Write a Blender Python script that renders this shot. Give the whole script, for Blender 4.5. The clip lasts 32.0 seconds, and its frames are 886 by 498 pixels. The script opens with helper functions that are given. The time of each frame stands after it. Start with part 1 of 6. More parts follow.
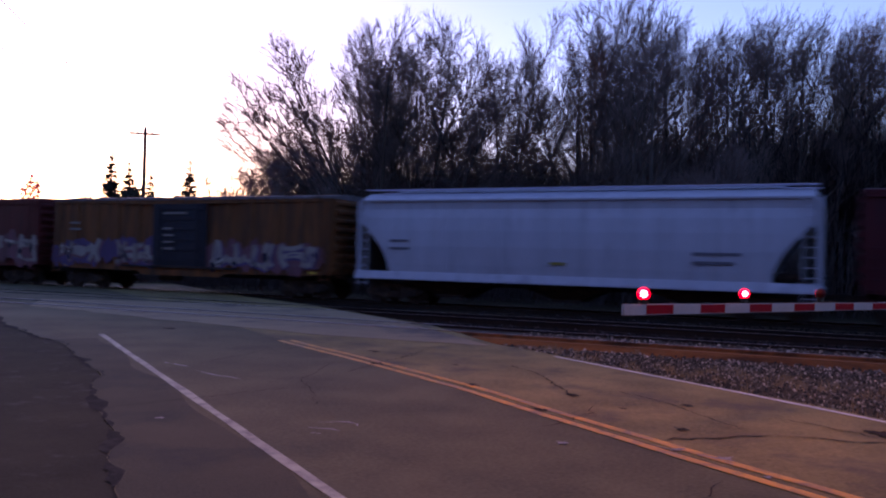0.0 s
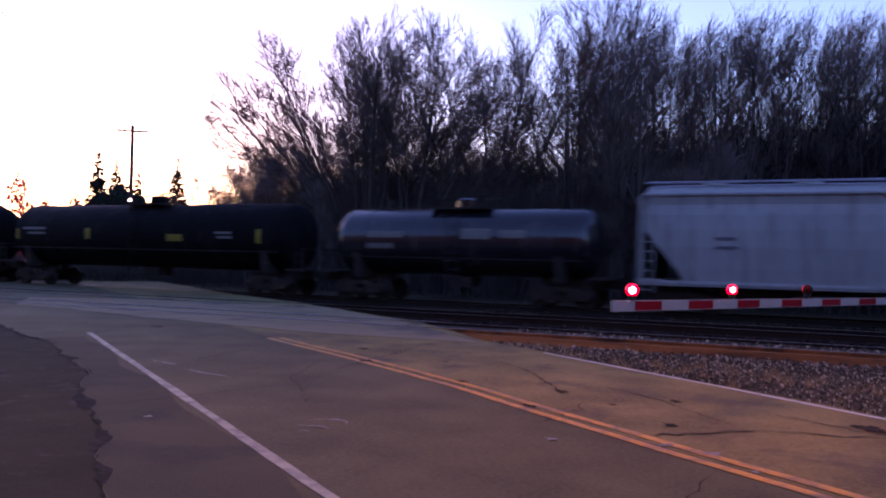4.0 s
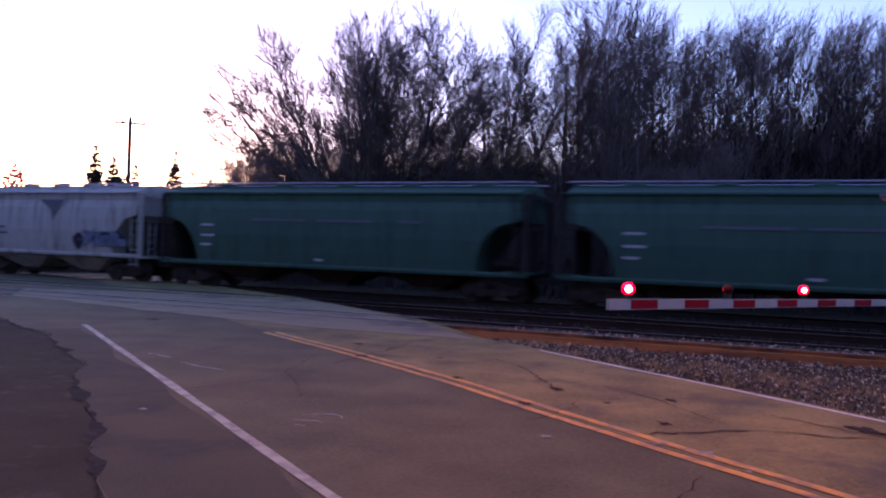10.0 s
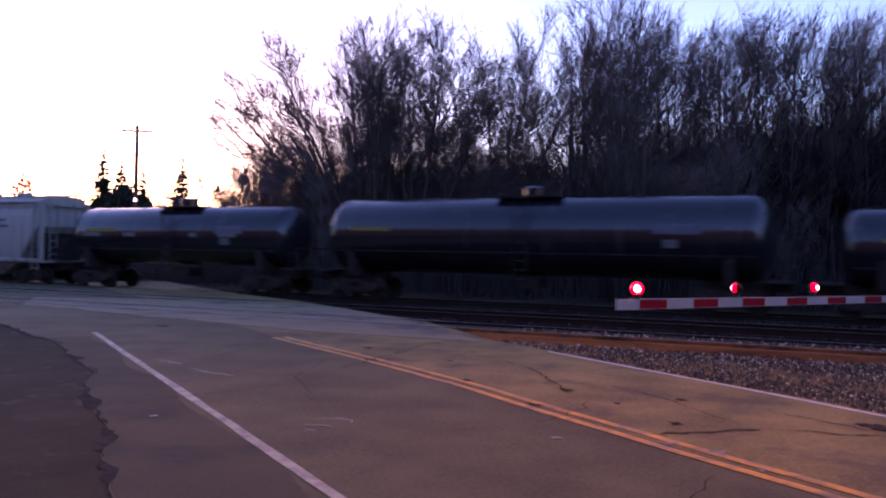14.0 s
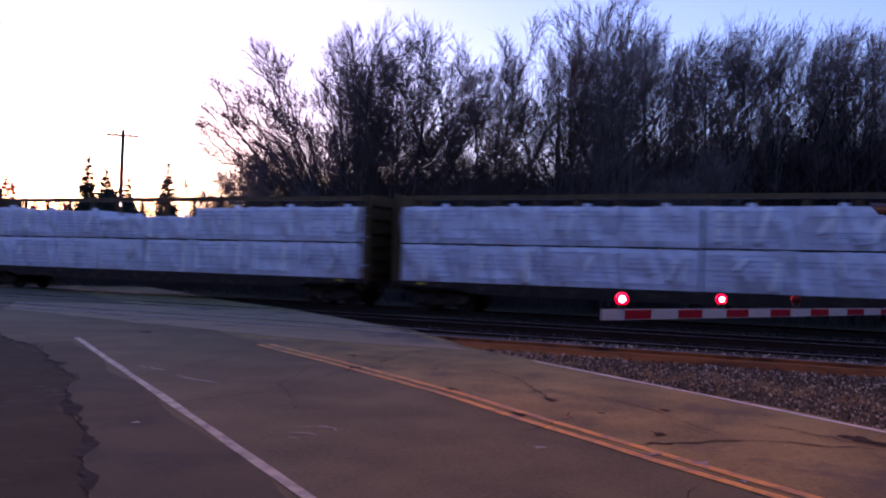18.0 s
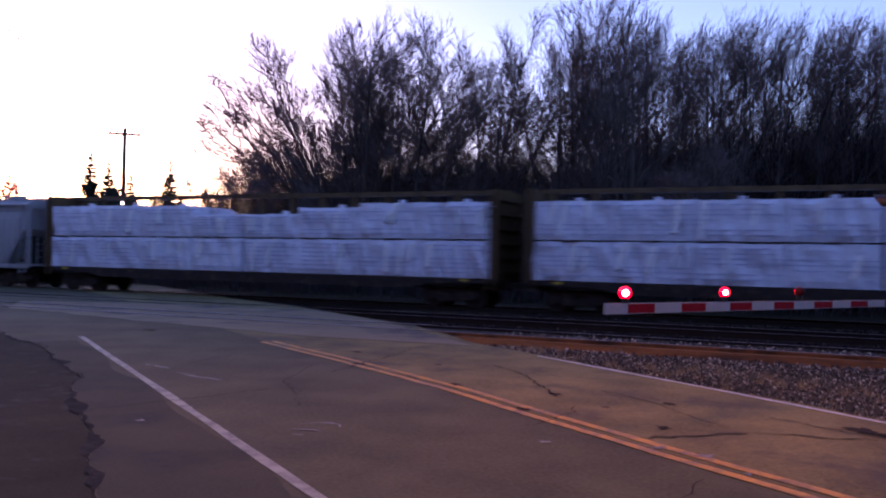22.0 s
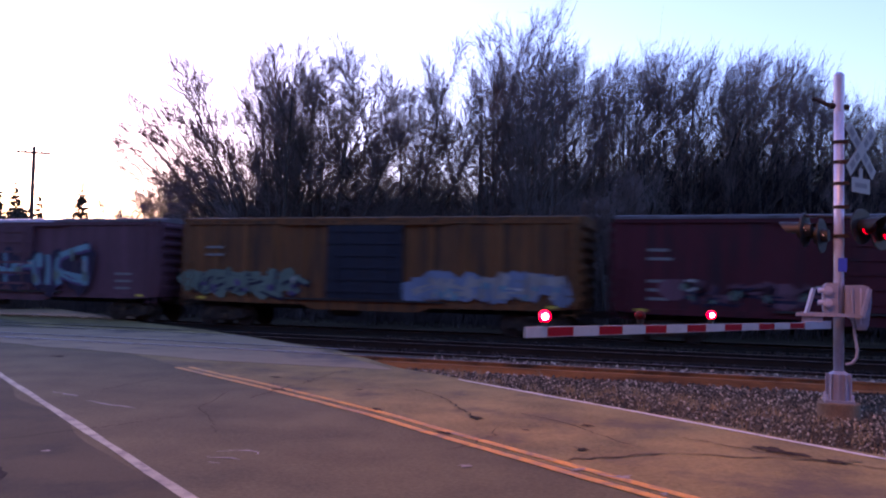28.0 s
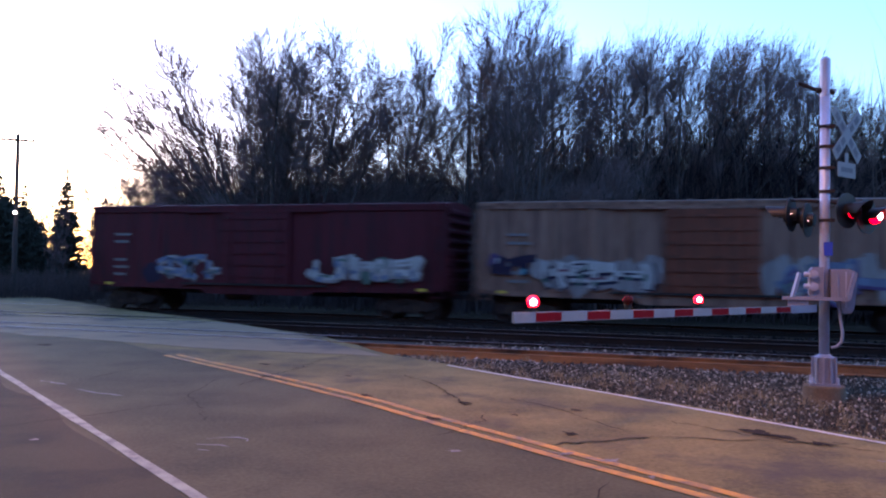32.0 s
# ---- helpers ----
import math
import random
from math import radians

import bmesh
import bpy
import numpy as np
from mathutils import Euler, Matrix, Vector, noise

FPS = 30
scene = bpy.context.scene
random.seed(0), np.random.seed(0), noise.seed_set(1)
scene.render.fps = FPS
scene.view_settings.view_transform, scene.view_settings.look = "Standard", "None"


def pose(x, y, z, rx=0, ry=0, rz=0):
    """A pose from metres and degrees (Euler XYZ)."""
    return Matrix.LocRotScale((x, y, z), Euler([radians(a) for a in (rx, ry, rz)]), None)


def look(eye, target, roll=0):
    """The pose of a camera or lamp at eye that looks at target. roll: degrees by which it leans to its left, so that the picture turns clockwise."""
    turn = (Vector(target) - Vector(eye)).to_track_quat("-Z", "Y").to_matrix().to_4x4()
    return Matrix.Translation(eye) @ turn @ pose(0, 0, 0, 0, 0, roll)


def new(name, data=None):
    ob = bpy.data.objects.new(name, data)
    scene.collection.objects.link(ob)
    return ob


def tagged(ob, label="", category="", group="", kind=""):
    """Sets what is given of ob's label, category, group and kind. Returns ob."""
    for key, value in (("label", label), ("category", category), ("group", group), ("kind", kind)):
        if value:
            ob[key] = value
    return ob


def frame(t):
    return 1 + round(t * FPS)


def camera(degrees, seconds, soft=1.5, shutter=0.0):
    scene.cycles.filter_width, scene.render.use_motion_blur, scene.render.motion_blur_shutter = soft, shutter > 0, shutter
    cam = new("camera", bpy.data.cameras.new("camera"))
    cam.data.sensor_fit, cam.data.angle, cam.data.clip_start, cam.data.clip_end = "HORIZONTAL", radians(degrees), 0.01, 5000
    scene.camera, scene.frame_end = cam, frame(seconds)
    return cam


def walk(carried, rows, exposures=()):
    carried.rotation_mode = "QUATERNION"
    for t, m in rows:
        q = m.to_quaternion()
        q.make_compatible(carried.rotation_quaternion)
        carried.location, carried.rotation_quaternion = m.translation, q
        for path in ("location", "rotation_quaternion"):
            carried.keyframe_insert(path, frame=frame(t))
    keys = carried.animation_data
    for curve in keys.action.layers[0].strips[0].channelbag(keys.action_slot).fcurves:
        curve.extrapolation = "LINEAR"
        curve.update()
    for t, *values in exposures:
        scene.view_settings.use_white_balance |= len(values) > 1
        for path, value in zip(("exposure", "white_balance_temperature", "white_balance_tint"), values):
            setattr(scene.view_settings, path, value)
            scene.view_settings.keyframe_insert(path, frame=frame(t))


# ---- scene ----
EXPOSURES = [(0.0, 0.0, 8200, 67), (3.0, 0.2, 8200, 70), (9.0, 0.38, 8200, 69), (13.0, 0.52, 8400, 73), (16.5, 0.0, 8050, 66), (18.0, 0.02, 8100, 68), (19.0, 0.18, 8150, 70), (20.0, 0.36, 8150, 70), (22.0, 0.1, 8150, 69), (23.5, 0.18, 8200, 70), (25.0, 0.5, 8200, 69), (27.0, 0.56, 8100, 66), (28.0, 0.76, 8250, 68), (30.0, 0.95, 8250, 65), (32.0, 0.96, 7450, 40)]
cam = camera(55.0, 32.0, soft=2.1, shutter=0.4)
EYE = 1.65
walk(cam, [
    (0.0, pose(0, 0, EYE, 90.80, -1.44, 25.50)),
    (0.5, pose(0, 0, EYE, 90.80, -1.46, 25.40)),
    (1.0, pose(0, 0, EYE, 90.95, -1.15, 25.28)),
    (1.5, pose(0, 0, EYE, 91.00, -1.04, 25.17)),
    (2.0, pose(0, 0, EYE, 90.95, -1.16, 25.06)),
    (2.5, pose(0, 0, EYE, 90.83, -1.30, 25.03)),
    (3.0, pose(0, 0, EYE, 90.70, -1.23, 24.94)),
    (3.5, pose(0, 0, EYE, 90.61, -1.28, 24.80)),
    (5.5, pose(0, 0, EYE, 90.79, -1.29, 24.70)),
    (6.0, pose(0, 0, EYE, 90.92, -1.38, 24.69)),
    (6.5, pose(0, 0, EYE, 91.05, -1.27, 24.70)),
    (7.0, pose(0, 0, EYE, 91.12, -1.46, 24.67)),
    (7.5, pose(0, 0, EYE, 91.09, -1.76, 24.67)),
    (8.0, pose(0, 0, EYE, 91.03, -1.99, 24.59)),
    (8.5, pose(0, 0, EYE, 90.93, -2.07, 24.48)),
    (9.0, pose(0, 0, EYE, 90.79, -2.09, 24.47)),
    (9.5, pose(0, 0, EYE, 90.62, -2.06, 24.52)),
    (10.0, pose(0, 0, EYE, 90.37, -1.98, 24.55)),
    (10.5, pose(0, 0, EYE, 90.11, -2.00, 24.57)),
    (11.0, pose(0, 0, EYE, 89.89, -2.12, 24.55)),
    (11.5, pose(0, 0, EYE, 89.79, -2.21, 24.61)),
    (12.0, pose(0, 0, EYE, 89.79, -2.37, 24.74)),
    (12.5, pose(0, 0, EYE, 89.82, -2.33, 24.86)),
    (13.0, pose(0, 0, EYE, 89.91, -2.28, 24.96)),
    (13.5, pose(0, 0, EYE, 90.27, -1.35, 24.95)),
    (14.0, pose(0, 0, EYE, 90.54, -1.12, 25.07)),
    (14.5, pose(0, 0, EYE, 90.89, -0.84, 25.24)),
    (16.5, pose(0, 0, EYE, 91.30, -1.47, 25.04)),
    (17.0, pose(0, 0, EYE, 91.30, -1.57, 24.65)),
    (17.5, pose(0, 0, EYE, 91.21, -1.75, 24.35)),
    (18.0, pose(0, 0, EYE, 91.13, -1.72, 24.12)),
    (18.5, pose(0, 0, EYE, 91.02, -1.57, 23.99)),
    (19.0, pose(0, 0, EYE, 90.90, -1.67, 23.89)),
    (19.5, pose(0, 0, EYE, 90.73, -1.86, 23.80)),
    (20.0, pose(0, 0, EYE, 90.60, -1.83, 23.73)),
    (20.5, pose(0, 0, EYE, 90.57, -1.66, 23.71)),
    (21.0, pose(0, 0, EYE, 90.61, -1.68, 23.85)),
    (21.5, pose(0, 0, EYE, 90.72, -1.50, 24.09)),
    (22.0, pose(0, 0, EYE, 90.83, -1.20, 24.31)),
    (22.5, pose(0, 0, EYE, 90.94, -1.21, 24.54)),
    (23.0, pose(0, 0, EYE, 91.09, -1.23, 24.69)),
    (23.5, pose(0, 0, EYE, 91.23, -1.33, 24.47)),
    (24.0, pose(0, 0, EYE, 91.64, -1.19, 21.60)),
    (24.5, pose(0, 0, EYE, 92.29, -1.15, 18.42)),
    (26.5, pose(0, 0, EYE, 92.94, -1.13, 17.77)),
    (27.0, pose(0, 0, EYE, 92.84, -1.16, 18.26)),
    (27.5, pose(0, 0, EYE, 92.68, -1.23, 18.69)),
    (28.0, pose(0, 0, EYE, 92.54, -1.26, 19.04)),
    (28.5, pose(0, 0, EYE, 92.39, -0.95, 19.01)),
    (29.0, pose(0, 0, EYE, 92.21, -0.57, 18.69)),
    (29.5, pose(0, 0, EYE, 92.02, -0.78, 18.42)),
    (30.0, pose(0, 0, EYE, 91.92, -1.03, 18.21)),
    (30.5, pose(0, 0, EYE, 91.81, -0.91, 18.08)),
    (31.0, pose(0, 0, EYE, 91.75, -0.84, 18.06)),
    (31.5, pose(0, 0, EYE, 91.72, -0.86, 18.15)),
    (32.0, pose(0, 0, EYE, 91.62, -0.94, 18.26)),
], exposures=EXPOSURES)

# ---- light: dusk sky, sun just above the far tree line ----
SUN_AZ, SUN_EL = 50.0, 3.2          # degrees to the left of +y, and up
world = bpy.data.worlds.new("dusk_sky")
scene.world = world
world.use_nodes = True
wn, wl = world.node_tree.nodes, world.node_tree.links
sky = wn.new("ShaderNodeTexSky")
sky.sky_type, sky.sun_disc = "NISHITA", False
sky.sun_elevation, sky.sun_rotation = radians(SUN_EL), radians(-SUN_AZ)
sky.air_density, sky.dust_density, sky.ozone_density = 1.0, 0.8, 4.4
wl.new(sky.outputs["Color"], wn["Background"].inputs["Color"])
wn["Background"].inputs["Strength"].default_value = 0.85
sun = new("sun", bpy.data.lights.new("sun", "SUN"))
sun.data.energy, sun.data.angle, sun.data.color = 1.2, radians(0.6), (1.0, 0.4, 0.25)
sun_dir = Vector((-math.sin(radians(SUN_AZ)) * math.cos(radians(SUN_EL)), math.cos(radians(SUN_AZ)) * math.cos(radians(SUN_EL)), math.sin(radians(SUN_EL))))
sun.matrix_basis = look(sun_dir * 100, (0, 0, 0))
BACK_H = 19.0                                 # height of the unseen tree line behind the camera

# unseen street lamp assumed for the warm light on the road, above the view
ASSUMED_LAMP = (-1.5, 8.0, 8.8)
lamp = new("unseen_warm_light", bpy.data.lights.new("unseen_warm_light", "SPOT"))
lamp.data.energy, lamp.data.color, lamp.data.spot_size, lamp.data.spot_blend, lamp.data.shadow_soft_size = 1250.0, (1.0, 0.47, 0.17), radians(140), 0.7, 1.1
lamp.matrix_basis = look((ASSUMED_LAMP[0], ASSUMED_LAMP[1], ASSUMED_LAMP[2] - 0.25), (ASSUMED_LAMP[0] - 1.6, ASSUMED_LAMP[1] + 0.6, 0))

# ---- materials ----
def mat(name, color, rough=0.7, metal=0.0, var=0.25, scale=3.0, fine=40.0, bump=0.15, stain=None, stain_amount=0.4,
        stain_scale=1.2, stretch=(1, 1, 1), random_shift=True, spec=0.4, emit=None, emit_strength=0.0):
    """A weathered surface: a base colour that varies at two scales, stains of a second colour, and a fine relief."""
    m = bpy.data.materials.new(name)
    m.use_nodes = True
    n, l = m.node_tree.nodes, m.node_tree.links
    b = n["Principled BSDF"]
    b.inputs["Metallic"].default_value = metal
    b.inputs["Specular IOR Level"].default_value = spec
    if emit:
        b.inputs["Base Color"].default_value = (*color, 1)
        b.inputs["Emission Color"].default_value, b.inputs["Emission Strength"].default_value = (*emit, 1), emit_strength
        b.inputs["Roughness"].default_value = rough
        return m
    tc, mp = n.new("ShaderNodeTexCoord"), n.new("ShaderNodeMapping")
    l.new(tc.outputs["Object"], mp.inputs["Vector"])
    mp.inputs["Scale"].default_value = stretch
    if random_shift:
        info, mul = n.new("ShaderNodeObjectInfo"), n.new("ShaderNodeMath")
        mul.operation = "MULTIPLY"
        mul.inputs[1].default_value = 37.0
        l.new(info.outputs["Random"], mul.inputs[0])
        l.new(mul.outputs[0], mp.inputs["Location"])
    big, small = n.new("ShaderNodeTexNoise"), n.new("ShaderNodeTexNoise")
    for node, sc, det in ((big, scale, 5), (small, fine, 3)):
        node.inputs["Scale"].default_value, node.inputs["Detail"].default_value = sc, det
        l.new(mp.outputs[0], node.inputs["Vector"])
    both = n.new("ShaderNodeMath")
    both.operation = "MULTIPLY_ADD"
    both.inputs[1].default_value, both.inputs[2].default_value = 0.6, 0.0
    l.new(big.outputs["Fac"], both.inputs[0])
    add = n.new("ShaderNodeMath")
    add.operation = "MULTIPLY_ADD"
    add.inputs[1].default_value = 0.4
    l.new(small.outputs["Fac"], add.inputs[0])
    l.new(both.outputs[0], add.inputs[2])
    ramp = n.new("ShaderNodeValToRGB")
    ramp.color_ramp.elements[0].position, ramp.color_ramp.elements[1].position = 0.32, 0.68
    ramp.color_ramp.elements[0].color = (*[c * (1 - var) for c in color], 1)
    ramp.color_ramp.elements[1].color = (*[min(c * (1 + var), 1) for c in color], 1)
    l.new(add.outputs[0], ramp.inputs["Fac"])
    last = ramp.outputs["Color"]
    if stain:
        st, sr, mix = n.new("ShaderNodeTexNoise"), n.new("ShaderNodeValToRGB"), n.new("ShaderNodeMix")
        st.inputs["Scale"].default_value, st.inputs["Detail"].default_value, st.inputs["Roughness"].default_value = stain_scale, 8, 0.65
        l.new(mp.outputs[0], st.inputs["Vector"])
        sr.color_ramp.elements[0].position, sr.color_ramp.elements[1].position = 0.62 - 0.25 * stain_amount, 0.78 - 0.2 * stain_amount
        l.new(st.outputs["Fac"], sr.inputs["Fac"])
        mix.data_type = "RGBA"
        l.new(sr.outputs["Color"], mix.inputs["Factor"])
        l.new(last, mix.inputs["A"])
        mix.inputs["B"].default_value = (*stain, 1)
        last = mix.outputs["Result"]
    l.new(last, b.inputs["Base Color"])
    rr = n.new("ShaderNodeMapRange")
    rr.inputs["To Min"].default_value, rr.inputs["To Max"].default_value = max(rough - 0.12, 0.03), min(rough + 0.12, 1)
    l.new(big.outputs["Fac"], rr.inputs["Value"])
    l.new(rr.outputs[0], b.inputs["Roughness"])
    if bump:
        bp = n.new("ShaderNodeBump")
        bp.inputs["Strength"].default_value, bp.inputs["Distance"].default_value = bump, 0.02
        l.new(small.outputs["Fac"], bp.inputs["Height"])
        l.new(bp.outputs[0], b.inputs["Normal"])
    return m


M = {
    "asphalt": mat("asphalt_worn", (0.095, 0.083, 0.045), 0.8, var=0.45, scale=0.9, fine=26, bump=0.25, stain=(0.138, 0.12, 0.068), stain_amount=0.5, stain_scale=0.22, spec=0.12),
    # far lane: paler and browner, with the warm light on it painted in
    "lane": mat("warm_lit_asphalt", (0.2, 0.15, 0.062), 0.8, var=0.48, scale=0.9, fine=26, bump=0.25, stain=(0.085, 0.07, 0.05), stain_amount=0.5, stain_scale=0.8, spec=0.12),
    # edge strip: dimming away from the light is put into its colour
    "edge": mat("edge_asphalt", (0.068, 0.062, 0.04), 0.85, var=0.4, scale=0.6, fine=50, bump=0.3, stain=(0.036, 0.037, 0.033), stain_amount=0.5, stain_scale=0.9, spec=0.1),
    "seam": mat("broken_seam", (0.027, 0.027, 0.025), 0.95, var=0.4, scale=3, fine=30, bump=0.4, stain=(0.05, 0.05, 0.045), stain_amount=0.5, stain_scale=4, spec=0.03),
    "panel": mat("crossing_asphalt", (0.25, 0.185, 0.11), 0.8, var=0.2, scale=0.8, fine=40, bump=0.2, stain=(0.075, 0.066, 0.066), stain_amount=0.45, stain_scale=0.5, spec=0.12),
    "shoulder": mat("shoulder_asphalt", (0.042, 0.04, 0.028), 0.9, var=0.35, scale=1.2, fine=45, bump=0.4, stain=(0.075, 0.07, 0.07), stain_amount=0.25, stain_scale=3.0, spec=0.05),
    "dirt": mat("dirt", (0.06, 0.043, 0.028), 0.95, var=0.35, scale=0.4, fine=14, bump=0.5, stain=(0.12, 0.09, 0.06), stain_amount=0.4, stain_scale=0.3, spec=0.03),
    "ballast": mat("ballast", (0.08, 0.068, 0.056), 0.95, var=0.5, scale=6, fine=30, bump=0.9, stain=(0.045, 0.04, 0.04), stain_amount=0.5, stain_scale=0.8, spec=0.03),
    # the train's shade is put into this ballast colour
    "dark_ballast": mat("ballast_in_shade", (0.032, 0.021, 0.017), 0.95, var=0.5, scale=5, fine=26, bump=0.9, stain=(0.015, 0.013, 0.013), stain_amount=0.5, stain_scale=0.7, spec=0.03),
    "stone": mat("ballast_stone", (0.14, 0.125, 0.1), 0.85, var=0.4, scale=9, fine=50, bump=0.3, spec=0.3),
    # stones darkened likewise for the train's shade
    "dark_stone": mat("stone_in_shade", (0.036, 0.026, 0.022), 0.9, var=0.5, scale=9, fine=50, bump=0.3, spec=0.15),
    "straw": mat("dry_grass", (0.3, 0.22, 0.12), 0.9, var=0.4, scale=5, fine=50, bump=0.1),
    "white_line": mat("white_line_paint", (0.33, 0.31, 0.23), 0.65, var=0.25, scale=2.5, fine=60, bump=0.2, stain=(0.14, 0.12, 0.11), stain_amount=0.6, stain_scale=4),
    "thin_line": mat("thin_line_paint", (0.62, 0.6, 0.56), 0.65, var=0.2, scale=2.5, fine=60, bump=0.2, stain=(0.3, 0.27, 0.24), stain_amount=0.4, stain_scale=4),
    "worn_line": mat("worn_line_paint", (0.22, 0.2, 0.19), 0.7, var=0.25, scale=2.5, fine=60, bump=0.2, stain=(0.14, 0.12, 0.11), stain_amount=0.75, stain_scale=5),
    "panel_edge": mat("panel_edge", (0.36, 0.34, 0.33), 0.6, var=0.3, scale=1.5, fine=20, bump=0.2, stain=(0.16, 0.13, 0.12), stain_amount=0.6, stain_scale=1.5),
    # glow for the head of the assumed, unseen lamp
    "sodium": mat("assumed_lamp_glow", (0.9, 0.6, 0.3), 0.3, emit=(1.0, 0.55, 0.2), emit_strength=20.0),
    "yellow_line": mat("yellow_line_paint", (0.58, 0.25, 0.03), 0.6, var=0.25, scale=2.5, fine=60, bump=0.2, stain=(0.2, 0.12, 0.06), stain_amount=0.6, stain_scale=4),
    "tar": mat("crack_tar", (0.045, 0.036, 0.03), 0.95, var=0.3, scale=5, fine=50, bump=0.2, spec=0.02),
    "rail_rust": mat("rail_rust", (0.26, 0.12, 0.05), 0.85, var=0.35, scale=1.5, fine=30, bump=0.3, stain=(0.05, 0.03, 0.018), stain_amount=0.6, stain_scale=1.0),
    "timber": mat("head_timber", (0.3, 0.14, 0.055), 0.85, var=0.4, scale=2, fine=30, bump=0.4, stain=(0.06, 0.04, 0.03), stain_amount=0.5, stain_scale=1.2, stretch=(0.3, 3, 3)),
    "rail_top": mat("rail_steel", (0.45, 0.43, 0.42), 0.35, metal=1.0, var=0.15, scale=2, bump=0.05),
    # darker tone than rail_rust, for the farther rails
    "rail_dark": mat("dark_rail", (0.03, 0.022, 0.018), 0.9, var=0.3, scale=2, bump=0.2, spec=0.1),
    "tie": mat("creosote_tie", (0.05, 0.038, 0.03), 0.9, var=0.4, scale=3, fine=30, bump=0.4, stretch=(1, 4, 4)),
    "bark": mat("bark", (0.085, 0.062, 0.053), 0.95, var=0.35, scale=4, fine=30, bump=0.5, stretch=(1, 1, 0.3)),
    "twig": mat("twig", (0.15, 0.1, 0.092), 0.95, var=0.3, scale=1, fine=8, bump=0),
    "fir": mat("fir_needles", (0.02, 0.03, 0.018), 0.9, var=0.4, scale=2, fine=12, bump=0),
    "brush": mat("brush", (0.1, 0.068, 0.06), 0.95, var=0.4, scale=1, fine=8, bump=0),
    # darker copy of brush: shade deep in the thicket is put into its colour
    "brush_shaded": mat("shaded_brush", (0.026, 0.02, 0.021), 0.95, var=0.4, scale=1, fine=8, bump=0, spec=0.1),
    # red glow around the low sun, put into the leaf colour
    "sunglow_leaf": mat("sunglow_foliage", (0.85, 0.15, 0.15), 0.9, var=0.4, scale=1, fine=8, bump=0),
    "roof": mat("roof_sheet", (0.13, 0.12, 0.13), 0.6, metal=0.3, var=0.25, scale=2, fine=30, bump=0.1, stain=(0.08, 0.06, 0.05), stain_amount=0.5, stain_scale=1.5),
    "steel_dark": mat("grimy_steel", (0.028, 0.02, 0.017), 0.8, var=0.4, scale=3, fine=30, bump=0.2, stain=(0.1, 0.06, 0.035), stain_amount=0.3, stain_scale=2),
    "truck": mat("truck_steel", (0.035, 0.02, 0.015), 0.85, var=0.4, scale=4, fine=30, bump=0.3, stain=(0.12, 0.07, 0.04), stain_amount=0.4, stain_scale=3),
    "wheel": mat("wheel_steel", (0.04, 0.03, 0.025), 0.6, metal=0.3, var=0.3, scale=4, bump=0.1),
    "galv": mat("galvanised_steel", (0.45, 0.5, 0.64), 0.35, metal=0.3, var=0.15, scale=4, fine=30, bump=0.06),
    "silver": mat("aluminium_paint", (0.28, 0.3, 0.38), 0.45, metal=0.3, var=0.12, scale=3, fine=30, bump=0.05),
    "concrete": mat("concrete", (0.16, 0.115, 0.075), 0.9, var=0.25, scale=5, fine=40, bump=0.4),
    "black": mat("black_paint", (0.012, 0.012, 0.013), 0.5, var=0.3, scale=4, bump=0.05),
    "white": mat("white_paint", (0.3, 0.31, 0.32), 0.5, var=0.1, scale=5, fine=40, bump=0.05),
    "sign": mat("sign_sheeting", (0.17, 0.18, 0.2), 0.4, var=0.1, scale=5, fine=40, bump=0.03),
    "blue": mat("blue_plate", (0.03, 0.08, 0.5), 0.4, var=0.1, scale=5, bump=0.03),
    "red_stripe": mat("red_sheeting", (0.3, 0.006, 0.012), 0.6, var=0.12, scale=5, fine=40, bump=0.04, spec=0.1),
    "red_glow": mat("lamp_lit", (0.8, 0.05, 0.08), 0.3, emit=(1.0, 0.006, 0.018), emit_strength=3.6),
    "core_glow": mat("lamp_lit_core", (0.9, 0.6, 0.6), 0.3, emit=(1.0, 0.62, 0.66), emit_strength=9.0),
    "red_glass": mat("lamp_dark", (0.05, 0.004, 0.005), 0.55, var=0.1, scale=5, bump=0.0, spec=0.15),
    "pole": mat("pole_wood", (0.07, 0.05, 0.04), 0.9, var=0.3, scale=3, fine=30, bump=0.4, stretch=(3, 3, 0.3)),
    "wire": mat("wire", (0.03, 0.03, 0.035), 0.6, var=0.1, bump=0),
    "wrap": mat("lumber_wrap", (0.76, 0.77, 0.82), 0.45, var=0.1, scale=1.5, fine=6, bump=0.5, stain=(0.5, 0.52, 0.62), stain_amount=0.3, stain_scale=2.2, stretch=(1, 1, 3)),
    # whiter copy of the wrap: light on the folds is put into its colour
    "wrap_lit": mat("lit_wrap", (0.9, 0.88, 0.84), 0.35, var=0.08, scale=1.5, fine=6, bump=0.3),
    "wrap_print": mat("wrap_print", (0.42, 0.44, 0.56), 0.5, var=0.2, scale=3, bump=0.0),
    "label_white": mat("stencil_white", (0.17, 0.16, 0.145), 0.6, var=0.2, scale=6, bump=0.0),
    "placard": mat("placard_white", (0.4, 0.4, 0.42), 0.5, var=0.15, scale=6, bump=0.0),
    "painted_out": mat("painted_out_patch", (0.12, 0.078, 0.052), 0.7, var=0.2, scale=4, bump=0.0),
    "label_dark": mat("stencil_dark", (0.11, 0.115, 0.14), 0.6, var=0.2, scale=6, bump=0.0),
    "label_yellow": mat("stencil_yellow", (0.26, 0.19, 0.02), 0.6, var=0.2, scale=6, bump=0.0),
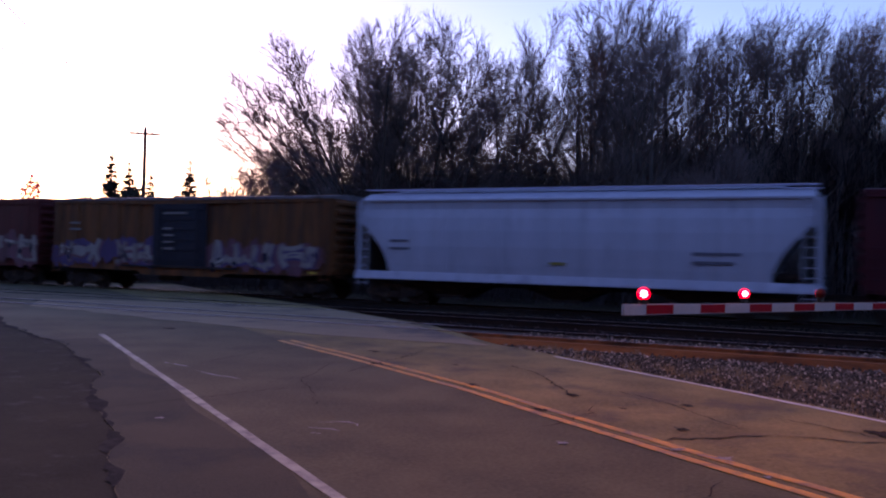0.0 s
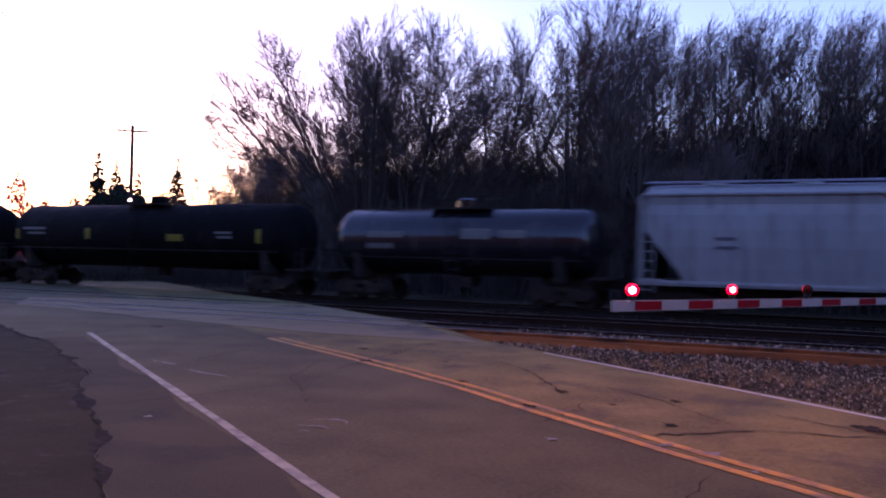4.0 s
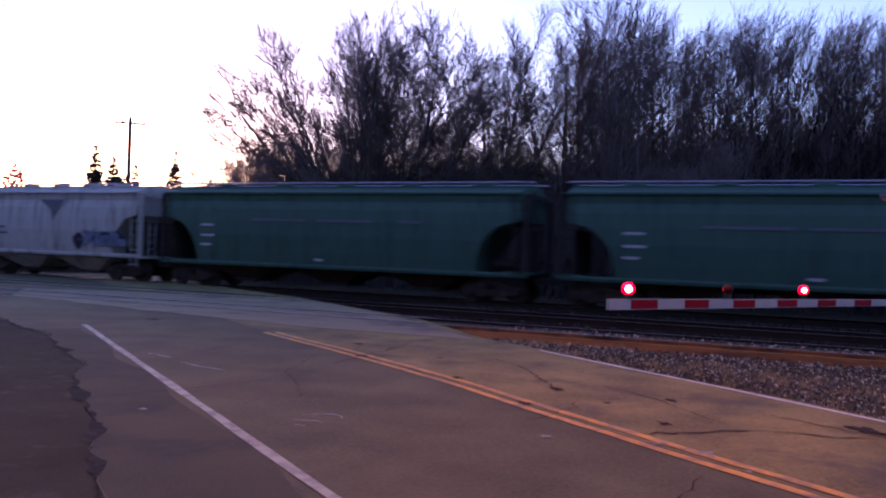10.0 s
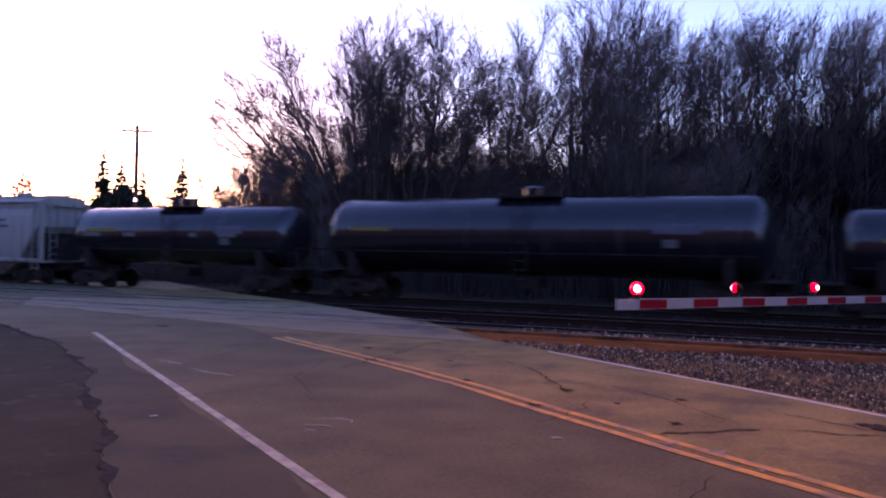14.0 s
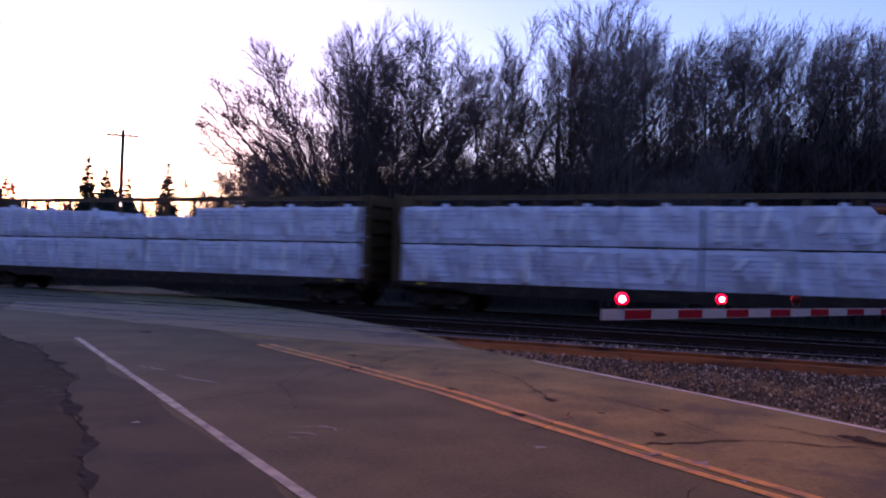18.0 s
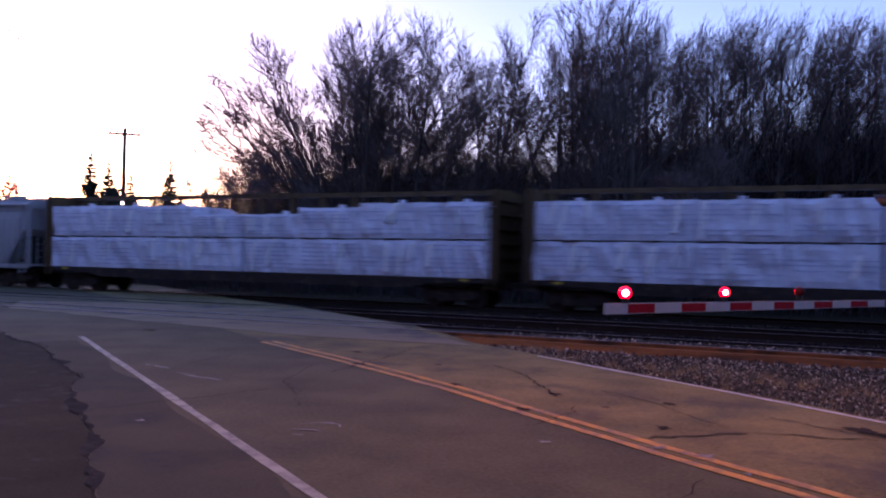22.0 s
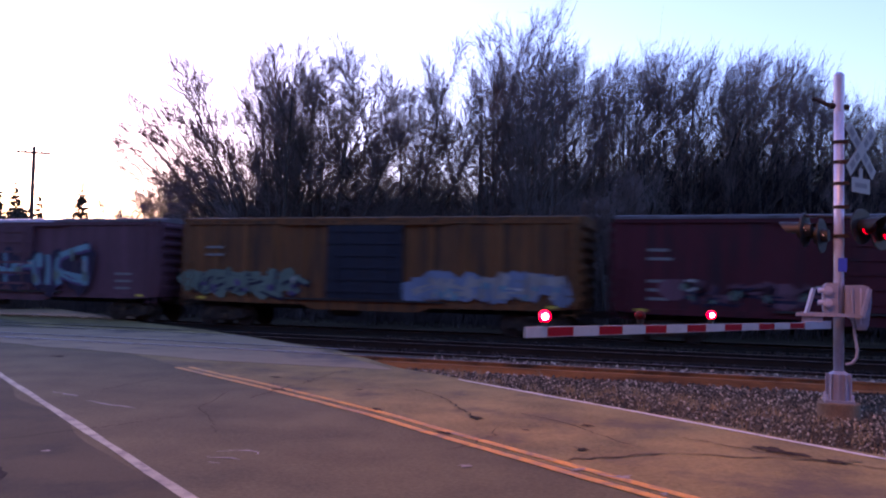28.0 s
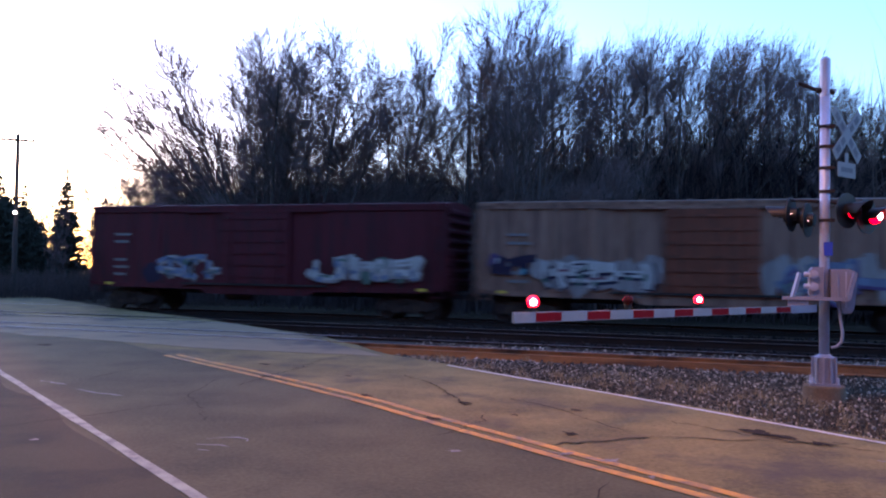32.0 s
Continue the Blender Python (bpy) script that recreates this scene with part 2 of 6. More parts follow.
    "reflector": mat("reflector_yellow", (0.65, 0.4, 0.05), 0.4, var=0.1, scale=6, bump=0.0),
}


def vary_stones(m, lo, hi):
    """Each stone of a heap gets a brightness of its own: most dull, a few pale."""
    n, l = m.node_tree.nodes, m.node_tree.links
    b = n["Principled BSDF"]
    geo, power, ranged, mul = n.new("ShaderNodeNewGeometry"), n.new("ShaderNodeMath"), n.new("ShaderNodeMapRange"), n.new("ShaderNodeVectorMath")
    power.operation, power.inputs[1].default_value = "POWER", 4.0
    l.new(geo.outputs["Random Per Island"], power.inputs[0])
    ranged.inputs["To Min"].default_value, ranged.inputs["To Max"].default_value = lo, hi
    l.new(power.outputs[0], ranged.inputs["Value"])
    mul.operation = "MULTIPLY"
    l.new(b.inputs["Base Color"].links[0].from_socket, mul.inputs[0])
    l.new(ranged.outputs[0], mul.inputs[1])
    l.new(mul.outputs[0], b.inputs["Base Color"])


vary_stones(M["stone"], 0.3, 4.2)
vary_stones(M["dark_stone"], 0.3, 3.0)


def backlit(m, amount):
    """Thin leaves let part of the light through."""
    n, l = m.node_tree.nodes, m.node_tree.links
    b = n["Principled BSDF"]
    tr, mix = n.new("ShaderNodeBsdfTranslucent"), n.new("ShaderNodeMixShader")
    l.new(b.inputs["Base Color"].links[0].from_socket, tr.inputs["Color"])
    mix.inputs["Fac"].default_value = amount
    l.new(b.outputs[0], mix.inputs[1])
    l.new(tr.outputs[0], mix.inputs[2])
    l.new(mix.outputs[0], n["Material Output"].inputs["Surface"])


backlit(M["sunglow_leaf"], 0.85)


def car_paint(name, color, stain=(0.1, 0.055, 0.03), amount=0.35, rough=0.55):
    # streaks are stronger off the hoppers, imitating shading between boxcar side posts
    return mat(name, color, rough, var=0.12 if "hopper" in name else 0.3, scale=0.9, fine=12, bump=0.12, stain=stain, stain_amount=amount, stain_scale=1.4, stretch=(2.2, 2.2, 0.22), spec=0.22)


P = {
    "hopper_blue": car_paint("hopper_pale_grey", (0.38, 0.42, 0.48), (0.27, 0.29, 0.34), 0.3),
    "hopper_grey": car_paint("hopper_grey", (0.37, 0.37, 0.36), (0.22, 0.19, 0.175), 0.4),
    "hopper_dirty": car_paint("hopper_dirty_white", (0.45, 0.405, 0.355), (0.2, 0.16, 0.13), 0.45),
    "hopper_cream": car_paint("hopper_cream", (0.34, 0.255, 0.17), (0.2, 0.135, 0.08), 0.5),
    "hopper_green": car_paint("hopper_green", (0.01, 0.105, 0.072), (0.009, 0.05, 0.038), 0.3),
    "hopper_white": car_paint("hopper_white", (0.72, 0.72, 0.78), (0.46, 0.43, 0.45), 0.25),
    "ochre": car_paint("boxcar_ochre", (0.22, 0.064, 0.02), (0.08, 0.034, 0.02), 0.7),
    "ochre_pale": car_paint("boxcar_faded_ochre", (0.3, 0.145, 0.095), (0.13, 0.06, 0.045), 0.65),
    "ochre_brown": car_paint("boxcar_brown", (0.23, 0.058, 0.03), (0.1, 0.04, 0.025), 0.5),
    "maroon": car_paint("boxcar_maroon", (0.105, 0.012, 0.016), (0.045, 0.016, 0.018), 0.5),
    "red_brown": car_paint("boxcar_oxide", (0.14, 0.022, 0.02), (0.07, 0.022, 0.022), 0.5),
    "plum": car_paint("boxcar_faded_plum", (0.145, 0.05, 0.062), (0.1, 0.04, 0.045), 0.4),
    "door_teal": car_paint("boxcar_door", (0.013, 0.02, 0.03), (0.022, 0.02, 0.024), 0.3),
    "tank_black": mat("tank_black", (0.012, 0.013, 0.017), 0.2, var=0.25, scale=0.8, fine=20, bump=0.05, stain=(0.05, 0.045, 0.045), stain_amount=0.3, stain_scale=1.2, stretch=(1.6, 1.6, 0.3), spec=0.8),
    "tank_matte": mat("tank_matte_black", (0.005, 0.005, 0.006), 0.75, var=0.25, scale=0.8, fine=20, bump=0.05, stain=(0.028, 0.025, 0.026), stain_amount=0.3, stain_scale=1.2, stretch=(1.6, 1.6, 0.3), spec=0.1),
    "beam_tan": car_paint("centerbeam_tan", (0.14, 0.07, 0.03), (0.07, 0.035, 0.02), 0.55),
    "box_blue": car_paint("container_blue", (0.009, 0.017, 0.042), (0.016, 0.019, 0.032), 0.3),
    "box_rust": car_paint("container_rust", (0.08, 0.016, 0.015), (0.04, 0.02, 0.02), 0.4),
    "g_teal": car_paint("spray_teal", (0.045, 0.26, 0.28), (0.05, 0.15, 0.16), 0.35),
    "g_white": car_paint("spray_white", (0.29, 0.26, 0.23), (0.15, 0.1, 0.09), 0.55),
    "g_bright": car_paint("spray_bright", (0.42, 0.41, 0.36), (0.2, 0.19, 0.17), 0.45),
    "g_pink": car_paint("spray_pink", (0.2, 0.07, 0.085), (0.12, 0.05, 0.05), 0.5),
    "g_green": car_paint("spray_green", (0.09, 0.16, 0.12), (0.08, 0.14, 0.1), 0.4),
    "g_blue": car_paint("spray_blue", (0.13, 0.19, 0.25), (0.12, 0.15, 0.2), 0.3),
    "g_violet": car_paint("spray_violet", (0.1, 0.06, 0.14), (0.07, 0.04, 0.08), 0.4),
    "g_dark": car_paint("spray_dark", (0.025, 0.016, 0.036), (0.05, 0.03, 0.04), 0.3),
}


# ---- mesh tools ----
class Shape:
    """Collects vertices and faces of one mesh."""

    def __init__(self):
        self.v, self.f = [], []

    def add(self, verts, faces):
        k = len(self.v)
        self.v += [tuple(p) for p in verts]
        self.f += [tuple(i + k for i in f) for f in faces]
        return self

    def box(self, cx, cy, cz, sx, sy, sz, m=None):
        vs = [Vector((cx + sx / 2 * a, cy + sy / 2 * b, cz + sz / 2 * c)) for a in (-1, 1) for b in (-1, 1) for c in (-1, 1)]
        if m is not None:
            vs = [m @ p for p in vs]
        return self.add(vs, [(0, 1, 3, 2), (4, 6, 7, 5), (0, 4, 5, 1), (2, 3, 7, 6), (0, 2, 6, 4), (1, 5, 7, 3)])

    def tube(self, a, b, ra, rb=None, n=8, caps=True):
        a, b = Vector(a), Vector(b)
        rb = ra if rb is None else rb
        d = (b - a).normalized()
        s = d.cross(Vector((0, 0, 1)) if abs(d.z) < 0.9 else Vector((1, 0, 0))).normalized()
        t = d.cross(s)
        ring = [(math.cos(2 * math.pi * i / n), math.sin(2 * math.pi * i / n)) for i in range(n)]
        vs = [a + (s * c + t * e) * ra for c, e in ring] + [b + (s * c + t * e) * rb for c, e in ring]
        fs = [(i, (i + 1) % n, n + (i + 1) % n, n + i) for i in range(n)]
        if caps:
            fs += [tuple(range(n - 1, -1, -1)), tuple(range(n, 2 * n))]
        return self.add(vs, fs)

    def prism(self, outline, axis, lo, hi):
        """A flat outline pushed out along an axis: for 'x' the outline is (y, z), for 'y' (x, z), for 'z' (x, y)."""
        n = len(outline)
        put = {"x": lambda p, h: (h, p[0], p[1]), "y": lambda p, h: (p[0], h, p[1]), "z": lambda p, h: (p[0], p[1], h)}[axis]
        vs = [put(p, lo) for p in outline] + [put(p, hi) for p in outline]
        return self.add(vs, [(i, (i + 1) % n, n + (i + 1) % n, n + i) for i in range(n)] + [tuple(range(n - 1, -1, -1)), tuple(range(n, 2 * n))])

    def mesh(self, name, material, smooth=False):
        me = bpy.data.meshes.new(name)
        me.from_pydata(self.v, [], self.f)
        me.materials.append(material)
        if smooth:
            me.polygons.foreach_set("use_smooth", [True] * len(me.polygons))
        bm = bmesh.new()
        bm.from_mesh(me)
        bmesh.ops.recalc_face_normals(bm, faces=bm.faces)
        bm.to_mesh(me)
        bm.free()
        me.update()
        return me


def part(name, shape, material, parent, label="", smooth=False):
    """Links a shape (or a mesh already made) as one part under a thing or a part."""
    me = shape if isinstance(shape, bpy.types.Mesh) else shape.mesh(name, material, smooth)
    ob = new(name, me)
    ob.parent = parent
    if label:
        ob["label"] = label
    return ob


def thing(name, label, category, m=None, group="", kind=""):
    ob = tagged(new(name), label, category, group, kind)
    if m is not None:
        ob.matrix_basis = m
    return ob


def solid(name, shape, material, label, category="", kind="structure", smooth=False):
    return tagged(new(name, shape.mesh(name, material, smooth)), label, category, "", kind)

# ---- the ground, the road and the tracks ----
ROAD_U, ROAD_N = Vector((-0.811, 0.585)), Vector((0.585, 0.811))     # along the road, and across it to its right
TRACKS = {"near": 18.9, "middle": 23.6, "main": 31.0}                # centre lines, parallel to x
GAUGE = 1.435
MAIN_Z = -0.1                                                        # rail top of the main track


def road_z(y):
    """The road falls a little from the near track to the main one."""
    return 0.0 if y < 25 else max(-0.1, -0.1 * (y - 25) / 4.5)


def road_xy(a, b):
    p = ROAD_U * a + ROAD_N * b
    return p.x, p.y


def strip(shape, a0, a1, left, right, lift=0.0, step=1.5):
    """A strip of road from a0 to a1 along it, between two edges across it (numbers, or functions of a)."""
    fl, fr = (e if callable(e) else (lambda a, e=e: e) for e in (left, right))
    n = max(2, int((a1 - a0) / step) + 1)
    vs, fs = [], []
    for i in range(n):
        a = a0 + (a1 - a0) * i / (n - 1)
        for b in (fl(a), fr(a)):
            x, y = road_xy(a, b)
            vs.append((x, y, road_z(y) + lift))
    for i in range(n - 1):
        fs.append((2 * i, 2 * i + 1, 2 * i + 3, 2 * i + 2))
    return shape.add(vs, fs)


def thick(shape, depth):
    """Gives an open sheet sides and an underside."""
    k, edges = len(shape.v), {}
    for f in shape.f:
        for a, b in zip(f, f[1:] + f[:1]):
            edges[(a, b)] = 1
    under = [tuple(i + k for i in reversed(f)) for f in shape.f]
    rim = [(a, b, b + k, a + k) for a, b in edges if (b, a) not in edges]
    shape.v += [(x, y, z - depth) for x, y, z in shape.v]
    shape.f += under + rim
    return shape


def wob(a, seed, size=0.12, freq=0.7):
    return size * noise.noise(Vector((a * freq, seed * 7.3, 0.5))) + 0.4 * size * noise.noise(Vector((a * freq * 4, seed * 3.1, 2.5)))


def ground_z(x, y):
    r = math.hypot(x, y)
    z = -0.16 + 0.05 * noise.noise(Vector((x * 0.25, y * 0.25, 0)))
    if y > 15.5:
        z -= 0.12 * min(1, (y - 15.5) / 2)
    if y > 36:
        z += 0.015 * (min(y, 90) - 36)
    return z


xs = sorted({round(v, 2) for v in [*np.arange(-60, 40.1, 1.25), *(-60 - 1.3 ** np.arange(3, 32)), *(40 + 1.3 ** np.arange(3, 32))]})
ys = sorted({round(v, 2) for v in [*np.arange(-10, 60.1, 1.25), *(-10 - 1.3 ** np.arange(3, 32)), *(60 + 1.3 ** np.arange(3, 32))]})
sheet = Shape()
sheet.v = [(x, y, ground_z(x, y)) for y in ys for x in xs]
w = len(xs)
sheet.f = [(j * w + i, j * w + i + 1, (j + 1) * w + i + 1, (j + 1) * w + i) for j in range(len(ys) - 1) for i in range(w - 1)]
solid("ground", sheet, M["dirt"], "bare brown dirt and dead grass beside the road", "ground", smooth=True)

# road: the lane towards the camera, the far lane, the shoulder and the crossing apron
def centre_b(a):
    """Where the double yellow line runs, across the road."""
    return float(np.interp(a, (-40, 5, 7.7, 9.5, 12, 16, 150), (5.3, 5.51, 5.57, 5.66, 5.61, 5.38, 5.38)))


def kerb_b(a):
    """Where the thin white line of the far lane runs."""
    return float(np.interp(a, (-40, 4.5, 6, 8, 10, 12.3, 150), (8.2, 8.7, 8.8, 8.9, 8.96, 9.05, 9.05)))


def shoulder_b(a):
    """Where the road's near edge meets the crumbling shoulder."""
    return float(np.interp(a, (-40, 6.4, 10.5, 14, 16, 22), (0.85, 0.95, 1.3, 1.5, 1.4, 0.5))) + wob(a, 1, 0.16)


right_edge = lambda a: kerb_b(a) + 0.16 + wob(a, 3, 0.1) + 1.0 * min(1, max(0, (a - 14.3) / 5))
road = solid("road", thick(strip(Shape(), -40, 150, shoulder_b, centre_b, step=0.35), 0.3), M["asphalt"], "worn grey asphalt road with cracks and faded markings", "road")
lane = part("lane", thick(strip(Shape(), -40, 150, centre_b, right_edge, step=0.35), 0.3), M["lane"], road, "browner worn asphalt lane, with warm light put into its colour")
part("shoulder", thick(strip(Shape(), -40, 24, lambda a: -14 + wob(a, 9, 0.8), shoulder_b, -0.003, 0.35), 0.2), M["shoulder"], road, "dark crumbling asphalt shoulder")
apron = Shape()
for i in range(81):
    x = -25 + 18.6 * i / 80
    lo = float(np.interp(x, (-25, -22, -14, -10, -6.4), (20.5, 17.6, 16.0, 15.3, 15.5))) + 0.25 * noise.noise(Vector((x * 0.8, 5, 2)))
    hi = float(np.interp(x, (-25, -20, -14.8, -10.6, -6.4), (20.6, 22.8, 23.1, 19.95, 15.62)))
    for y in (min(lo, hi - 0.05), lo * 0.5 + hi * 0.5, hi):
        apron.v.append((x, y, road_z(y) + 0.007))
apron.f = [(3 * i + k, 3 * i + 3 + k, 3 * i + 4 + k, 3 * i + 1 + k) for i in range(80) for k in (0, 1)]
part("crossing_apron", thick(apron, 0.004), M["panel"], road, "paler asphalt apron across the tracks")
# pale strips along the near rails, painting their sheen from the sky
for y in (18.18, 19.62):
    part("panel_edge", Shape().box(-25.2, y, 0.0235, 32, 0.07, 0.012), M["panel_edge"], road, "pale strip that paints the sky's sheen on the near rails")

part("road_edge", strip(Shape(), -40, 17.5, lambda a: shoulder_b(a) + 0.01, lambda a: 2.12 + 0.25 * noise.noise(Vector((a * 0.5, 3, 8))), 0.003, 0.35), M["edge"], road, "stained strip along the road's edge, darkened for the light's falloff")

part("edge_seam", strip(Shape(), -40, 23.5, lambda a: shoulder_b(a) - 0.05 + wob(a, 41, 0.14, 1.3), lambda a: shoulder_b(a) + 0.03 + wob(a, 42, 0.14, 1.7), 0.006, 0.12), M["seam"], road, "dark broken seam between road and shoulder")

# markings
part("edge_line", strip(Shape(), -40, 18.3, lambda a: 2.18 + wob(a, 21, 0.02), lambda a: 2.28 + wob(a, 22, 0.02), 0.008, 0.4), M["white_line"], road, "white painted edge line")
part("edge_line", strip(Shape(), -40, 12.3, lambda a: kerb_b(a) - 0.035 + wob(a, 23, 0.02), lambda a: kerb_b(a) + 0.035 + wob(a, 24, 0.02), 0.008, 0.4), M["thin_line"], road, "thin worn white edge line")
for b0 in (-0.18, 0.06):
    part("centre_line", strip(Shape(), -40, 16.2, lambda a: centre_b(a) + b0 + wob(a, 31, 0.02), lambda a: centre_b(a) + b0 + 0.12 + wob(a, 31, 0.02), 0.008, 0.4), M["yellow_line"], road, "yellow painted centre line")


def crack(points, width, seed):
    """A ragged tarred crack through points on the road, given as (along, across)."""
    s, rnd = Shape(), random.Random(seed)
    path = []
    for (a0, b0), (a1, b1) in zip(points, points[1:]):
        n = max(2, int(math.hypot(a1 - a0, b1 - b0) / 0.12))
        path += [(a0 + (a1 - a0) * i / n + rnd.uniform(-0.04, 0.04), b0 + (b1 - b0) * i / n + rnd.uniform(-0.04, 0.04)) for i in range(n)]
    vs = []
    for i, (a, b) in enumerate(path):
        q = path[min(i + 1, len(path) - 1)]
        o = path[max(i - 1, 0)]
        d = Vector((q[0] - o[0], q[1] - o[1])).normalized()
        wd = width * rnd.uniform(0.25, 1.2) * (0.3 if i in (0, len(path) - 1) else 1)
        for k in (-1, 1):
            x, y = road_xy(a - d.y * wd * k / 2, b + d.x * wd * k / 2)
            vs.append((x, y, road_z(y) + 0.009))
    s.add(vs, [(2 * i, 2 * i + 1, 2 * i + 3, 2 * i + 2) for i in range(len(path) - 1)])
    return s


def to_road(x, y):
    p = Vector((x, y))
    return p.dot(ROAD_U), p.dot(ROAD_N)


def blotch(x, y, r, seed, lift=0.011, flat=1.0):
    rnd, n = random.Random(seed), 22
    a, b = to_road(x, y)
    ring = []
    for i in range(n):
        q = r * rnd.uniform(0.35, 1.25)
        px_, py_ = road_xy(a + q * math.cos(6.283 * i / n) * flat, b + q * math.sin(6.283 * i / n))
        ring.append((px_, py_, road_z(py_) + lift))
    return Shape().add([(x, y, road_z(y) + lift)] + ring, [(0, 1 + i, 1 + (i + 1) % n) for i in range(n)])


for i, (x, y, r) in enumerate([(-3.1, 10.4, 0.16), (-1.7, 10.4, 0.16), (-1.5, 8.85, 0.14), (-13.5, 14.4, 0.36), (-6.7, 11.7, 0.2), (-4.5, 10.45, 0.17), (-3.1, 9.15, 0.16), (-2.3, 9.75, 0.1), (-5.6, 12.3, 0.14), (-7.6, 13.2, 0.22), (0.35, 9.75, 0.3), (0.95, 9.3, 0.2)]):
    part("pothole", blotch(x, y, r * 0.45, i, 0.011, 1.7), M["tar"], road, "small dark pothole")
for i, (pts, wd) in enumerate([
    ([(6.13, 5.68), (5.98, 6.14), (5.92, 6.56), (5.74, 7.03), (5.27, 7.51), (4.86, 7.96), (4.6, 8.34)], 0.12), ([(5.4, 8.0), (5.1, 8.1), (4.8, 8.12)], 0.5), ([(4.65, 8.3), (4.45, 8.4)], 0.3),
    ([(3.9, 8.3), (5.2, 7.9), (6.6, 7.8)], 0.07), ([(1.9, 7.9), (3.2, 8.3), (4.2, 8.2)], 0.08), ([(-1, 7.6), (0.4, 7.7), (2.1, 7.9)], 0.06),
    ([(7.0, 5.0), (7.4, 5.9), (7.9, 6.4)], 0.06), ([(8.4, 6.5), (10.2, 7.3), (11.6, 7.6)], 0.07), ([(11.5, 4.8), (12.6, 5.9), (13.4, 7.0)], 0.06),
    ([(3.2, 3.5), (4.2, 4.2), (4.8, 5.2)], 0.04), ([(9, 3.4), (11, 3.9), (12.5, 4.9)], 0.04), ([(6.2, 6.9), (7.6, 7.3), (8.8, 7.4)], 0.05),
    ([(9.5, 0.6), (9.9, 2.2), (10.4, 3.6)], 0.05), ([(12.8, 6.2), (14.2, 7.6), (14.9, 8.8)], 0.06),
    ([(1.2, 0.9), (3.2, 0.2), (4.6, -0.6)], 0.08), ([(13.2, 3.1), (14.5, 4.4), (15.0, 5.4)], 0.05)]):
    part("crack", crack(pts, wd * 0.38, 40 + i), M["tar"], road, "dark tarred crack")
for i, (x, y, r, fl) in enumerate([(-2.35, 7.55, 0.07, 1), (-0.55, 7.2, 0.05, 1), (-6.2, 6.5, 0.05, 1), (-1.35, 7.85, 0.1, 0.5), (-0.95, 7.7, 0.1, 0.7), (1.5, 8.55, 0.13, 0.5)]):
    part("paint_mark", blotch(x, y, r, 70 + i, 0.012, fl), M["worn_line"], road, "small faded white survey mark")
for i, pts in enumerate(([(-4.75, 7.2), (-4.5, 7.35), (-4.2, 7.15)], [(-4.7, 6.95), (-4.2, 6.9)], [(-4.55, 6.72), (-4.3, 6.7)], [(-1.6, 7.9), (-1.2, 7.8)], [(-1.15, 7.75), (-0.75, 7.62)], [(-8.3, 9.4), (-7.2, 9.1)], [(-9.4, 9.9), (-8.6, 9.7)], [(1.3, 8.65), (1.75, 8.45)], [(-1.45, 7.7), (-1.1, 7.62)])):
    part("paint_stroke", crack([to_road(*q) for q in pts], 0.06, 90 + i), M["worn_line"], road, "faded white survey stroke")

# tracks
PROFILE = [(-0.07, -0.21), (0.07, -0.21), (0.07, -0.195), (0.012, -0.17), (0.012, -0.045), (0.036, -0.035), (0.036, -0.004), (0.028, 0.0), (-0.028, 0.0), (-0.036, -0.004), (-0.036, -0.035), (-0.012, -0.045), (-0.012, -0.17), (-0.07, -0.195)]
tie_mesh = Shape().box(0, 0, -0.09, 0.22, 2.6, 0.18).mesh("tie", M["tie"])
for name, yc in TRACKS.items():
    top = MAIN_Z if name == "main" else 0.014
    track = thing(f"track_{name}", "railway track with rusty rails on creosoted ties" if name != "main" else "main railway track under the train", "railway track", pose(0, yc, top), kind="structure")
    for side in (-1, 1):
        y = side * (GAUGE / 2 + 0.036)
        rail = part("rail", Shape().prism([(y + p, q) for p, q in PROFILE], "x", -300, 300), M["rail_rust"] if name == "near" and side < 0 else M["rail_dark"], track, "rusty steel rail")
        part("rail_head", Shape().box(0, y, 0.0025, 600, 0.045, 0.003), M["rail_top"], rail, "polished running surface")
    for k in range(46 if name == "near" else 34):
        x = (-5.0 if name == "near" else -9) + 0.54 * k
        if name != "main":
            t = part("tie", tie_mesh, None, track)
            t.location = (x, 0, -0.225)
part("head_timber", Shape().box(-3.3, 18.02, -0.175, 10.4, 0.12, 0.21), M["timber"], road, "brown timber along the rusty rail")
bed = Shape()
for lo, hi in ((-300, 300),):
    bed.prism([(17.0, -0.34), (17.35, -0.3), (18.1, -0.28), (21.0, -0.22), (21.4, -0.3)], "x", lo, hi)
bed.prism([(18.24, -0.3), (18.24, -0.055), (19.55, -0.05), (19.55, -0.3)], "x", -300, 300)
solid("ballast_near", bed, M["ballast"], "grey stone ballast under the near track", "ballast")
solid("ballast_main", Shape().prism([(21.2, -0.4), (21.9, -0.2), (25.4, -0.2), (27.6, -0.26), (28.6, -0.29), (33.6, -0.29), (35.4, -0.6)], "x", -300, 300), M["dark_ballast"], "ballast under the main track, darkened for the train's shade", "ballast")


def stones(name, count, place, size, material, label, seed):
    """A heap of small stones, joined."""
    rnd, s = random.Random(seed), Shape()
    base = [(0, 0, 1), (0, 0, -1), (1, 0, 0), (-1, 0, 0), (0, 1, 0), (0, -1, 0)]
    tri = [(0, 2, 4), (0, 4, 3), (0, 3, 5), (0, 5, 2), (1, 4, 2), (1, 3, 4), (1, 5, 3), (1, 2, 5)]
    for _ in range(count):
        x, y, z = place(rnd)
        r = size * rnd.uniform(0.5, 1.5)
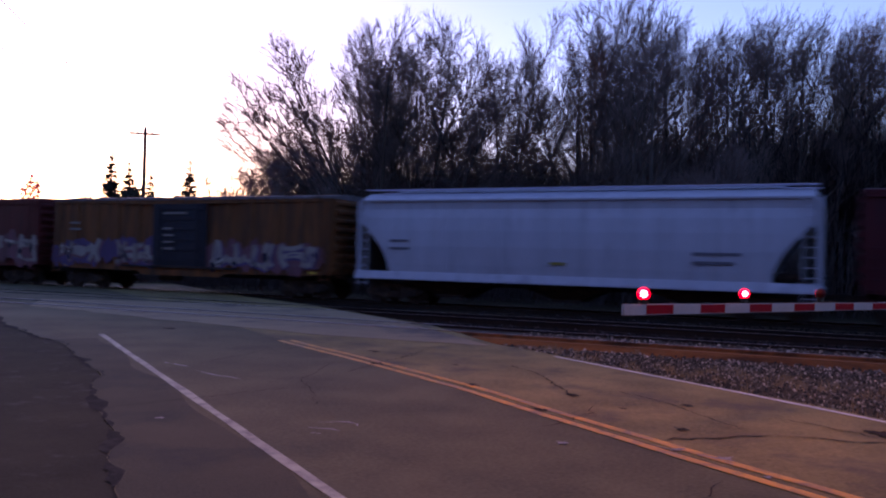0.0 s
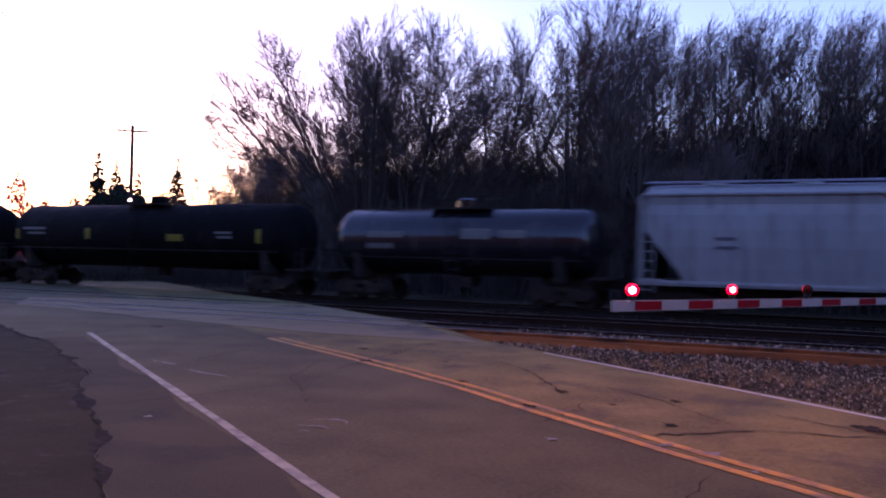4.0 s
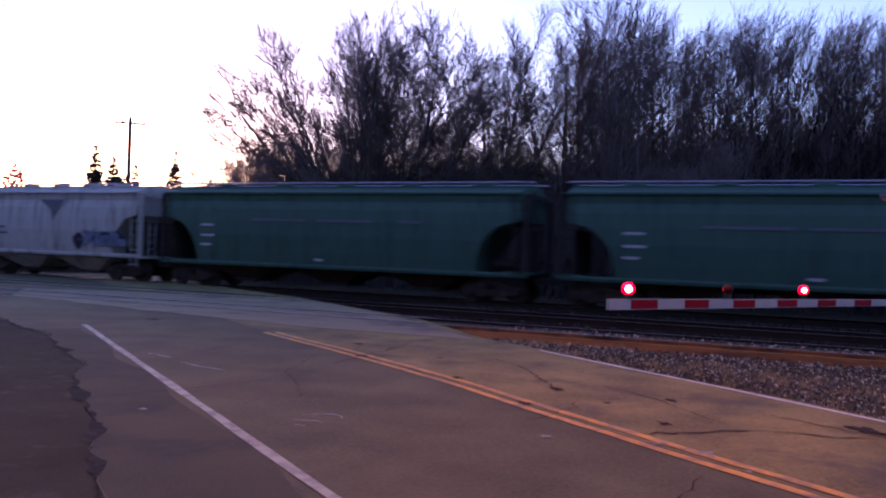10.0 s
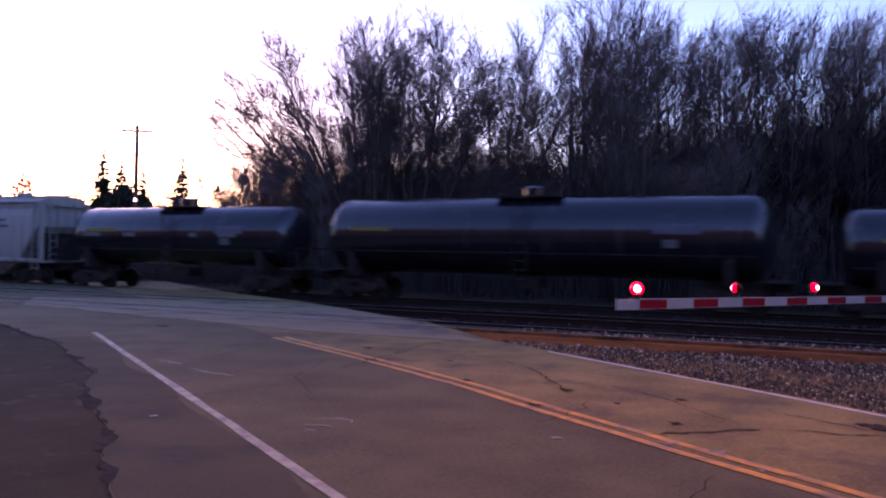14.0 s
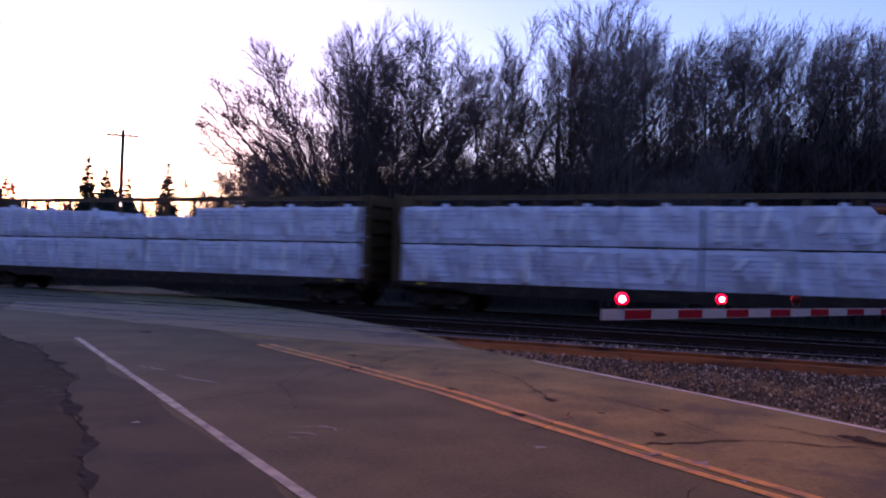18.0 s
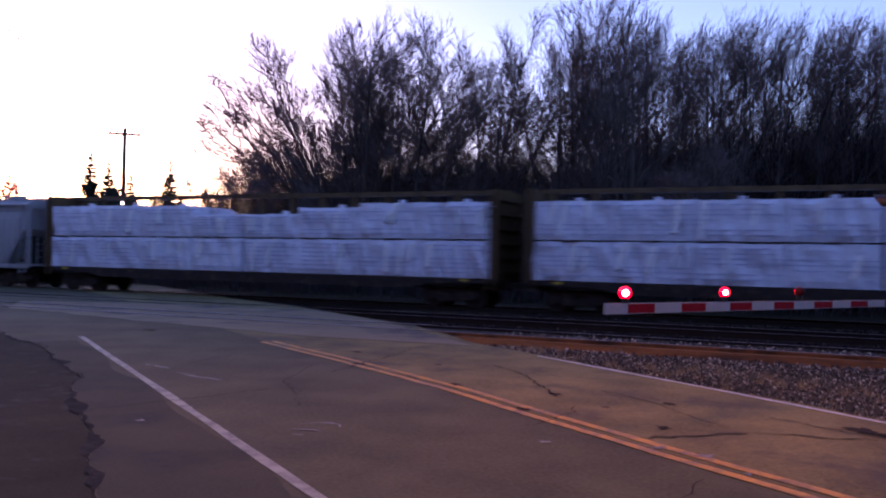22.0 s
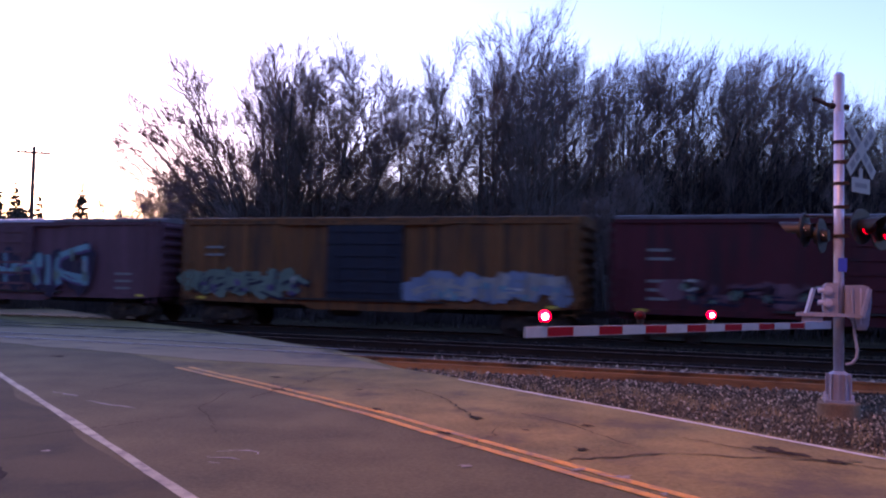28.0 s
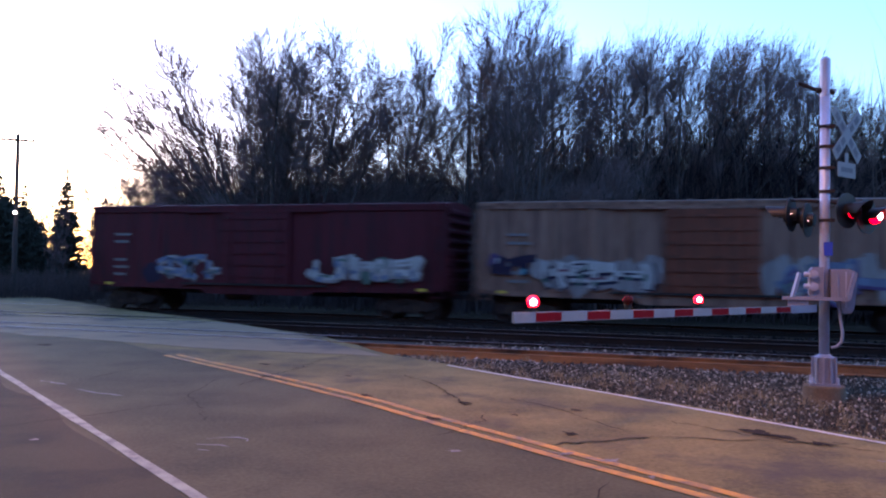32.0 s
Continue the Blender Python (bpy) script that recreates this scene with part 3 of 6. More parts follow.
        m = Euler((rnd.uniform(0, 6), rnd.uniform(0, 6), rnd.uniform(0, 6))).to_matrix()
        s.add([m @ Vector((p[0] * r * rnd.uniform(0.6, 1.2), p[1] * r * rnd.uniform(0.6, 1.2), p[2] * r * rnd.uniform(0.5, 1))) + Vector((x, y, z)) for p in base], tri)
    me = bpy.data.meshes.new(name)
    me.from_pydata(s.v, [], s.f)
    me.materials.append(material)
    return tagged(new(name, me), label, "gravel", "", "stuff")


def verge(rnd):
    """A place on the stony verge between the road's right edge and the near track."""
    while True:
        x, y = rnd.uniform(-6.5, 12), rnd.uniform(7, 17.4)
        a, b = to_road(x, y)
        if b > right_edge(a) + 0.05 + 0.1 * rnd.random():
            return x, y, -0.13 + 0.03 * rnd.random() - 0.06 * max(0, y - 15.5) / 2


stones("gravel_verge", 26000, verge, 0.02, M["stone"], "loose grey crushed stone beside the road", 5)
stones("gravel_bed", 5000, lambda r: (lambda x, k: (x, r.uniform(16.9, 18.02), -0.235 + 0.05 * r.random()) if k else (x, r.uniform(18.28, 19.5), -0.06 + 0.035 * r.random()))(r.uniform(-7, 14), r.random() < 0.5), 0.035, M["stone"], "grey crushed stone between the ties", 6)
stones("gravel_dark", 5000, lambda r: (r.uniform(-12, 14), r.uniform(20.0, 28.5), -0.19 + 0.05 * r.random()), 0.045, M["dark_stone"], "crushed stone darkened for the train's shade", 7)


def tuft(rnd, s, x, y, z, h, n):
    for _ in range(n):
        a, lean = rnd.uniform(0, 6.28), rnd.uniform(0.1, 0.9)
        d = Vector((math.cos(a) * lean, math.sin(a) * lean, 1)).normalized() * h * rnd.uniform(0.5, 1.2)
        b = Vector((x + rnd.uniform(-0.08, 0.08), y + rnd.uniform(-0.08, 0.08), z))
        side = Vector((-math.sin(a), math.cos(a), 0)) * 0.006
        s.add([b - side, b + side, b + d], [(0, 1, 2)])


s, rnd = Shape(), random.Random(8)
for k in range(1100):
    x, y, z = verge(rnd)
    a, b = to_road(x, y)
    if b - right_edge(a) < 2.6 and (noise.noise(Vector((x * 0.6, y * 0.6, 3))) > -0.1 or b - right_edge(a) < 0.4):
        tuft(rnd, s, x, y, -0.14, 0.15, 14)
me = bpy.data.meshes.new("dry_grass")
me.from_pydata(s.v, [], s.f)
me.materials.append(M["straw"])
tagged(new("dry_grass", me), "pale dead grass among the verge stones", "grass", "", "stuff")

# unseen, assumed tree line behind the camera; keeps low sky off the train
s, rnd = Shape(), random.Random(77)
back = []
for i in range(161):
    x = -160 + 2 * i
    back.append((x, BACK_H + 3.0 * noise.noise(Vector((x * 0.09, 4, 0))) + 1.2 * noise.noise(Vector((x * 0.5, 9, 0)))))
solid("backdrop", s.prism([(-160, -1), (160, -1)] + back[::-1], "y", -20, -16), M["brush"], "unseen, assumed tree line behind the viewer that blocks the low sky", "backdrop")

# ---- the crossing signal with its gate ----
MAST = Vector((1.42, 13.8))
TIP = Vector((-1.97, 8.2))
FLASH_START, FLASH_PERIOD = -0.37, 1.31       # seconds
ROTORS = []                                   # turning lamps: the part, its place, and its angle while the first lamp of a pair is lit


def dome_half(r, back):
    """Half a ball that bulges towards local +y."""
    s, n, k = Shape(), 16, 5
    for j in range(k + 1):
        a = math.pi / 2 * j / k
        q, y = max(r * math.cos(a), 0.001), r * math.sin(a) + back
        s.v += [(q * math.cos(6.2832 * i / n), y, q * math.sin(6.2832 * i / n)) for i in range(n)]
    s.f = [(j * n + i, j * n + (i + 1) % n, (j + 1) * n + (i + 1) % n, (j + 1) * n + i) for j in range(k) for i in range(n)]
    return s


def rotor(parent, r):
    """A flashing lamp: a turning ball, dark on one half and lit on the other."""
    dark = dome_half(r, 0.0)
    dark.v = [(x, -y, z) for x, y, z in dark.v]
    ball = part("flasher", dark.mesh("flasher", M["red_glass"], True), None, parent, "turning lamp, dark half")
    part("lit_half", dome_half(r, 0.0).mesh("lit_half", M["red_glow"], True), None, ball, "lit red half")
    part("lamp_core", dome_half(r * 0.6, r * 0.54).mesh("lamp_core", M["core_glow"], True), None, ball, "bright lamp centre")
    return ball


def lamp_unit(parent, m, first):
    """A round flashing lamp with backplate and hood, facing local -y."""
    bg = Shape()
    bg.tube((0, 0.03, 0), (0, 0.05, 0), 0.26, n=28)
    plate = part("backplate", bg, M["black"], parent, "round black backplate")
    plate.matrix_basis = m
    s = Shape()
    s.tube((0, -0.05, 0), (0, 0.14, 0), 0.125, 0.09, n=20)
    part("housing", s, M["black"], plate)
    hood, n = Shape(), 14
    for k in range(n):
        a0, a1 = (math.radians(-20 + 220 * j / n) for j in (k, k + 1))
        ring = []
        for a in (a0, a1):
            for yy, r in ((-0.05, 0.12), (-0.34 + 0.12 * (1 - math.sin(a)), 0.135)):
                ring.append((r * math.cos(a), yy, r * math.sin(a)))
        hood.add(ring, [(0, 1, 3, 2)])
    part("hood", hood, M["black"], plate)
    if first is None:
        part("side_light", Shape().tube((0.07, 0.06, 0.0), (0.1, 0.06, 0.0), 0.022, n=12), M["core_glow"], plate, "small bright side lens")
    else:
        ROTORS.append((rotor(parent, 0.118), m @ pose(0, -0.06, 0), 180 if first else 0))
    return plate


def crossing_signal():
    mast = thing("crossing_signal", "silver railway crossing signal mast with lowered gate and red lamps", "crossing signal", pose(MAST.x, MAST.y, -0.12))
    part("foundation", Shape().tube((0, 0, -0.1), (0, 0, 0.19), 0.3, 0.295, n=32).tube((0, 0, 0.19), (0, 0, 0.205), 0.295, 0.28, n=32), M["concrete"], mast, "round concrete foundation")
    jb = part("junction_base", Shape().box(0, 0, 0.225, 0.4, 0.4, 0.035).tube((0, 0, 0.24), (0, 0, 0.62), 0.15, 0.14, 20).tube((0, 0, 0.62), (0, 0, 0.66), 0.14, 0.085, 20), M["silver"], mast, "ribbed cast base")
    for k in range(10):
        part("rib", Shape().box(0.155, 0, 0.43, 0.05, 0.035, 0.38), M["silver"], jb).matrix_basis = pose(0, 0, 0, 0, 0, 36 * k + 10)
    for k in range(4):
        a = math.pi / 4 + k * math.pi / 2
        part("bolt", Shape().tube((0.24 * math.cos(a), 0.24 * math.sin(a), 0.2), (0.24 * math.cos(a), 0.24 * math.sin(a), 0.33), 0.02, n=8), M["galv"], jb)
    part("pole", Shape().tube((0, 0, 0.5), (0, 0, 4.72), 0.072, 0.072, 18), M["galv"], mast, "shiny galvanised steel pole", True)
    bell = Shape().tube((0, 0, 4.5), (0, 0, 5.06), 0.075, 0.075, 18).tube((0, 0, 5.06), (0, 0, 5.1), 0.075, 0.03, 18)
    part("cap", bell, M["galv"], mast, "grey pole cap")
    part("cable", Shape().tube((-0.36, 0, 4.72), (-0.12, -0.02, 4.6), 0.03).tube((-0.12, -0.02, 4.6), (0.13, 0, 4.56), 0.045), M["steel_dark"], mast, "dark bell bracket")
    for z in (4.02, 3.72, 3.4, 3.05, 2.62):
        part("clamp", Shape().tube((0, 0, z), (0, 0, z + 0.05), 0.085, n=16).box(0.07, -0.06, z + 0.025, 0.12, 0.05, 0.05), M["steel_dark"], mast, "dark band clamp")
    # the crossbuck faces down the road, with a smaller sign below it
    face = pose(0.28, -0.12, 3.9, 0, 0, 56) @ Matrix.Diagonal((0.84, 0.84, 0.84, 1))
    for turn, off in ((42, 0.0), (-42, -0.012)):
        sgn = part("crossbuck_blade", Shape().box(0, off, 0, 1.22, 0.008, 0.22), M["sign"], mast, "white crossbuck blade seen at a slant")
        sgn.matrix_basis = face @ pose(0, 0, 0, 0, turn, 0)
        for k, (x, wd) in enumerate(((-0.42, 0.16), (-0.2, 0.14), (0.2, 0.14), (0.42, 0.16))):
            part("lettering", Shape().box(x, off - 0.006, 0, wd, 0.003, 0.11), M["label_dark"], sgn, "dark painted lettering bar")
    sgn = part("track_sign", Shape().box(0, 0, -0.62, 0.62, 0.008, 0.26).box(0, 0, -0.42, 0.12, 0.006, 0.2), M["sign"], mast, "small white track count sign")
    sgn.matrix_basis = face
    part("lettering", Shape().box(0.0, -0.006, -0.62, 0.4, 0.003, 0.08), M["label_dark"], sgn)
    # cross arm and the lamps: one pair looks down the road, the other across the tracks
    part("cross_arm", Shape().tube((-0.52, -0.02, 2.95), (0.0, 0.02, 2.93), 0.018).tube((0, 0, 2.93), (0.55, 0.1, 2.86), 0.03), M["steel_dark"], mast, "horizontal lamp arm")
    lamp_unit(mast, pose(0.32, -0.14, 2.78, 0, 0, 50), True)
    lamp_unit(mast, pose(0.6, -0.02, 2.7, 0, 0, 50), False)
    lamp_unit(mast, pose(-0.5, 0.02, 2.74, 0, 0, 249), None)
    lamp_unit(mast, pose(-0.26, 0.14, 2.66, 0, 0, 249), None)
    part("blue_tag", Shape().box(0.04, -0.085, 2.22, 0.12, 0.01, 0.2), M["blue"], mast, "small blue information plate")
    # gate machine: a rounded wedge on one side of the pole, a small case with bolts on the other, and the arm's fork
    hull = [(0.07, 1.92), (0.3, 1.93), (0.38, 1.9), (0.42, 1.83), (0.415, 1.62), (0.38, 1.34), (0.35, 1.28), (0.26, 1.27), (0.22, 1.3), (0.18, 1.42), (0.07, 1.48)]
    s = Shape().prism(hull, "y", -0.16, 0.2)
    inset = [(0.28 + (x - 0.28) * 0.9, 1.6 + (z - 1.6) * 0.9) for x, z in hull]
    s.prism(inset, "y", -0.185, 0.225)
    machine = part("gate_machine", s, M["silver"], mast, "rounded silver gate machine housing")
    part("cover_seam", Shape().box(0.27, -0.19, 1.62, 0.02, 0.012, 0.52), M["galv"], machine)
    case = part("gear_case", Shape().prism([(-0.2, 1.5), (-0.02, 1.5), (-0.02, 1.95), (-0.17, 1.95), (-0.22, 1.9), (-0.22, 1.56)], "y", -0.14, 0.14), M["silver"], mast, "silver case with two round bolts")
    for z in (1.84, 1.66):
        part("bolt_head", Shape().tube((-0.16, -0.14, z), (-0.16, -0.2, z), 0.062, n=18).tube((-0.16, -0.2, z), (-0.16, -0.215, z), 0.035, n=12), M["galv"], case)
        part("bolt_end", Shape().tube((-0.22, -0.06, z), (-0.29, -0.06, z), 0.04, n=14), M["galv"], case)

    def bar(a, b, w, d):
        a, b = Vector(a), Vector(b)
        return Shape().box(0, 0, (b - a).length / 2, w, d, (b - a).length, look(a, b) @ pose(0, 0, 0, 180, 0, 0))

    fork = part("fork", bar((-0.6, -0.27, 1.485), (0.3, -0.27, 1.485), 0.06, 0.05), M["silver"], mast, "forked arm support")
    part("fork_upright", bar((-0.46, -0.27, 1.5), (-0.36, -0.2, 1.86), 0.05, 0.05), M["silver"], fork)
    part("fork_upright", bar((0.28, -0.27, 1.47), (0.38, -0.24, 1.87), 0.07, 0.05), M["silver"], fork)
    part("fork_rear", bar((-0.5, 0.24, 1.485), (0.3, 0.24, 1.485), 0.06, 0.05), M["silver"], fork)
    part("fork_plate", Shape().box(-0.38, -0.24, 1.4, 0.28, 0.05, 0.18), M["silver"], fork)
    s, run = Shape(), [(0.15, 1.88), (0.17, 1.5), (0.2, 1.2), (0.235, 0.98), (0.22, 0.86), (0.16, 0.79), (0.08, 0.77)]
    for (x0, z0), (x1, z1) in zip(run, run[1:]):
        s.tube((x0, -0.2 if z0 > 1.3 else -0.12, z0), (x1, -0.2 if z1 > 1.3 else -0.12, z1), 0.022, n=10)
    part("conduit", s, M["silver"], mast, "bent conduit")
    return mast


def gate_arm():
    """The lowered arm: white and red bands, with lamps on top."""
    d = (TIP - MAST).normalized()
    length = (TIP - MAST).length
    yaw = math.degrees(math.atan2(d.y, d.x))
    arm = thing("gate_arm", "red and white striped crossing gate arm lowered over the lane", "crossing gate", pose(MAST.x, MAST.y, 1.22, 0, 0, yaw))
    inner = Shape().box(0.66, 0, 0, 0.76, 0.05, 0.11)
    part("arm_root", inner, M["silver"], arm, "aluminium arm root")
    x, k = length, 0
    while x > 1.0:
        wd = 0.4 if k else 0.3
        x0 = max(x - wd, 1.0)
        h = 0.108 - 0.03 * (length - (x + x0) / 2) / length
        band = part("band", Shape().box((x + x0) / 2, 0, 0, x - x0, 0.035, h), M["white"], arm, "white band" if k % 2 == 0 else "white band with a red panel")
        if k % 2:
            part("red_panel", Shape().box((x + x0) / 2, 0, 0, x - x0 - 0.012, 0.039, h * 0.88), M["red_stripe"], band, "red reflective panel")
        x, k = x0, k + 1
    for i, (x, lit) in enumerate(((length - 0.28, True), (length - 1.83, False), (length - 3.23, False))):
        s = Shape().box(x, 0, 0.085, 0.05, 0.05, 0.06)
        foot = part("lamp_bracket", s, M["black"], arm)
        part("lamp_case", Shape().tube((x, 0, 0.085), (x, 0, 0.115), 0.04, n=12), M["black"], foot)
        if i == 0:
            part("lamp_lens", dome_half(0.066, 0.0).mesh("lamp_lens", M["red_glow"], True), None, foot, "lit red lens").matrix_basis = pose(x, 0.0, 0.155, 0, 0, -42)
            part("lamp_core", dome_half(0.041, 0.036).mesh("lamp_core", M["core_glow"], True), None, foot, "bright lamp centre").matrix_basis = pose(x, 0.0, 0.155, 0, 0, -42)
        else:
            ROTORS.append((rotor(arm, 0.06), (x, 0.0, 0.155), -42 if i == 1 else 138))
    return arm


crossing_signal()
gate_arm()


# Unseen post and head, added to carry the assumed lamp.
def assumed_street_lamp():
    x, y, h = ASSUMED_LAMP
    t = thing("assumed_street_lamp", "unseen street lamp assumed as the source of the road's warm light", "street lamp", pose(x, y, -0.16))
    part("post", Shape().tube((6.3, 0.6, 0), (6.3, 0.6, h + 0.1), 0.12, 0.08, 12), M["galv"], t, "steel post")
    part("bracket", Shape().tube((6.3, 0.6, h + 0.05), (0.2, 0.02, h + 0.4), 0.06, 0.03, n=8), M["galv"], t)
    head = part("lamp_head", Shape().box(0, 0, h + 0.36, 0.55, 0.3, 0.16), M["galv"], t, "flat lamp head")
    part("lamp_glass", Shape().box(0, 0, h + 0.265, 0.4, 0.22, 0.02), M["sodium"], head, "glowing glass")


assumed_street_lamp()

# ---- the freight train: it rolls along +x ----
SPEED = 20.518
TRAIN = []                                     # cars with their place at the clip's start
wheel_mesh = Shape().tube((0, -0.06, 0), (0, 0.06, 0), 0.42, 0.42, 24).tube((0, -0.1, 0), (0, -0.06, 0), 0.12, 0.2, 16).tube((0, 0.06, 0), (0, 0.09, 0), 0.45, 0.45, 24).mesh("wheel", M["wheel"])
frame_outline = [(-1.2, 0.5), (-1.1, 0.62), (-0.7, 0.66), (-0.42, 0.78), (0.42, 0.78), (0.7, 0.66), (1.1, 0.62), (1.2, 0.5), (1.1, 0.36), (0.75, 0.36), (0.5, 0.22), (-0.5, 0.22), (-0.75, 0.36), (-1.1, 0.36)]
frame_mesh = Shape().prism(frame_outline, "y", -0.08, 0.08).box(0, -0.1, 0.5, 0.4, 0.06, 0.3).tube((-0.88, -0.16, 0.44), (-0.88, 0.08, 0.44), 0.15, n=14).tube((0.88, -0.16, 0.44), (0.88, 0.08, 0.44), 0.15, n=14).mesh("side_frame", M["truck"])
spring_mesh = Shape().tube((-0.14, -0.12, 0.28), (-0.14, -0.12, 0.5), 0.07, n=10).tube((0.05, -0.12, 0.28), (0.05, -0.12, 0.5), 0.07, n=10).tube((0.2, -0.12, 0.28), (0.2, -0.12, 0.5), 0.06, n=10).mesh("spring", M["truck"])
bolster_mesh = Shape().box(0, 0, 0.62, 0.36, 2.3, 0.28).mesh("bolster", M["truck"])
coupler_mesh = Shape().box(0.25, 0, 0.86, 0.9, 0.2, 0.18).box(0.78, 0, 0.86, 0.26, 0.34, 0.28).mesh("coupler", M["steel_dark"])


def running_gear(car, length, inset=2.3):
    for sx in (-1, 1):
        truck = part("truck", bolster_mesh, None, car, "two-axle freight truck")
        truck.location = (sx * (length / 2 - inset), 0, 0)
        for sy in (-1, 1):
            fr = part("side_frame", frame_mesh, None, truck)
            fr.matrix_basis = pose(0, sy * 1.02, 0, 0, 0, 0 if sy < 0 else 180)
            for ax in (-0.88, 0.88):
                part("wheel", wheel_mesh, None, truck).matrix_basis = pose(ax, sy * 0.76, 0.42, 0, 0, 180 if sy > 0 else 0)
        part("spring", spring_mesh, None, truck).location = (0, -1.02, 0)
        part("coupler", coupler_mesh, None, car).matrix_basis = pose(sx * (length / 2 - 0.75), 0, 0, 0, 0, 0 if sx > 0 else 180)


def ladder(x, y, z0, z1, wide=0.42, step=0.33, along="x"):
    s = Shape()
    ax, ay = (wide / 2, 0) if along == "x" else (0, wide / 2)
    for k in (-1, 1):
        s.box(x + k * ax, y + k * ay, (z0 + z1) / 2, 0.035, 0.035, z1 - z0)
    z = z0 + 0.1
    while z < z1:
        s.tube((x - ax, y - ay, z), (x + ax, y + ay, z), 0.014, n=5)
        z += step
    return s


def stencils(car, rnd, spots, y, material):
    for x, z, wd, rows in spots:
        for r in range(rows):
            w2 = wd * rnd.uniform(0.7, 1.0)
            part("stencil", Shape().box(x + w2 / 2, y, z - r * 0.3, w2, 0.006, 0.1), material, car, "unreadable stencilled lettering")


def brush_stroke(s, pts, r0, r1, y0, y1):
    """One bent stroke of spray paint, thicker in the middle, as a thin layer."""
    n = len(pts)
    up, down = [], []
    for i, p in enumerate(pts):
        q, o = pts[min(i + 1, n - 1)], pts[max(i - 1, 0)]
        d = Vector((q[0] - o[0], q[1] - o[1]))
        if d.length < 1e-4:
            d = Vector((1, 0))
        d.normalize()
        w_ = r0 + (r1 - r0) * i / (n - 1)
        up.append((p[0] - d.y * w_, p[1] + d.x * w_))
        down.append((p[0] + d.y * w_, p[1] - d.x * w_))
    for i in range(n - 1):
        s.prism([down[i], down[i + 1], up[i + 1], up[i]], "y", y0, y1)


def blob(s, x, z, rx, rz, rnd, y0, y1, n=9):
    """A soft-edged patch of sprayed paint."""
    turn = rnd.uniform(0, 6.28)
    s.prism([(x + rx * rnd.uniform(0.7, 1.1) * math.cos(turn + 6.2832 * i / n), z + rz * rnd.uniform(0.7, 1.1) * math.sin(turn + 6.2832 * i / n)) for i in range(n)], "y", y0, y1)


def graffiti(car, seed, x0, x1, z0, z1, y, fill, line, under=None):
    """Sprayed lettering that cannot be read: fat overlapping letters with an outline, shading inside and highlights, on a cloudy ground."""
    rnd = random.Random(seed)
    hh = z1 - z0
    accent = [q for q in (P["g_dark"], P["g_pink"], P["g_blue"], P["g_white"], P["g_teal"], P["g_green"], P["g_violet"]) if q not in (fill, line)]
    extra_a, extra_b = rnd.sample(accent, 2)
    layers = [(Shape(), under or extra_b, "spray_ground", "cloudy sprayed ground"), (Shape(), line, "spray_shadow", "sprayed outline"), (Shape(), fill, "spray_letters", "sprayed lettering that cannot be read"),
              (Shape(), extra_a, "spray_accent", "sprayed shading"), (Shape(), P["g_bright"] if fill is not P["g_bright"] else extra_b, "spray_accent", "sprayed highlights"), (Shape(), line, "spray_shadow", "sprayed inner lines")]
    depth = lambda k: (y - 0.003 - 0.003 * k, y - 0.001 - 0.003 * k)
    x = x0 - 0.2
    while x < x1 + 0.2:                        # the ground
        if under or rnd.random() < 0.35:
            blob(layers[0][0], x, z0 + hh * rnd.uniform(0.25, 0.62), rnd.uniform(0.3, 0.6), hh * rnd.uniform(0.32, 0.55), rnd, *depth(0))
        x += rnd.uniform(0.25, 0.5)
    x = x0
    while x < x1 - 0.3:                        # the letters
        wd = rnd.uniform(0.75, 1.35) * min(1.25, max(0.7, hh))
        lean, tall = rnd.uniform(-0.15, 0.25), rnd.uniform(0.85, 1.05)
        bars = []
        for k in range(rnd.choice((2, 3, 3, 4))):
            if k == 0 or rnd.random() < 0.45:  # an upright
                q = x + wd * rnd.uniform(0.05, 0.95)
                a, b = Vector((q, z0 + 0.1 * hh)), Vector((q + lean, z0 + hh * tall * rnd.uniform(0.8, 0.95)))
            else:                              # a crossing stroke
                q = z0 + hh * rnd.uniform(0.15, 0.85)
                a, b = Vector((x, q)), Vector((x + wd, q + hh * rnd.uniform(-0.3, 0.3)))
            c = (a + b) / 2 + Vector((rnd.gauss(0, 0.22) * wd, rnd.gauss(0, 0.15) * hh))
            bars.append(([a * (1 - t) ** 2 + c * 2 * t * (1 - t) + b * t * t for t in (0, 0.2, 0.4, 0.6, 0.8, 1)], rnd.uniform(0.06, 0.14) * min(1.1, hh), rnd.uniform(0.06, 0.15) * min(1.1, hh)))
        for pts, r0, r1 in bars:
            brush_stroke(layers[1][0], [(p.x + 0.05, p.y - 0.05) for p in pts], r0 + 0.06, r1 + 0.06, *depth(1))
            brush_stroke(layers[2][0], [(p.x, p.y) for p in pts], r0, r1, *depth(2))
            if rnd.random() < 0.6:
                p = pts[rnd.choice((1, 2, 3))]
                blob(layers[3][0], p.x, p.y - 0.1 * hh, r0 * 1.1, hh * rnd.uniform(0.08, 0.2), rnd, *depth(3), 7)
            if rnd.random() < 0.15:
                brush_stroke(layers[4][0], [(p.x - 0.04, p.y + 0.05) for p in pts[2:5]], 0.035, 0.05, *depth(4))
            if rnd.random() < 0.4:
                brush_stroke(layers[5][0], [(p.x + 0.07, p.y) for p in pts[1:4]], 0.04, 0.03, *depth(5))
        x += wd * rnd.uniform(0.8, 0.98)
    for shape, material, name, label in layers:
        if shape.v:
            part(name, shape, material, car, label)["kind"] = "stuff"


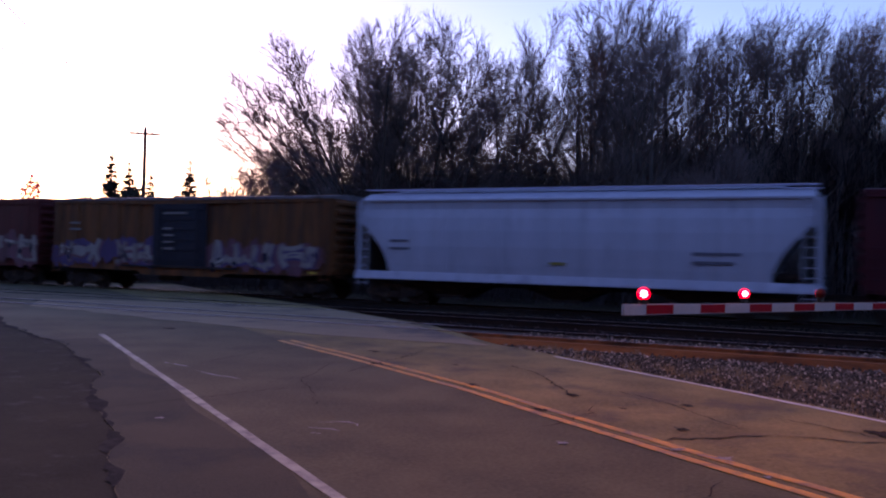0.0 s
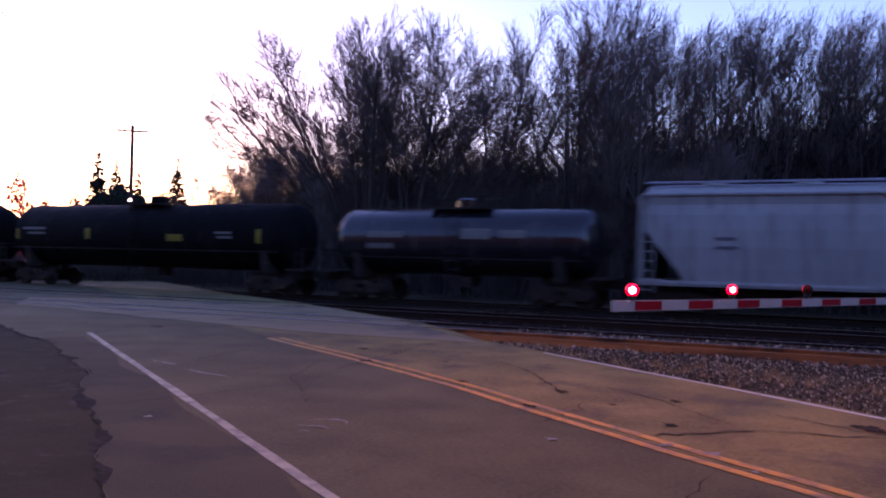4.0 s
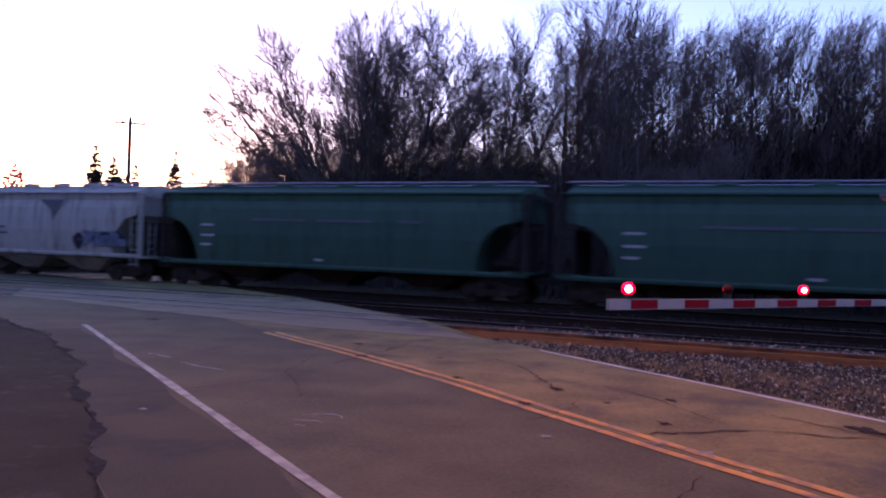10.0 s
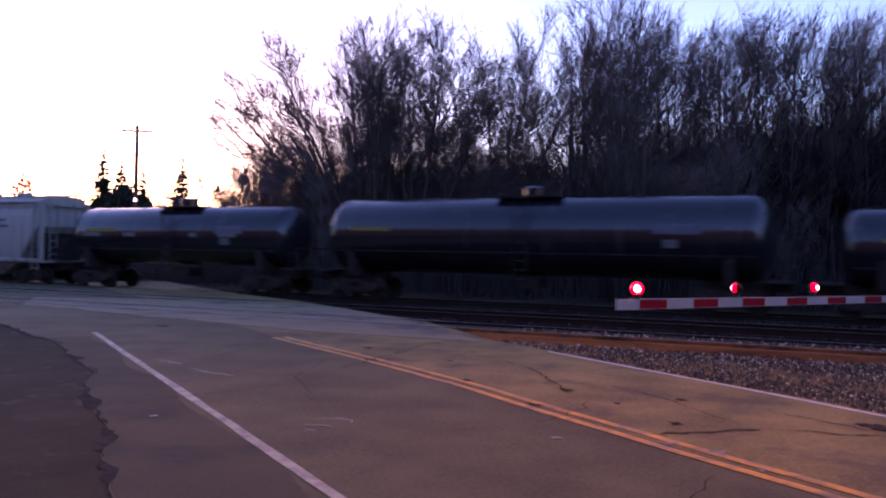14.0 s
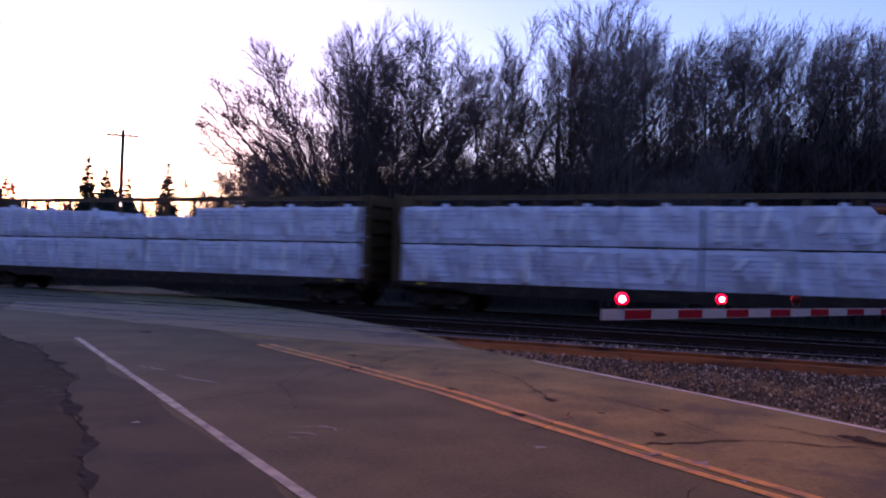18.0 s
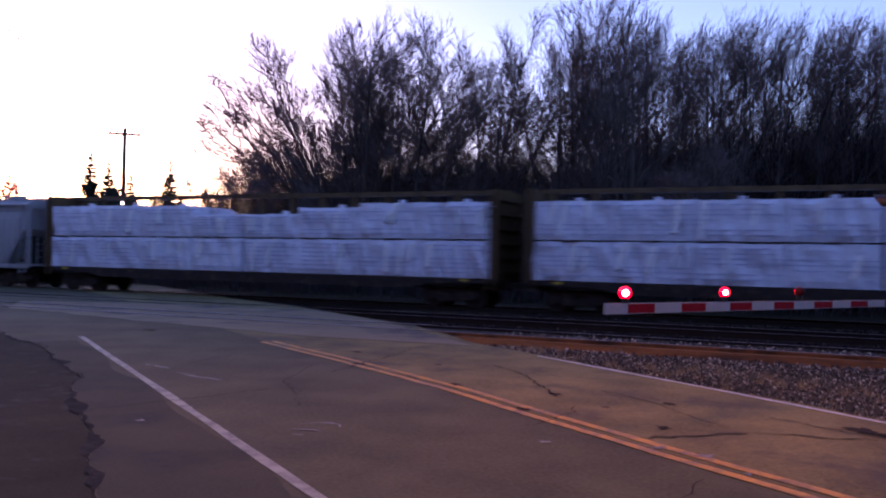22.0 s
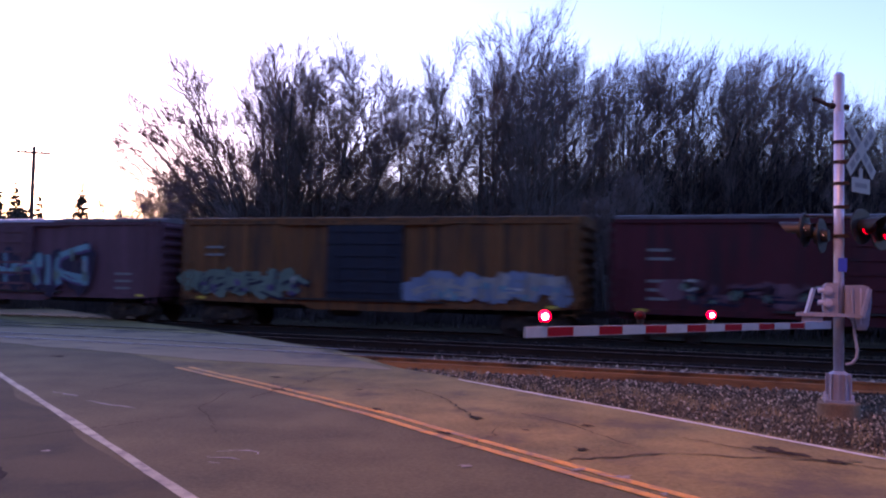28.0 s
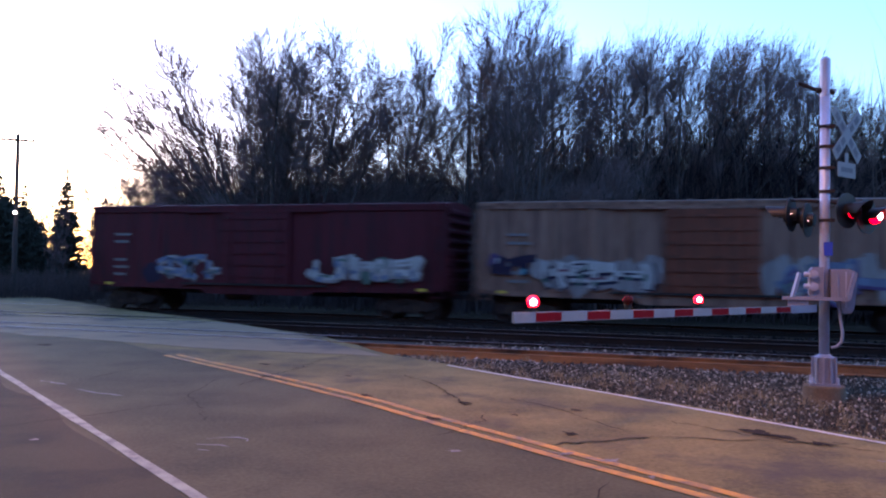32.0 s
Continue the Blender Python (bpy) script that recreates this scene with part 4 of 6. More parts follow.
def boxcar(length, paint, door=None, door_w=3.0, posts=True, seed=0, door_x=0.0, label="", roof_z=4.42, bare=None):
    car = thing("boxcar", label or "weathered steel boxcar with spray-painted sides rolling on the track", "boxcar", group="cars of the freight train")
    rnd = random.Random(seed)
    hl, hw = length / 2 - 0.62, 1.46
    s = Shape()
    s.box(0, 0, 2.66, 2 * hl, 2 * hw, 3.2)
    part("body", s, paint, car, "dented steel body")
    s = Shape()
    s.prism([(-hw - 0.1, 4.2), (-hw - 0.1, 4.3), (-0.5, roof_z), (0.5, roof_z), (hw + 0.1, 4.3), (hw + 0.1, 4.2)], "x", -hl - 0.06, hl + 0.06)
    roof = part("roof", s, M["roof"] if seed % 3 == 0 else paint, car, "shallow pitched metal roof")
    seam = Shape().prism([(-hw - 0.1, 4.305), (-0.5, roof_z + 0.005), (0.5, roof_z + 0.005), (hw + 0.1, 4.305), (0.5, roof_z + 0.045), (-0.5, roof_z + 0.045)], "x", -0.03, 0.03).mesh("roof_seam", paint)
    for k in range(10):
        part("roof_seam", seam, None, roof).location = (-hl + 0.8 + k * (2 * hl - 1.6) / 9, 0, 0)
    if bare:
        part("roof_panel", Shape().prism([(-hw - 0.13, 4.19), (-hw - 0.13, 4.315), (-0.5, roof_z + 0.014), (-0.5, roof_z + 0.004)], "x", *bare), M["galv"], roof, "bare silver replacement sheet")
    for sy in (-1, 1):
        part("side_sill", Shape().prism([(-hl, 1.08), (-hl + 1.0, 0.98), (-2.6, 0.94), (-2.2, 0.78), (2.2, 0.78), (2.6, 0.94), (hl - 1.0, 0.98), (hl, 1.08), (hl, 1.16), (-hl, 1.16)], "y", sy * (hw + 0.02) - 0.03, sy * (hw + 0.02) + 0.03), paint, car, "rusty side sill")
        part("top_chord", Shape().box(0, sy * (hw + 0.03), 4.14, 2 * hl, 0.1, 0.14), paint, car)
    if posts:
        pm = Shape().prism([(-0.13, -hw), (-0.08, -hw - 0.09), (0.08, -hw - 0.09), (0.13, -hw)], "z", 1.16, 4.08).mesh("side_post", paint)
        n = 13
        for k in range(n):
            x = -hl + 0.2 + k * (2 * hl - 0.4) / (n - 1)
            if abs(x - door_x) > door_w / 2 + 0.15:
                part("side_post", pm, None, car).location = (x, 0, 0)
    else:
        for k in range(12):
            x = -hl + 0.7 + k * (2 * hl - 1.4) / 11
            if abs(x - door_x) > door_w / 2 + 0.1:
                part("weld_seam", Shape().box(x, -hw - 0.004, 2.62, 0.05, 0.012, 2.9), paint, car)
    dp = door or paint
    dz0, dz1 = (1.22, 4.02)
    d = part("door", Shape().box(door_x, -hw - 0.12, (dz0 + dz1) / 2, door_w, 0.07, dz1 - dz0), dp, car, "sliding door")
    for k in range(6):
        part("door_rib", Shape().box(door_x, -hw - 0.175, dz0 + 0.28 + k * (dz1 - dz0 - 0.5) / 5, door_w - 0.16, 0.045, 0.09), dp, d)
    for k in (-1, 1):
        part("lock_rod", Shape().tube((door_x + k * 0.35 * door_w, -hw - 0.2, dz0), (door_x + k * 0.35 * door_w, -hw - 0.2, dz1), 0.025), dp, d)
    for z in (1.17, 4.06):
        part("door_track", Shape().box(door_x - 0.1, -hw - 0.1, z, 2 * door_w + 0.4, 0.14, 0.07), M["steel_dark"] if z < 2 else paint, car)
    for sx in (-1, 1):
        e = part("end_wall", Shape().box(sx * (hl + 0.03), 0, 2.66, 0.05, 2 * hw - 0.04, 3.1), paint, car, "corrugated end wall")
        for k in range(8):
            part("end_rib", Shape().prism([(sx * (hl + 0.05), 1.3 + k * 0.37), (sx * (hl + 0.16), 1.38 + k * 0.37), (sx * (hl + 0.16), 1.48 + k * 0.37), (sx * (hl + 0.05), 1.56 + k * 0.37)], "y", -hw + 0.12, hw - 0.12), paint, e)
        part("side_ladder", ladder(sx * (hl - 0.26), -hw - 0.11, 0.75, 2.6 if sx < 0 else 4.1), paint, car, "grab-iron ladder")
        part("end_ladder", ladder(sx * (hl + 0.2), -hw + 0.35, 0.9, 2.6 if sx > 0 else 4.1, along="y"), paint, car)
        part("reflector", Shape().box(sx * (hl - 0.9), -hw - 0.05, 1.11, 0.36, 0.006, 0.1), M["reflector"], car, "yellow reflective strip")
        part("jack_pad", Shape().box(sx * (length / 2 - 2.3), 0, 0.95, 0.5, 2.4, 0.2), M["steel_dark"], car)
    part("centre_sill", Shape().box(0, 0, 0.92, length - 1.3, 0.36, 0.34), M["steel_dark"], car, "dark underframe")
    for x in (-3.4, 0.0, 3.4):
        part("cross_bearer", Shape().box(x, 0, 0.96, 0.2, 2.7, 0.2), M["steel_dark"], car)
    part("brake_reservoir", Shape().tube((-1.6, -0.9, 0.72), (-0.5, -0.9, 0.72), 0.2, n=14), M["steel_dark"], car, "brake air tank")
    running_gear(car, length)
    stencils(car, rnd, [(-hl + 1.1, 3.15, 0.9, 2), (-hl + 1.1, 2.1, 0.8, 3), (hl - 2.2, 2.0, 0.9, 3)], -hw - (0.1 if posts else 0.012), M["label_white"])
    return car


def covered_hopper(length, paint, arc=False, bays=3, seed=0, top=4.5, label="", trough=False):
    car = thing("covered_hopper", label or "covered hopper car with sloped ends rolling on the track", "hopper car", group="cars of the freight train")
    rnd = random.Random(seed)
    hl = length / 2 - 0.58
    low = 1.06 if bays > 2 else 1.18
    profile = [(1.46, low), (1.53, 1.6), (1.58, 2.3), (1.57, 2.9), (1.52, 3.4), (1.42, 3.74), (1.46, 4.04), (1.5, 4.06), (1.5, 4.12), (0.8, top - 0.08), (0.0, top)]
    cut = (2.1 if length > 15 else 1.75) if arc else 1.5
    end_paint = M["steel_dark"] if arc and length > 15 else paint

    def reach(z):
        """Half the body's length at a height: the ends slope in below."""
        if arc:
            u = min(1, max(0, (z - 1.06) / 2.0))
            return hl - 0.3 - (cut - 0.3) * math.sqrt(max(0, 1 - u ** 2.2))
        u = min(1, max(0, (z - 1.3) / (1.9 if trough else 1.6)))
        return hl - 0.22 - (cut - 0.22) * ((1 - u ** 1.8) if trough else (1 - u))

    dense = []
    for (y0, z0), (y1, z1) in zip(profile, profile[1:]):
        n = max(1, int((z1 - z0) / 0.14))
        dense += [(y0 + (y1 - y0) * i / n, z0 + (z1 - z0) * i / n) for i in range(n)]
    dense.append(profile[-1])
    ring = [(-y, z) for y, z in dense] + [(y, z) for y, z in dense[-2::-1]]
    s = Shape()
    n = len(ring)
    s.v = [(-reach(z), y, z) for y, z in ring] + [(reach(z), y, z) for y, z in ring]
    s.f = [(i, i + 1, n + i + 1, n + i) for i in range(n - 1)] + [(n - 1, 0, n, 2 * n - 1)]
    half = n // 2
    for base, flip in ((0, False), (n, True)):
        for i in range(half):
            j = n - 1 - i
            if i + 1 < j - 1:
                q = (base + i, base + j, base + j - 1, base + i + 1)
            else:
                q = (base + i, base + j, base + i + 1)
            s.f.append(q[::-1] if flip else q)
    body = part("body", s, paint, car, "riveted steel hopper body")
    for k in range(7):
        x = -hl * 0.82 + k * hl * 1.64 / 6
        rib = Shape()
        for (ya, za), (yb, zb) in zip(dense, dense[1:]):
            if zb < 3.9 and abs(x) < reach(za) - 0.1:
                rib.add([(x - 0.03, -ya - 0.002, za), (x + 0.03, -ya - 0.002, za), (x + 0.03, -yb - 0.002, zb), (x - 0.03, -yb - 0.002, zb), (x - 0.03, -ya - 0.014, za), (x + 0.03, -ya - 0.014, za), (x + 0.03, -yb - 0.014, zb), (x - 0.03, -yb - 0.014, zb)],
                        [(4, 5, 6, 7), (0, 4, 7, 3), (1, 2, 6, 5)])
        part("panel_seam", rib, paint, body)
    for sy in (-1, 1):
        if trough:
            part("side_sill", Shape().prism([(sy * 1.44, low - 0.08), (sy * 1.64, low - 0.08), (sy * 1.64, low - 0.02), (sy * 1.53, 1.3), (sy * 1.44, 1.3)], "x", -hl, hl), paint, car, "sloping side sill, paler in the sky's light")
        else:
            part("side_sill", Shape().prism([(sy * 1.44, low - 0.06), (sy * 1.54, low - 0.08), (sy * 1.57, low + 0.02), (sy * 1.55, low + 0.1), (sy * 1.44, low + 0.1)], "x", -hl, hl), paint, car, "narrow side sill")
        part("roof_chord", Shape().box(0, sy * 1.5, 4.09, 2 * hl - 0.4, 0.1, 0.07), paint, car)
    for sx in (-1, 1):
        for sy in (-1, 1):
            part("end_post", Shape().box(sx * (hl - 0.08), sy * 1.42, 2.55, 0.14, 0.14, 2.9), end_paint, car, "end corner post")
        part("end_platform", Shape().box(sx * (hl - 0.4), 0, 1.14, 0.9, 3.0, 0.1), paint, car)
        # sheet added to block the sky and imitate shade in the end opening
        part("end_sheet", Shape().box(sx * (hl - 0.5), 0, 1.95, 0.05, 2.6, 1.7), M["steel_dark"], car, "dark sheet added to shade the end opening")
        part("end_beam", Shape().box(sx * (hl - 0.08), 0, 4.0, 0.12, 2.8, 0.16), end_paint, car)
        part("side_ladder", ladder(sx * (hl - 0.34), -1.58, 0.72, 4.05), end_paint, car, "end ladder")
        part("end_ladder", ladder(sx * hl, -0.8, 1.1, 4.2, along="y"), end_paint, car)
        part("brake_platform", Shape().box(sx * (hl + 0.12), 0, 1.5, 0.3, 1.4, 0.05), M["steel_dark"], car)
    part("roof_walk", Shape().box(0, -0.78, top + 0.06, 2 * hl - 0.2, 0.4, 0.04).box(0, 0.78, top + 0.06, 2 * hl - 0.2, 0.4, 0.04), M["galv"], car, "roof running boards")
    if trough:
        part("hatch", Shape().box(0, 0, top + 0.05, 2 * hl - 2.4, 0.55, 0.1), paint, car, "long roof hatch")
    else:
        for k in range(5 if length > 15 else 4):
            x = (k - (2 if length > 15 else 1.5)) * hl * 0.36
            part("hatch", Shape().tube((x, 0, top - 0.04), (x, 0, top + 0.12), 0.42, 0.4, 16), paint, car, "round roof hatch")
    bw = 2 * (hl - cut) / bays
    for k in range(bays):
        x = (k - (bays - 1) / 2) * bw
        s = Shape()
        s.add([(x - bw * 0.44, -1.42, 1.06), (x + bw * 0.44, -1.42, 1.06), (x + bw * 0.44, 1.42, 1.06), (x - bw * 0.44, 1.42, 1.06), (x - 0.5, -0.75, 0.42), (x + 0.5, -0.75, 0.42), (x + 0.5, 0.75, 0.42), (x - 0.5, 0.75, 0.42)],
              [(0, 1, 5, 4), (1, 2, 6, 5), (2, 3, 7, 6), (3, 0, 4, 7), (4, 5, 6, 7)])
        bay = part("hopper_bay", s, paint if bays < 3 else M["truck"], car, "tapered discharge bay")
        part("gate_frame", Shape().box(x, 0, 0.38, 1.2, 1.7, 0.1), M["steel_dark"], bay)
    part("centre_sill", Shape().box(0, 0, 0.92, length - 1.3, 0.4, 0.3), M["steel_dark"], car, "dark centre sill")
    part("brake_tank", Shape().tube((hl - 1.6, -0.6, 1.45), (hl - 0.7, -0.6, 1.45), 0.18, n=12), M["steel_dark"], car)
    running_gear(car, length, 2.1 if length > 15 else 1.9)
    return car


def tank_car(length, paint, radius=1.48, seed=0, label="", axis_z=2.5):
    car = thing("tank_car", label or "glossy black tank car rolling on the track", "tank car", group="cars of the freight train")
    hl = length / 2 - 1.0
    s, n = Shape(), 40
    xs_ = [(-hl, 0.0), (-hl + 0.03, 0.35), (-hl + 0.1, 0.62), (-hl + 0.24, 0.84), (-hl + 0.42, 0.96), (-hl + 0.62, 1.0)]
    stations = xs_ + [(-x, r) for x, r in reversed(xs_)]
    for x, r in stations:
        r = max(r, 0.002) * radius
        s.v += [(x, r * math.cos(2 * math.pi * i / n), axis_z + r * math.sin(2 * math.pi * i / n)) for i in range(n)]
    for k in range(len(stations) - 1):
        s.f += [(k * n + i, k * n + (i + 1) % n, (k + 1) * n + (i + 1) % n, (k + 1) * n + i) for i in range(n)]
    part("tank", s, paint, car, "smooth black tank shell", True)
    for k in range(5):
        x = -hl + 1.6 + k * (2 * hl - 3.2) / 4
        part("weld_band", Shape().tube((x - 0.03, 0, axis_z), (x + 0.03, 0, axis_z), radius + 0.008, radius + 0.008, 40, False), paint, car, "", True)
    top = axis_z + radius
    dome = part("dome", Shape().tube((0, 0, top - 0.1), (0, 0, top + 0.34), 0.42, 0.42, 20).tube((0, 0, top + 0.34), (0, 0, top + 0.42), 0.44, 0.3, 20), paint, car, "valve dome with lid")
    part("walkway", Shape().box(0, 0, top - 0.02, 2.6, 1.9, 0.05), M["steel_dark"], car, "grated top platform")
    s = Shape()
    for x in (-1.25, 1.25):
        for y in (-0.92, 0.92):
            s.tube((x, y, top), (x, y, top + 0.42), 0.02, n=6)
    for x in (-1.25, 1.25):
        s.tube((x, -0.94, top + 0.42), (x, 0.94, top + 0.42), 0.02, n=6)
    for y in (-0.92, 0.92):
        s.tube((-1.27, y, top + 0.42), (1.27, y, top + 0.42), 0.02, n=6)
    part("platform_rail", s, M["steel_dark"], car, "low guard rail")
    part("tank_ladder", ladder(0.0, -radius - 0.1, 0.9, top, 0.5), paint, car, "centre ladder")
    for sx in (-1, 1):
        part("stub_sill", Shape().box(sx * (hl - 0.6), 0, 0.92, 3.4, 0.5, 0.34), M["steel_dark"], car)
        part("saddle", Shape().prism([(-1.3, 0.95), (1.3, 0.95), (1.42, 1.9), (0.9, 1.35), (0, 1.1), (-0.9, 1.35), (-1.42, 1.9)], "x", sx * (length / 2 - 2.3) - 0.16, sx * (length / 2 - 2.3) + 0.16), M["steel_dark"], car, "curved saddle")
        part("end_platform", Shape().box(sx * (length / 2 - 0.75), 0, 1.12, 0.9, 2.7, 0.08), M["steel_dark"], car)
        part("end_ladder", ladder(sx * (length / 2 - 0.5), -1.34, 0.7, 1.9), M["steel_dark"], car)
        s = Shape()
        for y in (-1.36, 1.36):
            s.tube((sx * (length / 2 - 0.4), y, 1.1), (sx * (length / 2 - 0.4), y, 2.0), 0.025, n=6)
        s.tube((sx * (length / 2 - 0.4), -1.36, 2.0), (sx * (length / 2 - 0.4), 1.36, 2.0), 0.025, n=6)
        part("end_rail", s, M["steel_dark"], car)
    for sy in (-1, 1):
        part("handrail", Shape().tube((-hl + 0.4, sy * (radius + 0.08), axis_z - 0.65), (hl - 0.4, sy * (radius + 0.08), axis_z - 0.65), 0.02, n=6), M["steel_dark"], car, "side handrail")
    part("outlet", Shape().box(0, 0, 0.85, 0.9, 0.9, 0.4), M["steel_dark"], car, "bottom outlet skid")
    running_gear(car, length)
    return car


def on_tank(x, dz, wd, ht, radius=1.48, axis_z=2.5):
    """A small plate that lies on the near side of a tank shell."""
    s, n = Shape(), 4
    vs = []
    for i in range(n + 1):
        z = dz - ht / 2 + ht * i / n
        y = -math.sqrt(max((radius + 0.012) ** 2 - z * z, 0.01))
        vs += [(x - wd / 2, y, axis_z + z), (x + wd / 2, y, axis_z + z)]
    return s.add(vs, [(2 * i, 2 * i + 1, 2 * i + 3, 2 * i + 2) for i in range(n)])




def wrapped_bundle(x0, x1, y0, y1, z0, z1, seed):
    """A bundle of boards in plastic wrap: soft edges and a faintly uneven side."""
    s, nx, nz = Shape(), 30, 7
    rnd = random.Random(seed)
    for j in range(nz + 1):
        for i in range(nx + 1):
            u, v = i / nx, j / nz
            edge = min(u, 1 - u, v, 1 - v)
            x, z = x0 + (x1 - x0) * u, z0 + (z1 - z0) * v
            y = y0 + (0.035 if edge == 0 else 0.0) - 0.13 * noise.noise(Vector((x * 1.5 + z * 0.6 + seed, z * 1.2, seed * 1.3))) - 0.11 * noise.noise(Vector((x * 3.2 + z * 0.9, z * 0.6, seed * 0.7)))
            s.v.append((x, y, z - (0.05 * rnd.random() if j == nz and 0 < i < nx else 0)))
    w_ = nx + 1
    s.f = [(j * w_ + i, j * w_ + i + 1, (j + 1) * w_ + i + 1, (j + 1) * w_ + i) for j in range(nz) for i in range(nx)]
    k = len(s.v)
    s.v += [(x0, y1, z0), (x1, y1, z0), (x1, y1, z1), (x0, y1, z1)]
    top_row = [nz * w_ + i for i in range(nx + 1)]
    s.f += [(k, k + 3, k + 2, k + 1), tuple(top_row) + (k + 2, k + 3), tuple(range(nx, -1, -1)) + (k, k + 1),
            tuple(j * w_ for j in range(nz + 1)) + (k + 3, k), tuple(j * w_ + nx for j in range(nz, -1, -1)) + (k + 1, k + 2)]
    return s


def centerbeam_car(length, heights, seed=0, label=""):
    """A centre-beam flat car. heights: the load's top for each bundle along the car, from its back end."""
    car = thing("centerbeam_car", label or "tan centre-beam flat car loaded with white-wrapped lumber bundles", "flat car", group="cars of the freight train")
    hl = length / 2 - 0.62
    part("deck", Shape().box(0, 0, 1.02, 2 * hl, 2.8, 0.12), M["truck"], car, "rusty steel deck")
    for sy in (-1, 1):
        part("side_sill", Shape().prism([(-hl, 0.98), (-hl + 2.5, 0.9), (-hl + 3.5, 0.72), (hl - 3.5, 0.72), (hl - 2.5, 0.9), (hl, 0.98), (hl, 1.1), (-hl, 1.1)], "y", sy * 1.42 - 0.04, sy * 1.42 + 0.04), M["truck"], car)
    for sx in (-1, 1):
        b = part("bulkhead", Shape().box(sx * (hl - 0.1), 0, 2.78, 0.16, 2.86, 3.4), P["beam_tan"], car, "tall end bulkhead")
        for k in range(6):
            part("bulkhead_rib", Shape().box(sx * (hl + 0.02), 0, 1.4 + k * 0.55, 0.12, 2.8, 0.14), P["beam_tan"], b)
        for y in (-1.38, 1.38):
            part("bulkhead_post", Shape().box(sx * (hl - 0.02), y, 2.78, 0.2, 0.12, 3.42), P["beam_tan"], b)
        part("side_ladder", ladder(sx * (hl - 0.14), -1.5, 0.7, 4.3, 0.34), P["beam_tan"], car)
        part("reflector", Shape().box(sx * (hl - 1.2), -1.47, 1.05, 0.3, 0.006, 0.1), M["reflector"], car)
    part("top_chord", Shape().box(0, 0, 4.46, 2 * hl, 0.36, 0.17), P["beam_tan"], car, "long tan top beam")
    n = 15
    post = Shape().box(0, 0, 2.74, 0.16, 0.2, 3.3).mesh("centre_post", P["beam_tan"])
    for k in range(n):
        part("centre_post", post, None, car).location = (-hl + 0.6 + k * (2 * hl - 1.2) / (n - 1), 0, 0)
    m = len(heights)
    step = (2 * hl - 0.4) / m
    for k, h in enumerate(heights):
        x0 = -hl + 0.2 + k * step
        gap = 0.09 if k == m // 2 - 1 else 0.012
        for sy in (-1, 1):
            ya, yb = (-1.42, -0.14) if sy < 0 else (0.14, 1.42)
            z = 1.14
            for tier, top in enumerate((2.56 if h > 3.4 else 2.4, h)):
                b = part("lumber_pack", wrapped_bundle(x0 + 0.012, x0 + step - gap, ya, yb, z, top, seed * 31 + k * 4 + tier), M["wrap"], car, "white plastic-wrapped lumber bundle")
                if sy < 0:
                    rnd = random.Random(seed * 77 + k * 5 + tier)
                    s = Shape()
                    rows = 7
                    for r in range(rows):
                        if rnd.random() < 0.7:
                            zz = z + (top - z) * (0.14 + 0.72 * r / (rows - 1))
                            q = x0 + 0.2 + rnd.random() * 0.2
                            while q < x0 + step - 0.5:
                                wl_ = rnd.uniform(0.5, 1.3)
                                s.box(q + wl_ / 2, ya - 0.1, zz, wl_, 0.004, 0.03)
                                q += wl_ + rnd.uniform(0.08, 0.3)
                    if s.v:
                        part("wrap_print", s, M["wrap_print"], b, "rows of faint unreadable print")["kind"] = "stuff"
                    for _ in range(rnd.choice((1, 2, 2, 3))):
                        q, wd, out_ = x0 + rnd.uniform(0.1, step - 0.5), rnd.uniform(0.14, 0.34), rnd.uniform(0.12, 0.26)
                        lo, hi, sl = z + rnd.uniform(0.0, 0.5) * (top - z), top - rnd.uniform(0.0, 0.25) * (top - z), rnd.uniform(-0.1, 0.3)
                        flap = Shape().add([(q + sl, ya + 0.03, hi), (q + sl + wd * 0.75, ya - out_ * 0.7, hi - 0.03), (q + sl + wd, ya + 0.03, hi), (q, ya + 0.03, lo), (q + wd * 0.6, ya - out_, lo + 0.05), (q + wd * 0.8, ya + 0.03, lo)],
                                           [(0, 1, 4, 3), (1, 2, 5, 4), (0, 2, 1), (3, 4, 5), (0, 3, 5, 2)])
                        part("wrap_fold", flap, M["wrap_lit"], b, "loose fold of plastic wrap, its brightness put into the colour")
                z = top + 0.05
        if h > 0:
            part("dunnage", Shape().box(x0 + step / 2, -0.8, (2.56 if h > 3.4 else 2.4) + 0.025, 0.12, 1.25, 0.045), P["beam_tan"], car)
            part("dunnage", Shape().box(x0 + 0.25, -0.8, 1.11, 0.12, 1.25, 0.05), P["beam_tan"], car)
            part("strap_post", Shape().box(x0 + step * 0.5, -0.3, h + 0.09, 0.2, 0.2, 0.18), M["wrap"], car, "folded wrap corner")
    part("centre_sill", Shape().box(0, 0, 0.86, length - 1.3, 0.5, 0.34), M["steel_dark"], car)
    part("winch_bar", Shape().tube((-hl + 1, -1.36, 0.84), (hl - 1, -1.36, 0.84), 0.03, n=6), M["steel_dark"], car)
    for k in range(14):
        part("winch", Shape().box(-hl + 1.2 + k * (2 * hl - 2.4) / 13, -1.49, 0.96, 0.2, 0.06, 0.12), M["steel_dark"], car)
    running_gear(car, length, 2.5)
    return car


def container_car(length, units, label=""):
    """A low car with short containers. units: (x0, x1, paint, upper paint or None)."""
    car = thing("container_car", label or "low flat car with dark steel refuse containers, some double stacked", "container car", group="cars of the freight train")
    hl = length / 2 - 0.6
